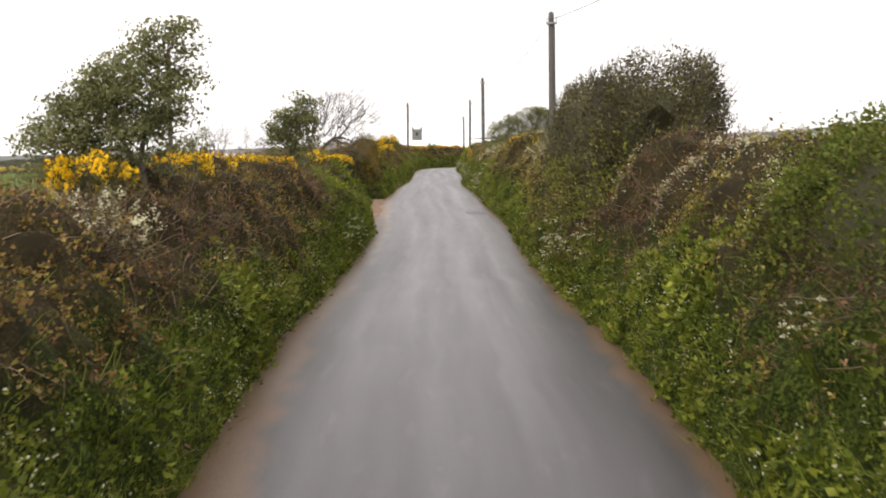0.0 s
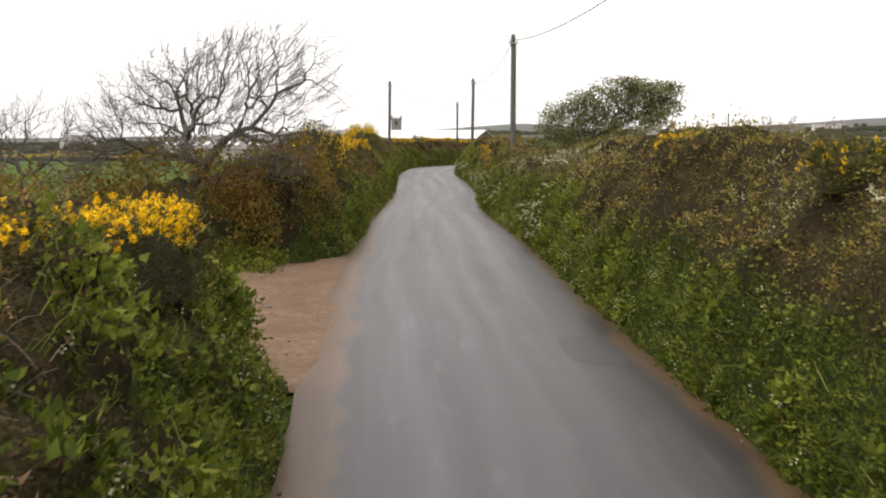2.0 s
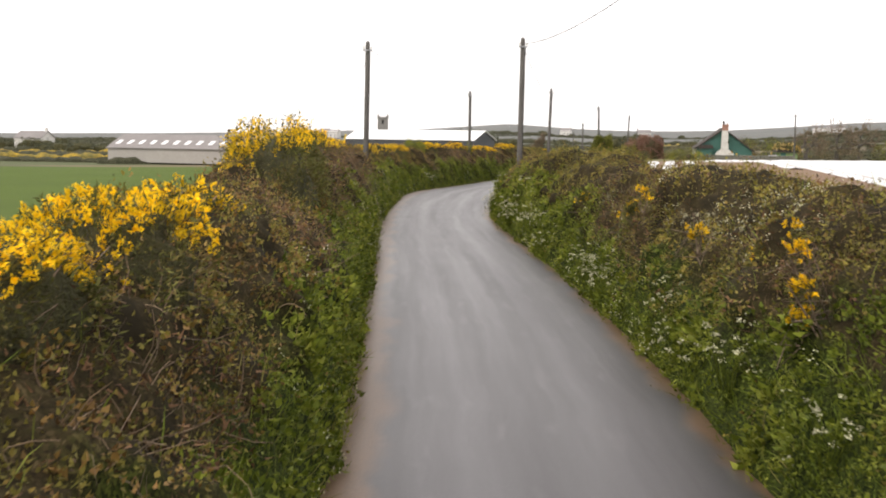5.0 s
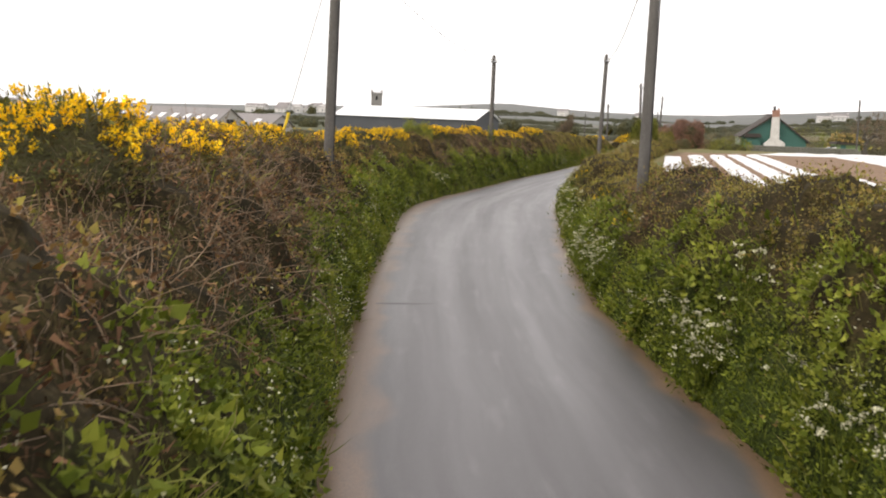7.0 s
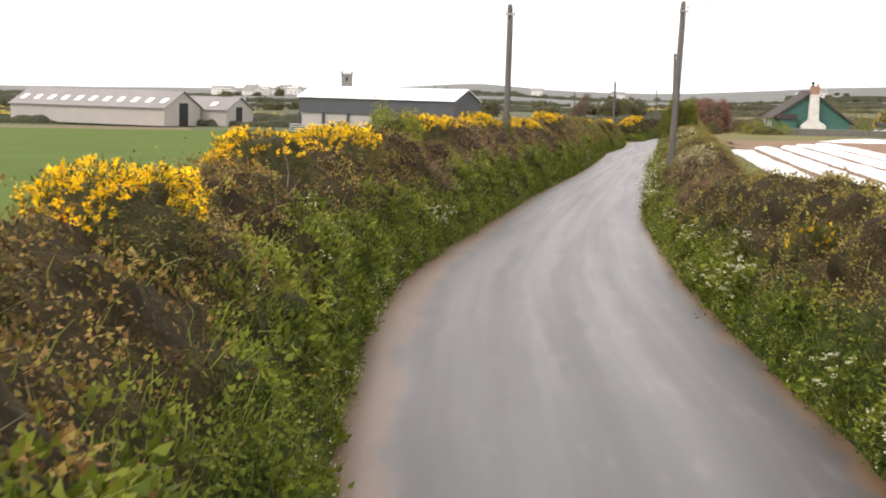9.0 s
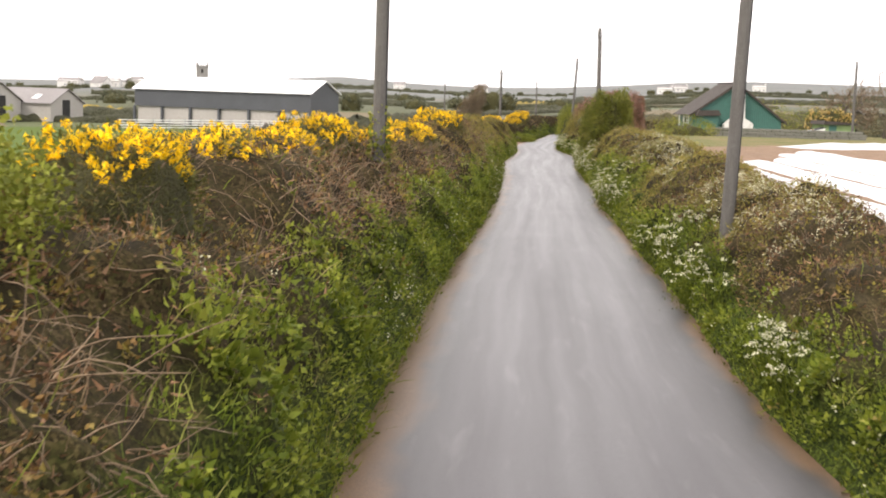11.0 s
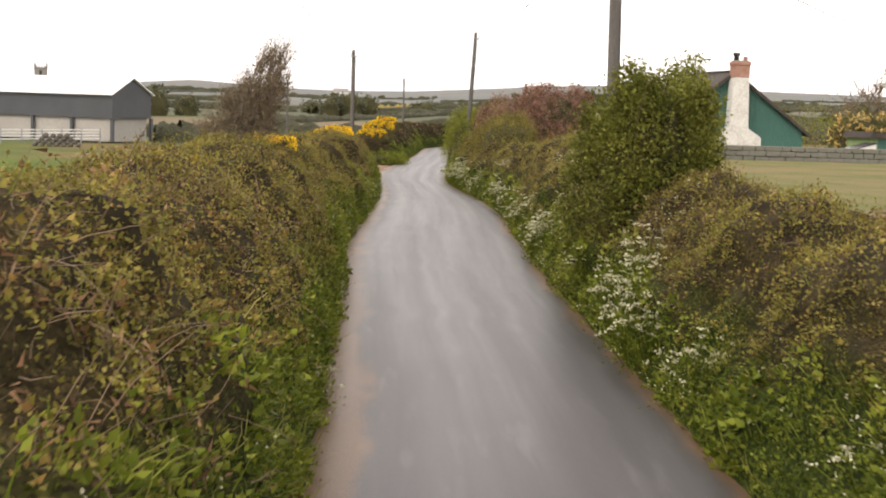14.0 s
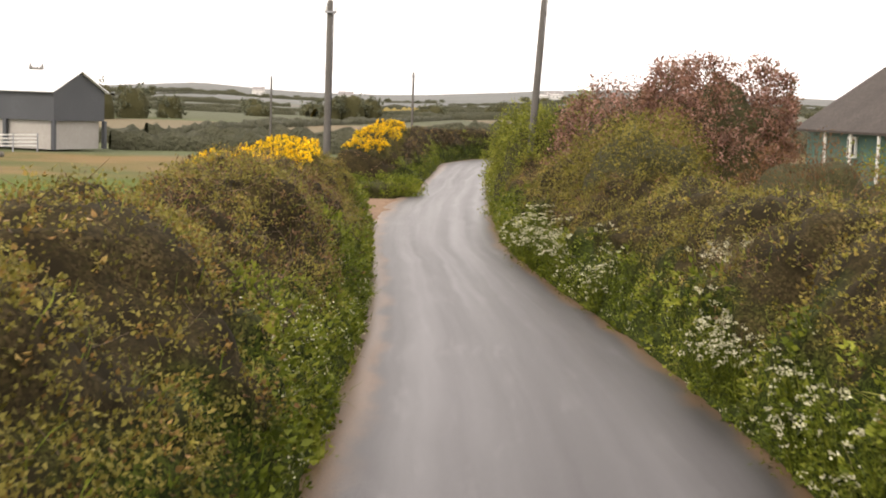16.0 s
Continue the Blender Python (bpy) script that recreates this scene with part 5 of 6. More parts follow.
    shrub("willow_scrub", (25.6, 221.5, 0.2), 1.2, 1.6, 1.9, (0.1, 0), M_RUST, "low mound of rusty willow stems", "bush", 700, 14, (0.03, 0.07), 0.12, 300, 46, hollow=0.75, core=0.68, spiky=0.4)
    shrub("holly_bush", (-1.45, 145.0, 0.9), 0.72, 1.0, 2.2, (0.1, 0), M_THORN, "rounded green bush on the hedge top", "bush", 480, 17, (0.035, 0.07), 0.09, 40, 35, hollow=0.78, core=0.68)
    shrub("gorse_bush", (-3.9, 90.5, 1.0), 0.95, 1.9, 2.25, (0.1, 0), M_GORSE, "tall gorse mound with yellow crown", "gorse", 620, 16, (0.05, 0.1), 0.09, 40, 36, M_YELLOW, 8500, 0.026, 0.78, 0.4, spiky=0.4, hollow=0.84, core=0.76)

    shrub("gorse_bush", (-3.72, 61.8, 1.3), 0.74, 0.85, 1.8, (0.05, 0), M_GORSE, "large dark gorse bush dotted with yellow flowers", "gorse", 620, 16, (0.04, 0.075), 0.07, 40, 41, M_YELLOW, 2600, 0.024, 0.3, spiky=0.4, hollow=0.82, core=0.76)
    # small yellow sprigs that hang out of the hedge face
    for i, (y, z, h) in enumerate(((79.7, 1.72, 0.34), (79.4, 1.42, 0.2), (84.0, 1.5, 0.26), (87.8, 1.78, 0.24), (79.5, 1.2, 0.2))):
        shrub("gorse_sprig", (float(lane_right(y)) + 0.42, y, float(road_z(y)) + z), 0.1, 0.11, h, (-0.08, 0), M_GORSE, "small yellow gorse sprig growing out of the hedge", "gorse", 26, 6, (0.03, 0.06), 0.04, 8, 90 + i, M_YELLOW, 420, 0.022, 0.0, group="gorse sprigs in the hedge", spiky=0.4)

    wind_tree("hawthorn", (-11.4, 57.8, 0.75), -1.2, 1.0, 1.6, 2.6, 0.3, 0.8, "low olive hawthorn in the field corner", M_DTHORN, 150, 34, (0.05, 0.09), 0.13, 43, lift=0.0)
    shrub("bramble_scrub", (31.6, 226.5, 0.0), 2.6, 2.0, 2.0, (0.2, 0), M_THORN, "olive bramble scrub between the hedge and cottage", "bush", 420, 14, (0.05, 0.1), 0.13, 40, 42, hollow=0.7, core=0.62)


build_trees()


# ---------------------------------------------------------------- gorse
def build_gorse():
    protos = []
    for i, (rx, ry, h, nf, top) in enumerate(((0.62, 0.8, 0.72, 5200, 0.46), (0.52, 0.98, 0.57, 5000, 0.46), (0.82, 0.88, 1.0, 5400, 0.46), (0.45, 0.5, 0.45, 600, 0.3))):
        protos.append((rx, ry, h, nf, top, 40 + i))
    # side, y, distance from the road edge, kind, size
    spots = [(-1, 14.5, 1.5, 1, 1.0), (-1, 18.3, 1.3, 0, 0.8), (-1, 20.6, 1.4, 1, 0.9), (-1, 24.4, 1.4, 0, 0.75), (-1, 26.4, 1.2, 0, 0.7), (-1, 31.6, 1.5, 3, 0.9), (-1, 34.0, 1.4, 1, 0.9), (-1, 36.6, 1.4, 1, 0.9), (-1, 38.4, 0.9, 0, 0.95), (-1, 40.0, 0.95, 0, 0.85),
              (-1, 65.2, 1.1, 0, 1.1), (-1, 67.3, 1.25, 0, 0.95), (-1, 69.3, 1.3, 2, 0.85), (-1, 71.2, 1.4, 3, 1.0), (-1, 76.0, 1.35, 0, 1.0), (-1, 78.0, 1.2, 0, 1.05), (-1, 81.4, 1.4, 1, 1.1), (-1, 73.4, 1.5, 1, 0.8)]
    spots += [(-1, 93.0, 1.7, 1, 1.0), (-1, 102.5, 1.7, 0, 1.1), (-1, 105.5, 1.6, 1, 1.1), (-1, 108.5, 1.6, 0, 1.0), (-1, 112.0, 1.6, 1, 1.0), (-1, 114.5, 1.6, 0, 0.85), (-1, 118.0, 1.6, 3, 1.0), (-1, 121.0, 1.6, 3, 1.0), (-1, 124.3, 1.3, 0, 1.0), (-1, 126.2, 1.4, 1, 0.85),
              (-1, 132.7, 1.4, 2, 0.95), (-1, 137.4, 1.4, 0, 1.15), (-1, 139.4, 1.5, 1, 1.1), (-1, 147.5, 1.6, 0, 1.0), (-1, 150.5, 1.6, 1, 1.1), (-1, 153.5, 1.6, 0, 1.0), (-1, 156.5, 1.6, 0, 1.0)]
    spots += [(-1, 157.8, 1.7, 0, 0.85), (-1, 160.0, 1.5, 1, 0.9), (-1, 162.2, 1.4, 0, 0.8), (-1, 164.0, 1.4, 0, 1.0), (-1, 166.5, 1.35, 0, 0.95), (-1, 168.8, 1.5, 1, 0.75), (-1, 173.4, 1.4, 0, 1.05), (-1, 175.6, 1.5, 2, 1.0), (-1, 180.0, 1.7, 3, 1.0), (-1, 190.2, 1.5, 3, 0.8), (-1, 201.0, 1.2, 0, 0.8), (-1, 219.5, 2.2, 0, 0.6),
              (-1, 218.5, 2.3, 0, 0.6), (-1, 221.5, 1.9, 0, 0.8), (-1, 223.6, 1.8, 0, 0.9), (-1, 225.6, 1.6, 1, 1.0), (-1, 227.6, 1.5, 0, 1.05), (-1, 229.6, 1.5, 1, 1.1), (-1, 231.6, 1.6, 0, 1.1), (-1, 233.4, 1.6, 1, 1.0), (-1, 235.0, 1.6, 0, 0.9), (-1, 251.0, 1.6, 1, 1.2), (-1, 253.2, 1.6, 0, 1.3), (-1, 255.6, 1.6, 0, 1.3), (-1, 258.5, 1.6, 1, 1.3), (-1, 261.5, 1.6, 0, 1.3)]
    spots += [(1, 41.5, 1.4, 3, 1.0), (1, 48.2, 1.35, 0, 0.62), (1, 82.0, 0.9, 3, 0.7), (1, 90.0, 0.9, 3, 0.9), (1, 95.5, 0.9, 3, 0.8), (1, 113.5, 0.8, 3, 0.9), (1, 121.5, 1.0, 3, 0.8), (1, 130.5, 0.9, 3, 0.8)]
    first = {}
    rng = random.Random(5)
    for side, y, d, k, s in spots:
        x, yy, z = bank_top(side, y, d + 0.3 if side < 0 else d)
        m = pose(x, yy, z - 0.16, 0, 0, rng.uniform(-40, 40) + (0 if side < 0 else 180)) @ Matrix.Diagonal((s, s, s * rng.uniform(0.85, 1.1), 1))
        label = "sparse dark gorse bush with a few yellow flowers" if k == 3 else "spiny gorse bush covered in yellow blossom on the hedge"
        if k not in first:
            rx, ry, h, nf, top, seed = protos[k]
            ob = shrub("gorse_bush", (0, 0, 0), rx, ry, h, (0.05, 0), M_GORSE, label, "gorse", 260, 14, (0.04, 0.075), 0.06, 26, seed, M_YELLOW, nf, 0.026, top, 0.25, "gorse bushes on the hedges", spiky=0.4, hollow=0.84, core=0.74)
            ob.matrix_basis = m
            first[k] = ob
        else:
            place_copy(first[k], m)


def place_copy(ob, m):
    """A copy at the pose m, whose own scale counts alone."""
    c = copy_thing(ob, m)
    c.matrix_basis = m
    return c


build_gorse()


# ---------------------------------------------------------------- cow parsley and blossom
def parsley(seed, height, heads):
    rng = np.random.default_rng(seed)
    ob = thing("cow_parsley", (0, 0, 0), "flowering cow parsley with white lacy heads on the verge", "wild flower", "cow parsley along the verge")
    lines, heads_at = [], []
    for i in range(heads):
        a = rng.uniform(0, 6.28)
        e = np.array([math.cos(a) * rng.uniform(0.05, 0.3), math.sin(a) * rng.uniform(0.05, 0.3), height * rng.uniform(0.65, 1.05)])
        lines.append((((0, 0, -0.1), e * 0.5 + rng.normal(scale=0.03, size=3), e), (0.006, 0.005, 0.003)))
        heads_at.append(e)
    v, q = tubes(lines, 3)
    mesh_object("stalk_growth", v, [q], M_HERB, ob, kind="stuff")
    c = np.repeat(np.array(heads_at), 10, 0)
    ang, rad = rng.uniform(0, 6.28, len(c)), 0.038 * np.sqrt(rng.random(len(c)))
    c = c + np.stack([np.cos(ang) * rad, np.sin(ang) * rad, rng.normal(scale=0.008, size=len(c)) - rad * 0.25], -1)
    v, q = leaf_quads(c, rng.normal(size=c.shape) * [1, 1, 0.5], 0.024, 0.022, rng)
    mesh_object("flower_spray", v, [q], M_WHITE_FL, ob, "white lacy flower heads", kind="stuff")
    n = 120
    p = np.stack([rng.normal(scale=0.13, size=n), rng.normal(scale=0.13, size=n), rng.uniform(0.0, height * 0.65, n)], -1)
    ln = rng.uniform(0.03, 0.065, n)
    v, q = leaf_quads(p, rng.normal(size=(n, 3)) + [0, 0, 0.3], ln, ln * 0.4, rng)
    mesh_object("leaf_growth", v, [q], M_HERB, ob, kind="stuff")
    return ob


def build_parsley():
    rng = random.Random(9)
    protos = [parsley(60 + i, h, k) for i, (h, k) in enumerate(((0.7, 13), (0.5, 9), (0.8, 16), (0.6, 11)))]
    used = set()
    # side, y from, y to, how many
    runs = [(1, 9, 40, 14), (1, 52, 62, 12), (1, 62, 75, 10), (1, 75, 92, 14), (1, 92, 106, 12), (1, 106, 122, 30), (1, 122, 150, 26), (1, 150, 166, 16), (1, 166, 186, 26), (1, 186, 198, 22), (1, 198, 216, 66), (1, 216, 223, 8), (1, 223, 229, 34), (1, 232, 250, 12),
            (-1, 10, 42, 7), (-1, 54, 100, 5), (-1, 100, 150, 6), (-1, 150, 215, 3), (1, 250, 275, 14)]
    for side, y0, y1, n in runs:
        stands = [rng.uniform(y0, y1) for _ in range(1 + n // 9)]
        for i in range(n):
            y = min(max(rng.choice(stands) + rng.gauss(0, 0.9), y0), y1) if rng.random() < 0.8 else rng.uniform(y0, y1)
            x, yy, z = bank_top(side, y, rng.uniform(0.06, 0.26) + (0.3 * rng.random() if rng.random() < 0.2 else 0))
            k = rng.randrange(4)
            s = rng.uniform(0.75, 1.15)
            m = pose(x, yy, z - 0.03, rng.uniform(-8, 8), -side * rng.uniform(5, 22), rng.uniform(0, 360)) @ Matrix.Diagonal((s, s, s, 1))
            if k in used:
                place_copy(protos[k], m)
            else:
                protos[k].matrix_basis = m
                used.add(k)


build_parsley()


def build_blossom():
    """Blackthorn sprays in white flower along the hedge tops."""
    first = None
    rng = random.Random(12)
    for side, y, d, s in ((1, 36.0, 1.3, 1.0), (1, 38.5, 1.2, 0.9), (1, 57.5, 1.1, 0.9), (1, 60.0, 1.2, 0.8), (1, 198.3, 1.1, 0.75), (1, 199.8, 1.3, 0.75), (1, 201.5, 1.4, 0.7), (1, 203.2, 1.4, 0.7), (1, 216.4, 0.85, 0.7),
                          (-1, 11.8, 1.2, 0.9), (1, 86.5, 0.9, 0.6)):
        x, yy, z = bank_top(side, y, d)
        m = pose(x, yy, z - 0.1, 0, 0, rng.uniform(0, 360)) @ Matrix.Diagonal((s, s, s, 1))
        if first is None:
            first = shrub("blackthorn_spray", (0, 0, 0), 0.5, 0.8, 0.5, (0.05, 0), M_BUDS, "blackthorn spray with small white blossom", "bush", 70, 10, (0.03, 0.06), 0.09, 60, 70, M_WHITE_FL, 1300, 0.022, 0.1, group="blackthorn sprays in blossom")
            first.matrix_basis = m
        else:
            place_copy(first, m)


build_blossom()


# ---------------------------------------------------------------- telegraph poles and wires
def telegraph_pole(x, y, top, label, lean=(0, 0), ivy=False, r=0.1):
    base = float(ground_z(x, y))
    if abs(x - float(lane_left(y))) < 3.4 or abs(x - float(lane_right(y))) < 3.4:
        base = max(base, float(road_z(y)) + 0.6)
    h = top - base
    ob = thing("telegraph_pole", (x - lean[0] * h, y - lean[1] * h, base), label, "pole", "telegraph poles along the lane")
    sides = 12
    prof = [(r * 1.05, -0.4), (r, 0.5), (r * 0.9, h * 0.5), (r * 0.8, h - 0.06), (r * 0.62, h)]
    v, q = tubes([([(lean[0] * z, lean[1] * z, z) for _, z in prof], [a for a, _ in prof])], sides)
    k = len(prof)
    tip = np.array([[lean[0] * h, lean[1] * h, h + 0.03]])
    ring = np.arange((k - 1) * sides, k * sides)
    cap = np.stack([ring, np.roll(ring, -1), np.full(sides, k * sides)], -1)
    mesh_object("shaft", np.concatenate([v, tip]), [q, cap], M_POLE, ob, smooth=True)
    tx, ty = lean[0] * h, lean[1] * h
    part("bracket", box_bm([(tx - 0.16, ty - 0.14, h - 0.34, tx + 0.16, ty - 0.09, h - 0.28)], 0.01), M_STEEL, ob, "steel bracket")
    for dx in (-0.13, 0.13):
        v, q = tubes([([(tx + dx, ty - 0.12, h - 0.28), (tx + dx, ty - 0.12, h - 0.2), (tx + dx, ty - 0.12, h - 0.14)], [0.02, 0.035, 0.018])], 8)
        mesh_object("insulator", v, [q], M_WPAINT, ob, "small white insulator")
    # a cable clipped down the shaft
    v, q = tubes([([(lean[0] * z + r * 0.93, lean[1] * z - 0.03, z) for z in (0.8, h * 0.4, h * 0.7, h - 0.3)], [0.012] * 4)], 4)
    mesh_object("drop_cable", v, [q], M_WIRE, ob)
    if ivy:
        rng = np.random.default_rng(77)
        n = 1100
        zz = rng.uniform(0.3, 2.2, n) * rng.uniform(0.55, 1.0, n)
        a = rng.uniform(0, 6.28, n)
        out = r + 0.005 + 0.07 * rng.random(n) * np.clip(1.3 - zz / 2, 0.2, 1)
        p = np.stack([np.cos(a) * out, np.sin(a) * out, zz], -1)
        v, q = leaf_quads(p, np.stack([np.cos(a), np.sin(a), 0 * a + 0.2], -1) + rng.normal(scale=0.5, size=p.shape), rng.uniform(0.05, 0.09, n), rng.uniform(0.04, 0.07, n), rng)
        mesh_object("ivy", v, [q], M_THORN, ob, "dark ivy climbing the foot")
    return (x, y, top - 0.2)


plain_label = "weathered wooden telegraph pole standing in the hedge"
P1 = telegraph_pole(3.03, 36.8, 6.02, plain_label)
P2 = telegraph_pole(2.28, 76.8, 6.33, plain_label)
P3 = telegraph_pole(2.31, 115.7, 6.48, plain_label, (0.012, 0))
P4 = telegraph_pole(7.7, 156.1, 6.23, plain_label, (0.03, 0))
P5 = telegraph_pole(16.6, 195.8, 6.12, plain_label, (-0.02, 0))
P6 = telegraph_pole(26.64, 237.6, 6.04, "leaning wooden telegraph pole in a leafy bush", (0.05, 0))
PL = telegraph_pole(-3.2, 116.1, 6.3, "weathered wooden pole with a wire stay in the hedge", (0.01, 0), r=0.095)
PD = telegraph_pole(2.33, 156.7, 6.01, "wooden pole with ivy round its foot", (0, 0), True, 0.1)
PG = telegraph_pole(20.67, 237.8, 4.96, "plain wooden pole in the hedge end")
PH = telegraph_pole(40.43, 310.6, 5.01, "far wooden pole beyond the bend")
PF = telegraph_pole(45.74, 229.2, 6.31, "wooden pole beside the cottage garden")
telegraph_pole(-11.1, 53.1, 6.3, "thin wooden pole in the field behind the hedge", r=0.1)
telegraph_pole(31.0, 330.0, 4.6, "far thin wooden pole")


def wire(a, b, sag, r=0.011, label="sagging black telephone wire between poles"):
    s = np.linspace(0, 1, 22)
    a, b = np.array(a), np.array(b)
    p = a[None] * (1 - s)[:, None] + b[None] * s[:, None]
    p[:, 2] -= sag * 4 * s * (1 - s)
    v, q = tubes([(p, np.full(len(s), r))], 4)
    mesh_object("telephone_wire", v, [q], M_WIRE, None, label, "wire", "overhead wires")


for a, b, sag in (((6.2, -3.0, 6.3), P1, 0.55), (P1, P2, 0.6), (P2, P3, 0.6), (P3, P4, 0.6), (P4, P5, 0.6), (P5, P6, 0.6), (P5, PF, 0.5), (PF, (75, 236, 6.0), 0.3)):
    wire(a, b, sag)
wire(PL, PD, 0.5, 0.006)
wire(PD, PG, 0.8, 0.006)
wire(PG, PH, 0.8, 0.006)

# stay of the thick pole, with its yellow guard
stay = thing("pole_stay", (-4.5, 116.2, 0.9), "steel stay wire with a yellow guard", "stay wire")
v, q = tubes([([(0, 0, 0), (0.66, -0.05, 2.55), (1.33, -0.1, 5.1)], [0.008] * 3)], 5)
mesh_object("stay_wire", v, [q], M_STEEL, stay)
v, q = tubes([([(0.16, -0.012, 0.6), (0.34, -0.03, 1.3), (0.54, -0.045, 2.1)], [0.026] * 3)], 8)
mesh_object("guard", v, [q], M_YGUARD, stay, "yellow plastic guard")


# ---------------------------------------------------------------- green tin cottage with a white chimney
def extrude_bm(poly, y0, y1):
    """A prism from a polygon in x and z."""
    bm = bmesh.new()
    a = [bm.verts.new((x, y0, z)) for x, z in poly]
    b = [bm.verts.new((x, y1, z)) for x, z in poly]
    bm.faces.new(a)
    bm.faces.new(b[::-1])
    for i in range(len(poly)):
        j = (i + 1) % len(poly)
        bm.faces.new((a[j], a[i], b[i], b[j]))
    bmesh.ops.recalc_face_normals(bm, faces=bm.faces)
    return bm


def corrugated_bm(x0, x1, z_top, y, depth=0.009, pitch=0.15, z0=0.0):
    """A sheet wall in the plane y, ribbed upright; z_top(x) gives its upper edge."""
    bm = bmesh.new()
    n = int((x1 - x0) / pitch * 4)
    prev = None
    for i in range(n + 1):
        x = x0 + (x1 - x0) * i / n
        yy = y - depth * math.sin(i * math.pi / 2)
        pair = (bm.verts.new((x, yy, z0)), bm.verts.new((x, yy, z_top(x))))
        if prev:
            bm.faces.new((prev[0], pair[0], pair[1], prev[1]))
        prev = pair
    return bm


def build_cottage():
    gz = 0.55
    ob = thing("cottage", (37.6, 231.9, gz), "green corrugated-tin cottage with a dark roof and white chimney", "house")
    ob.rotation_euler = (0, 0, radians(-8))
    half, eave, ridge, long = 3.6, 1.25, 3.95, 5.8
    hl, el = 3.3, 1.62
    part("wall", extrude_bm([(-hl + 0.1, 0), (half - 0.1, 0), (half - 0.1, eave), (0, ridge - 0.12), (-hl + 0.1, el)], 0.05, long - 0.1), M_GREENTIN, ob, "green painted tin walls")
    part("gable_sheet", corrugated_bm(-hl + 0.1, half - 0.1, lambda x: ridge - 0.1 - abs(x) * ((ridge - eave) / half if x > 0 else (ridge - el) / hl), 0.02), M_GREENTIN, ob, "green ribbed gable sheets")
    for sx, w, e in ((-1, hl, el), (1, half, eave)):
        bm = extrude_bm([(0, ridge), (sx * (w + 0.25), e - 0.18), (sx * (w + 0.25), e - 0.25), (0, ridge - 0.09)], -0.18, long + 0.15)
        part("roof_slope", bm, M_ROOFTIN, ob, "dark roofing felt slope")
        bm = extrude_bm([(0, ridge - 0.02), (sx * (w + 0.27), e - 0.2), (sx * (w + 0.27), e - 0.36), (0, ridge - 0.2)], -0.21, -0.183)
        part("bargeboard", bm, M_ROOFTIN, ob)
    part("ridge_cap", box_bm([(-0.12, -0.2, ridge - 0.05, 0.12, long + 0.15, ridge + 0.04)], 0.03), M_ROOFTIN, ob)
    # chimney: broad white foot, shoulders, shaft, brick head, two pots
    ch = thing("chimney", (0, 0, 0), "tall white rendered chimney with a red brick head", "")
    ch.parent = ob
    del ch["label"]
    foot = extrude_bm([(-0.98, -0.1), (1.2, -0.1), (1.2, 0.9), (0.56, 1.3), (0.47, 3.65), (-0.25, 3.65), (-0.34, 1.35), (-0.98, 0.8)], -0.75, -0.02)
    bmesh.ops.bevel(foot, geom=foot.edges[:], offset=0.03, segments=2, affect="EDGES")
    part("chimney_shaft", foot, M_RENDER, ch, "weathered white rendered stack")
    part("brick_head", box_bm([(-0.26, -0.74, 3.64, 0.48, -0.06, 4.35)], 0.02), M_BRICK, ch, "stained red brick head")
    part("cap_course", box_bm([(-0.29, -0.77, 4.2, 0.51, -0.03, 4.36)], 0.02), M_BRICK, ch)
    part("flaunching", box_bm([(-0.24, -0.7, 4.36, 0.46, -0.1, 4.42)], 0.02), M_STONE, ch)
    v, q = tubes([([(-0.08, -0.4, 4.4), (-0.08, -0.4, 4.62), (-0.08, -0.4, 4.64), (-0.08, -0.4, 4.78)], [0.13, 0.11, 0.16, 0.15])], 12)
    mesh_object("chimney_pot", v, [q], M_DARK, ch, "dark cowled chimney pot", smooth=True)
    v, q = tubes([([(0.35, -0.4, 4.4), (0.35, -0.4, 4.55), (0.35, -0.4, 4.6)], [0.12, 0.1, 0.12])], 12)
    mesh_object("chimney_pot", v, [q], M_BRICK, ch, "short clay chimney pot", smooth=True)
    part("soot_door", box_bm([(0.2, -0.77, 0.12, 0.46, -0.73, 0.42)], 0.005), M_DARK, ch, "dark iron soot door")
    # lean-to porch on the west side
    pr = part("porch", extrude_bm([(-2.95, 0), (-1.4, 0), (-1.4, 1.4), (-2.95, 1.32)], -0.55, 0.0), M_GREENTIN, ob, "small green porch")
    part("porch_roof", extrude_bm([(-3.1, 1.36), (-1.3, 1.44), (-1.25, 1.5), (-1.45, 1.84), (-2.9, 1.79)], -0.75, 0.0), M_ROOFTIN, pr, "brown mossy porch roof")
    for i in range(3):
        part("veranda_post", box_bm([(-hl - 0.22, 0.3 + i * 1.7, 0, -hl - 0.15, 0.37 + i * 1.7, 1.4)], 0.01), M_WPAINT, ob, "slim white timber post")
    w = part("window", box_bm([(-hl + 0.04, 2.2, 0.72, -hl + 0.12, 2.75, 1.3)]), M_WPAINT, ob, "small white-framed window")
    part("pane", box_bm([(-hl + 0.02, 2.28, 0.8, -hl + 0.05, 2.67, 1.22)]), M_GLASS, w)
    return ob


build_cottage()


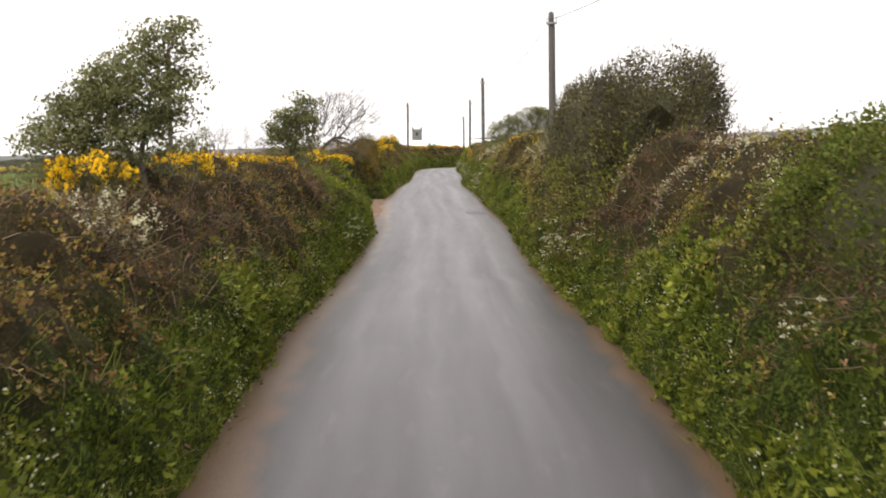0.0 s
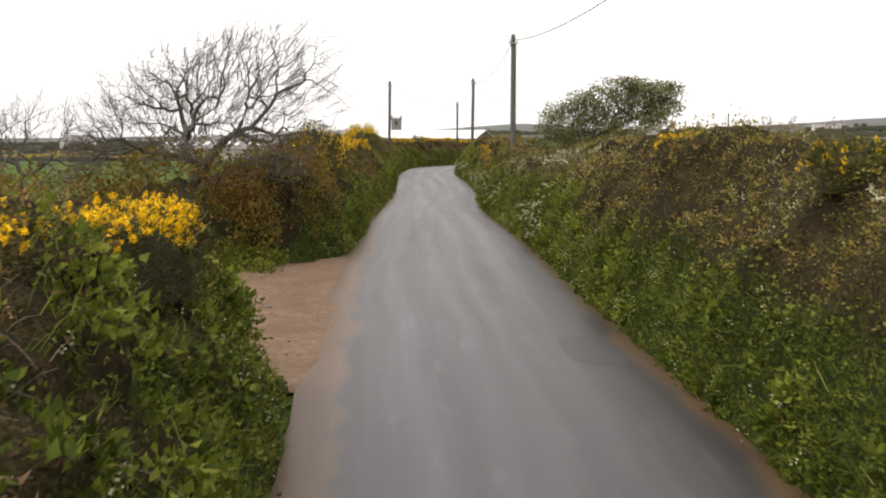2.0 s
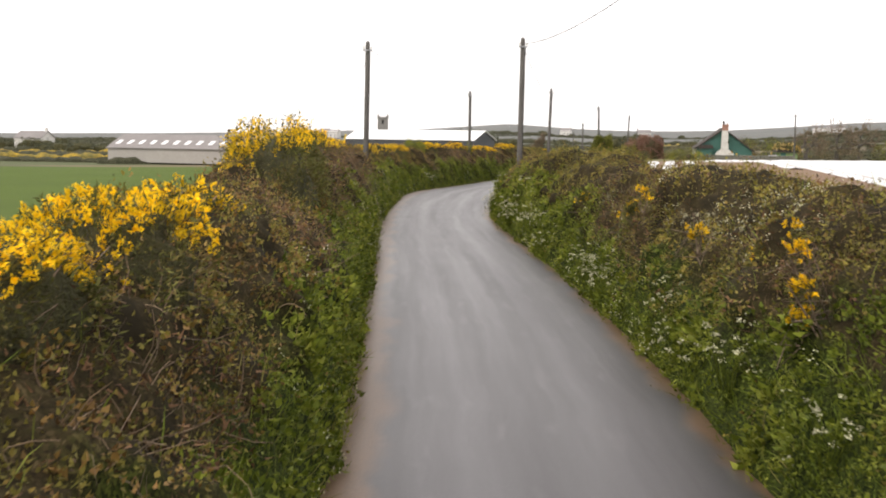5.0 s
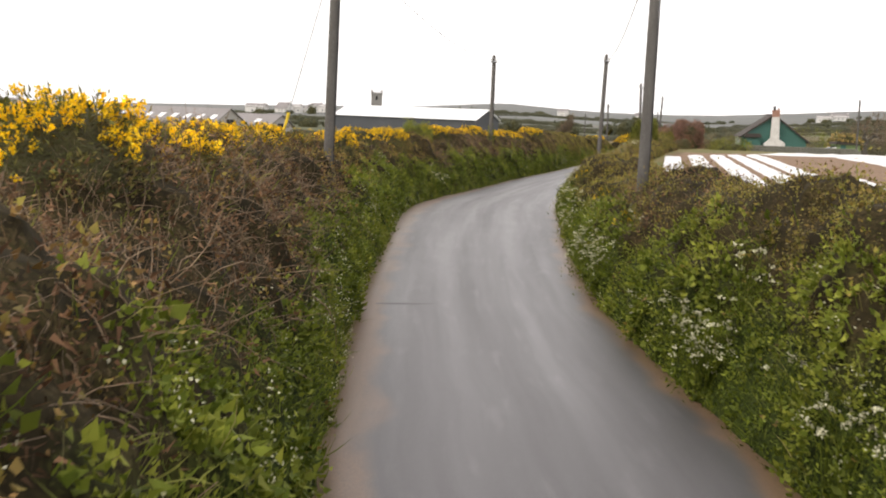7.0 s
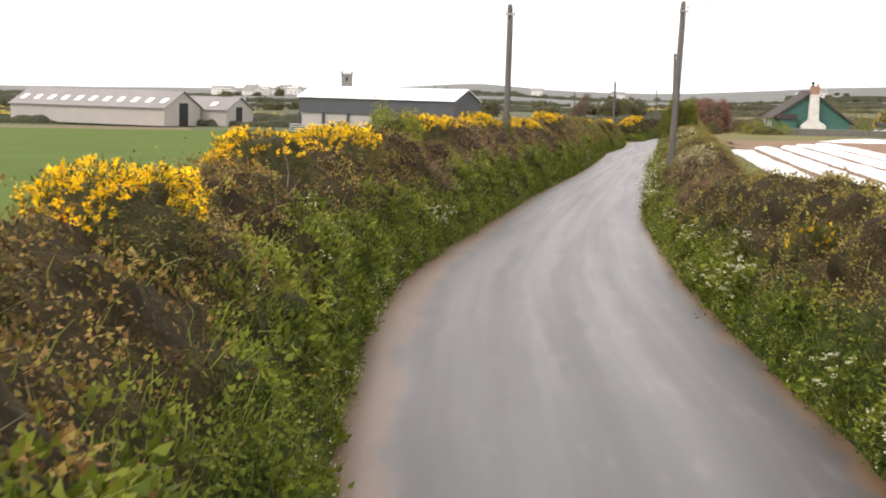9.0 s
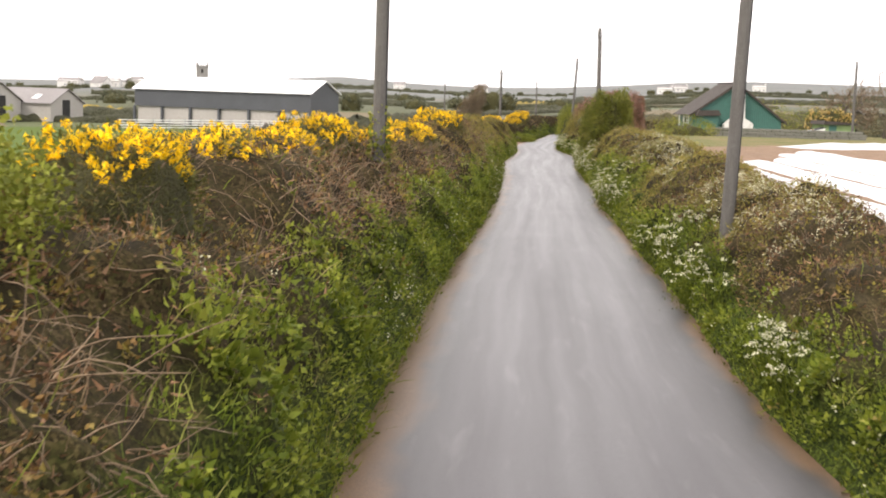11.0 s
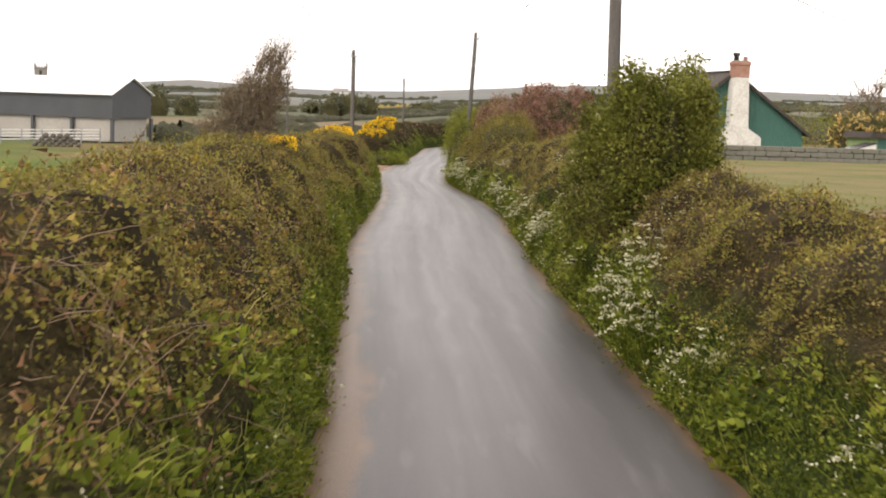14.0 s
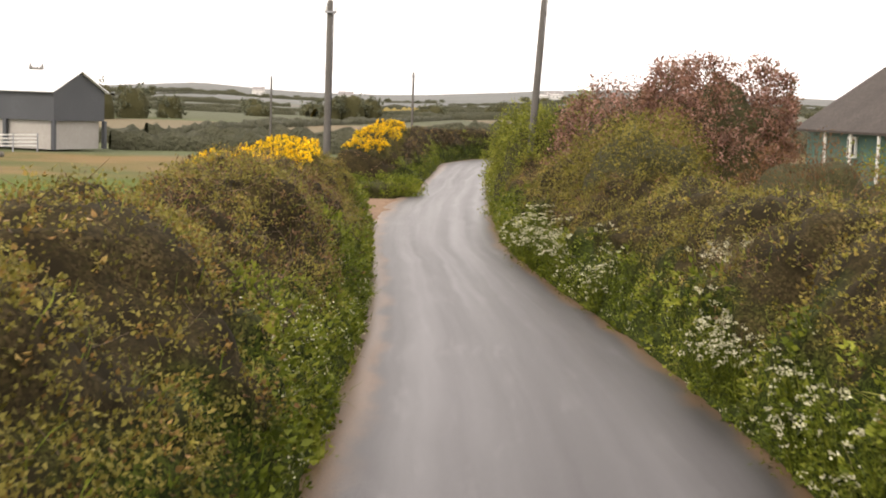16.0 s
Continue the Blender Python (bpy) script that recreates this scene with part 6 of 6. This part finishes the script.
def stone_wall(x0, x1, y0, y1, h, label):
    """A rough stone wall of single blocks, coped."""
    rng = random.Random(3)
    n = Vector((x1 - x0, y1 - y0, 0))
    length = n.length
    ang = math.atan2(n.y, n.x)
    ob = thing("garden_wall", (x0, y0, float(ground_z((x0 + x1) / 2, (y0 + y1) / 2)) - 0.05), label, "wall")
    ob.rotation_euler = (0, 0, ang)
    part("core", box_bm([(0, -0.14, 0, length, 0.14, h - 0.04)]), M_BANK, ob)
    meshes = []
    for k in range(6):
        bm = box_bm([(-0.5, -0.5, -0.5, 0.5, 0.5, 0.5)], 0.08)
        for v in bm.verts:
            v.co += Vector((rng.uniform(-0.04, 0.04), rng.uniform(-0.04, 0.04), rng.uniform(-0.04, 0.04)))
        me = bpy.data.meshes.new("stone")
        bm.to_mesh(me)
        bm.free()
        me.materials.append(M_MOSSTONE)
        meshes.append(me)
    z = 0.0
    while z < h - 0.05:
        ch, x = rng.uniform(0.2, 0.28), 0.0
        while x < length:
            w = rng.uniform(0.35, 0.8)
            s = new("stone", rng.choice(meshes))
            s.parent = ob
            s.location, s.scale = (x + w / 2, rng.uniform(-0.02, 0.02), z + ch / 2), (w - 0.02, 0.36, ch - 0.015)
            x += w
        z += ch


stone_wall(33.4, 44.3, 226.9, 225.1, 0.68, "low grey stone garden wall before the cottage")


def build_garden():
    gz = float(ground_z(46.5, 229)) + 0.0
    sh = thing("garden_shed", (44.0, 230.3, gz), "low pale green shed with a brown roof", "shed")
    part("body", box_bm([(0, 0, 0, 2.5, 2.0, 1.05)], 0.02), surface("pale_green_boards", (0.16, 0.24, 0.10), (0.22, 0.30, 0.14), 0.8, 2), sh, "pale green boards")
    part("roof", extrude_bm([(-0.15, 1.0), (2.65, 1.0), (2.5, 1.15), (0.0, 1.3)], -0.2, 2.2), M_ROOFTIN, sh, "brown felt roof")
    part("door", box_bm([(0.4, -0.03, 0.05, 1.0, 0.0, 0.95)]), M_GREENTIN, sh)
    shrub("gorse_bush", (46.0, 233.8, gz), 1.9, 1.6, 2.5, (0, 0), M_GORSE, "rounded bush in pale orange blossom behind the shed", "gorse", 260, 12, (0.08, 0.14), 0.14, 20, 80, M_CREAM, 4200, 0.075, 0.15, hollow=0.8, core=0.7)
    cr = thing("cold_frame", (42.4, 229.2, gz), "small white cold frame in the garden", "cold frame")
    part("frame", extrude_bm([(0, 0), (1.2, 0), (1.2, 0.75), (0, 0.45)], 0, 0.9), M_WPAINT, cr)
    part("pane", extrude_bm([(-0.03, 0.46), (1.23, 0.77), (1.23, 0.81), (-0.03, 0.5)], -0.03, 0.93), M_GLASS, cr)
    for i, (x, y, rx, h) in enumerate(((50.5, 240.0, 3.0, 4.6), (55.2, 242.0, 3.4, 5.6), (59.0, 244.0, 3.4, 5.8), (64.5, 240.0, 3.4, 5.4))):
        bare_tree("bare_tree", (x, y, float(ground_z(x, y))), 1.3, rx, 2.0, h, (1.2, 0), "bare wind-bent tree behind the garden", 270, 0.022, 81 + i, 3, M_BUDS, 5, (0.05, 0.1), bark=M_TWIG, group="bare trees behind the garden")
    for i, (x, y, rx, h) in enumerate(((42, 239, 3.0, 3.3), (48.5, 241, 3.4, 3.2), (55, 240, 3.6, 3.0), (62, 239, 3.8, 3.1), (35.0, 244, 3.0, 2.4), (31.5, 250, 2.8, 2.1), (70, 239, 4.0, 3.2), (45.5, 246, 3.6, 3.7), (53, 249, 4.0, 3.9), (78, 242, 4.4, 3.4))):
        shrub("garden_bush", (x, y, float(ground_z(x, y))), rx, 2.0, h, (0.2, 0), M_THORN if i % 2 else M_BUDS, "scrubby green and brown bushes behind the cottage", "bush", 170, 14, (0.07, 0.13), 0.2, 30, 90 + i, group="bushes behind the cottage")


build_garden()


# ---------------------------------------------------------------- field under white sheets
def build_sheets():
    dx, dy = 0.205, 0.979
    patch_sheet("tilled_soil", 6, 62, 66, 213, 1.0, M_SOIL, 0.05, "bare brown tilled field soil",
                lambda X, Y: (X > lane_right(Y) + 3.4 + 0.5 * vnoise(X, Y, 5)) & (Y < 191 + 0.9 * (X - 15) + vnoise(X / 3, Y / 3, 2)))
    rng = np.random.default_rng(8)
    for i in range(31):
        off = 0.1 + i * 1.5
        s_end = min(174.5 + 2.5 * off, 190.0 + 0.35 * off)
        ts = np.arange(70.0 + (i % 3) * 0.7, s_end + rng.uniform(-1, 1), 1.4)
        us = np.array([-0.56, -0.5, -0.28, 0.0, 0.28, 0.5, 0.56])
        hh = np.array([-0.03, 0.06, 0.10, 0.12, 0.10, 0.06, -0.03])
        bx = 14.6 + off + (ts - 173.0) * dx
        T_, U_ = np.meshgrid(ts, us, indexing="ij")
        X = bx[:, None] + U_ * dy * 0.88 + 0.04 * vnoise(T_ / 1.2, U_ * 3, 30 + i)
        Y = T_ - U_ * dx
        Z = ground_z(X, Y) + 0.06 + hh[None] * (1 + 0.25 * vnoise(T_ / 0.9, U_ * 2, 60 + i)) + 0.025 * vnoise(T_ / 0.5, U_ * 4, 90 + i)
        # one block beside the hedge, a bare strip, and a second block beyond
        edge = lane_right(np.clip(ts, -11, 299))
        near = (bx > edge + 3.9) & (bx < edge + np.interp(ts, [70, 98, 117, 150, 178, 190], [11.4, 11.6, 12.7, 12.0, 10.6, 10.2]))
        beyond = bx > 17.6 + 0.165 * (ts - 112)
        for block in (near, beyond):
            cuts = np.flatnonzero(np.diff(np.concatenate([[0], block.astype(int), [0]])))
            for a, b in zip(cuts[::2], cuts[1::2]):
                if b - a < 4:
                    continue
                V = np.stack([X[a:b], Y[a:b], Z[a:b]], -1).reshape(-1, 3)
                mesh_object("crop_sheet", V, [grid_faces(int(b - a), len(us))[:, ::-1]], M_SHEET, None,
                            "long white fleece sheet laid over a crop row", "crop cover", "white sheets over the crop rows", smooth=True)
    for i, (x0, y0, x1, y1, w) in enumerate(((27.5, 198.6, 62.0, 216.0, 2.0), (30.5, 203.4, 62.0, 220.0, 1.2))):
        n = 40
        ts = np.linspace(0, 1, n)
        us = np.linspace(-1, 1, 6)
        X = x0 + (x1 - x0) * ts[:, None] + us[None] * -0.3 * w * 0.5
        Y = y0 + (y1 - y0) * ts[:, None] + us[None] * w * 0.9 + 0.3 * vnoise(ts * 9, ts * 0 + i, 4)[:, None]
        Z = ground_z(X, Y) + 0.03 + (0.2 + 0.06 * vnoise(X * 1.3, Y * 2, 12)) * (1 - us[None] ** 2) * smoothstep(0, 0.04, ts)[:, None]
        mesh_object("crop_sheet", np.stack([X, Y, Z], -1).reshape(-1, 3), [grid_faces(n, 6)[:, ::-1]], M_SHEET, None,
                    "crumpled white fleece sheet at the field end", "crop cover", "white sheets over the crop rows", smooth=True)


build_sheets()


# ---------------------------------------------------------------- barns and the far village
def barn(where, turn, half, eave, ridge, long, wall, roof, label, open_front=False, lights=0, doors=()):
    """A gabled barn, its ridge along its own y."""
    ob = thing("barn", where, label, "barn")
    ob.rotation_euler = (0, 0, radians(turn))
    z0 = 2.1 if open_front else 0
    part("cladding", extrude_bm([(-half, z0), (half, z0), (half, eave), (0, ridge - 0.1), (-half, eave)], 0, long), wall, ob)
    if open_front:
        part("back_wall", box_bm([(-half + 0.3, 0.4, -0.5, half - 0.3, long - 0.4, z0)]), M_BLOCK, ob, "pale wall inside the open side")
        k = int(long / 5)
        for i in range(k + 1):
            for sx in (-1, 1):
                part("post", box_bm([(sx * half - 0.18, i * long / k - 0.18, -0.5, sx * half + 0.18, i * long / k + 0.18, z0)], 0.02), M_DARKCLAD, ob)
    for sx in (-1, 1):
        part("roof_slope", extrude_bm([(0, ridge), (sx * (half + 0.35), eave - 0.12), (sx * (half + 0.35), eave - 0.24), (0, ridge - 0.12)], -0.3, long + 0.3), roof, ob)
        for i in range(lights):
            yc = long * (i + 0.5) / lights
            a, b = 0.45, 0.72
            zz = lambda q: ridge + (eave - 0.12 - ridge) * q
            bm = bmesh.new()
            vs = [bm.verts.new((sx * (half + 0.35) * q, yc + d, zz(q) + e)) for e in (0.02, 0.06) for q, d in ((a, -0.55), (b, -0.55), (b, 0.55), (a, 0.55))]
            for f in ((0, 1, 2, 3), (4, 5, 6, 7), (0, 1, 5, 4), (1, 2, 6, 5), (2, 3, 7, 6), (3, 0, 4, 7)):
                bm.faces.new([vs[j] for j in f])
            bmesh.ops.recalc_face_normals(bm, faces=bm.faces)
            part("rooflight", bm, M_SKYLIGHT, ob, "pale rooflight")
    for x0, x1, h in doors:
        # no real opening: a near-black slab paints the shade inside
        part("doorway", box_bm([(x0, -0.05, 0.0, x1, 0.05, h)]), M_DARK, ob, "near-black slab for the shade inside an open doorway")
    return ob


barn((13.2, 328.5, -2.4), 52, 3.6, 4.9, 6.7, 33.0, M_DARKCLAD, M_WROOF, "long open-sided barn with dark cladding and pale roof", True)
barn((-35.0, 345.0, -3.3), 66, 5.8, 3.2, 6.0, 32.0, M_BLOCK, M_FIBRE, "long low blockwork barn with grey roof and rooflights", lights=11, doors=((-1.2, 1.6, 3.9),))
barn((-26.0, 353.0, -3.3), 66, 4.8, 3.0, 5.2, 14.0, M_BLOCK, M_FIBRE, "smaller grey-roofed blockwork barn with open doorway", lights=2, doors=((-1.4, 0.8, 3.4),))


def field_gate(x, y, turn, n, label):
    ob = thing("field_gate", (x, y, float(ground_z(x, y))), label, "gate", "rail fences before the barn")
    ob.rotation_euler = (0, 0, radians(turn))
    for i in range(4):
        part("rail", box_bm([(0, -0.04, 0.35 + i * 0.32, n, 0.04, 0.47 + i * 0.32)], 0.01), M_WPAINT, ob)
    for i in range(int(n / 2.5) + 1):
        part("post", box_bm([(i * 2.5 - 0.07, -0.07, -0.2, i * 2.5 + 0.07, 0.07, 1.5)], 0.01), M_STEEL, ob)


field_gate(-14.0, 306.0, 38, 30, "pale rail fence before the open barn")


def house(x, y, turn, w, long, eave, ridge, label, roof=None, wall=None):
    ob = thing("house", (x, y, float(ground_z(x, y)) - 0.1), label, "house", "far village houses")
    ob.rotation_euler = (0, 0, radians(turn))
    part("wall", extrude_bm([(-w, 0), (w, 0), (w, eave), (0, ridge - 0.1), (-w, eave)], 0, long), wall or M_RENDER, ob)
    for sx in (-1, 1):
        part("roof", extrude_bm([(0, ridge), (sx * (w + 0.3), eave - 0.2), (sx * (w + 0.3), eave - 0.35), (0, ridge - 0.15)], -0.3, long + 0.3), roof or M_FIBRE, ob)
    part("chimney", box_bm([(-0.4, 0.2, ridge - 0.4, 0.4, 1.0, ridge + 1.0)], 0.03), M_RENDER, ob)
    for i in range(int(long / 3.5)):
        for sx in (-1, 1):
            wd = part("window", box_bm([(sx * w - 0.04, 1.2 + i * 3.3, 1.0, sx * w + 0.04, 2.3 + i * 3.3, 2.2)]), M_WPAINT, ob)
            part("pane", box_bm([(sx * w - 0.06, 1.3 + i * 3.3, 1.1, sx * w + 0.06, 2.2 + i * 3.3, 2.1)]), M_GLASS, wd)


rng_v = random.Random(21)
for x, y, turn in ((-128, 530, 60), (-97, 1000, 75), (-86, 1015, 20), (-72, 1000, 80), (-60, 1030, 60), (-112, 1050, 10), (-104, 1080, 80), (-79, 990, 40), (-66, 1015, 15), (-52, 1005, 70), (150, 1300, 70), (235, 1350, 80),
                   (330, 1100, 60), (370, 1180, 80), (430, 1160, 70)):
    house(x, y, turn, rng_v.uniform(3.2, 4.2), rng_v.uniform(8, 15), rng_v.uniform(2.8, 4.5), rng_v.uniform(5.2, 7.2), "white rendered house with a slate roof among fields")


def church(x, y, top):
    base = float(ground_z(x, y)) - 0.5
    h = top - base
    ob = thing("church", (x, y, base), "grey granite church tower with corner pinnacles", "church")
    part("tower", box_bm([(-4, -4, 0, 4, 4, h - 2.2)], 0.1), M_STONE, ob)
    part("parapet", box_bm([(-4.3, -4.3, h - 2.4, 4.3, 4.3, h - 1.4)], 0.1), M_STONE, ob)
    for sx in (-1, 1):
        for sy in (-1, 1):
            v, q = tubes([([(sx * 3.7, sy * 3.7, h - 1.4), (sx * 3.7, sy * 3.7, h + 0.2), (sx * 3.7, sy * 3.7, h + 1.6)], [0.65, 0.5, 0.05])], 4)
            mesh_object("pinnacle", v, [q], M_STONE, ob)
    for i in range(4):
        part("merlon", box_bm([(-3.0 + i * 1.7, -4.3, h - 1.4, -2.1 + i * 1.7, -3.9, h - 0.5)]), M_STONE, ob)
    part("nave", extrude_bm([(-4, 0), (4, 0), (4, 5), (0, 9), (-4, 5)], 4, 24), M_STONE, ob)
    # near-black slab on the solid tower, painted for the shaded opening
    part("belfry_window", box_bm([(-0.8, -4.06, h - 6.5, 0.8, -4.0, h - 3.6)]), M_DARK, ob)


church(-22.4, 1083.0, 18.8)


def far_trees():
    rng = np.random.default_rng(50)
    spots = [(-84, 400, 4.2), (-90, 402, 3.8), (-79, 401, 3.6), (-95, 404, 3.0), (-30, 480, 3.5), (-46, 500, 3.6), (65, 492, 6.0), (70, 494, 7.5), (75, 496, 6.5), (14, 440, 8.5), (21, 448, 7.0), (8, 452, 7.5), (28, 455, 5.5), (-90, 560, 4.5), (-20, 900, 5), (10, 930, 6), (28, 940, 6), (45, 960, 5), (-58, 900, 6), (-100, 430, 3.5)]
    spots += [(float(rng.uniform(-220, 520)), float(rng.uniform(420, 1300)), float(rng.uniform(2.0, 4.5))) for _ in range(110)]
    for i, (x, y, h) in enumerate(spots):
        shrub("far_tree", (x, y, float(ground_z(x, y)) - 0.2), h * (1.1 if h < 5 else 0.55), h * (1.0 if h < 5 else 0.55), h, (0.4, 0), M_FARTREE, "dark rounded tree far across the fields", "tree", 60, 8, (0.35, 0.8), 0.3, 4, 200 + i, group="far trees", bark=M_BARK, core=0.72)


far_trees()


def hedge_line(x0, y0, x1, y1, h, w, seed):
    """A bushy strip that follows the ground: verts and faces."""
    L = math.hypot(x1 - x0, y1 - y0)
    n = max(8, int(L / (1.1 if y0 < 420 else 3.6)))
    t = np.linspace(0, 1, n)
    cx, cy = x0 + (x1 - x0) * t, y0 + (y1 - y0) * t
    nx, ny = -(y1 - y0) / L, (x1 - x0) / L
    prof = np.array([(-0.5, -0.3), (-0.5, 0.45), (-0.3, 0.85), (0.0, 1.0), (0.3, 0.85), (0.5, 0.45), (0.5, -0.3)])
    bump = 1 + 0.25 * vnoise(t * L / 6.0, t * 0 + seed, seed) + 0.3 * vnoise(t * L / 1.3, t * 0 + seed, seed + 1)
    X = cx[:, None] + nx * prof[None, :, 0] * w * bump[:, None]
    Y = cy[:, None] + ny * prof[None, :, 0] * w * bump[:, None]
    Z = ground_z(cx, cy)[:, None] + prof[None, :, 1] * h * bump[:, None] + 0.42 * h * vnoise(X * 1.6, Y * 1.1 + prof[None, :, 0] * 5, seed + 2)
    return np.stack([X, Y, Z], -1).reshape(-1, 3), grid_faces(n, len(prof))


def far_hedges():
    """Hedge lines across the far fields, too many to count, and a few yellow with gorse."""
    rng = np.random.default_rng(51)
    sets = {"far_hedge_growth": [], "far_gorse_growth": []}
    rows = [(16, 336, 75, 342), (75, 342, 170, 330), (-70, 372, 20, 352), (20, 352, 110, 372), (110, 372, 240, 350), (-160, 380, -70, 372), (60, 300, 120, 312), (62, 262, 140, 270)]
    for x0, y0, x1, y1 in rows:
        sets["far_hedge_growth"].append((x0, y0, x1, y1, 1.7, 2.2))
    for i in range(72):
        y0 = 350 + 800 * float(rng.random()) ** 1.5
        x0 = float(rng.uniform(-0.35, 0.62)) * y0
        a = rng.uniform(-0.2, 0.2) + (0 if rng.random() < 0.7 else 1.2)
        L = rng.uniform(50, 160) * (0.5 + y0 / 800)
        kind = "far_gorse_growth" if (y0 < 800 and rng.random() < 0.06) else "far_hedge_growth"
        sets[kind].append((x0 - math.cos(a) * L / 2, y0 - math.sin(a) * L / 2, x0 + math.cos(a) * L / 2, y0 + math.sin(a) * L / 2, rng.uniform(0.9, 1.5) * (0.8 + y0 / 2500), 2.2))
    for name, lst in sets.items():
        vs, fs, base = [], [], 0
        for i, q in enumerate(lst):
            v, f = hedge_line(*q, 300 + i)
            vs.append(v)
            fs.append(f + base)
            base += len(v)
        gorse = name == "far_gorse_growth"
        mesh_object(name, np.concatenate(vs), [np.concatenate(fs)], M_FARGORSE if gorse else M_FARBANK, None,
                    "thin lines of yellow gorse along far hedges" if gorse else "dark hedge lines across the far fields", "hedge", kind="stuff")


far_hedges()


def log_pile():
    """Dark logs stacked before the barn."""
    x, y = 5.4, 311.0
    ob = thing("log_pile", (x, y, float(ground_z(x, y))), "low dark stack of logs before the barn", "logs")
    rng = random.Random(8)
    for row in range(4):
        for k in range(7 - row):
            r = rng.uniform(0.14, 0.2)
            px, pz = (k - (6 - row) / 2) * 0.36, 0.16 + row * 0.3
            v, q = tubes([([(px * 1.9, -0.93, pz), (px * 1.9, -0.9, pz), (px * 1.9 + rng.uniform(-0.1, 0.1), 0, pz), (px * 1.9, 0.9, pz), (px * 1.9, 0.93, pz)], [0.01, r * 1.5, r * 1.4, r * 1.5, 0.01])], 8)
            mesh_object("log", v, [q], M_BARK, ob)


log_pile()
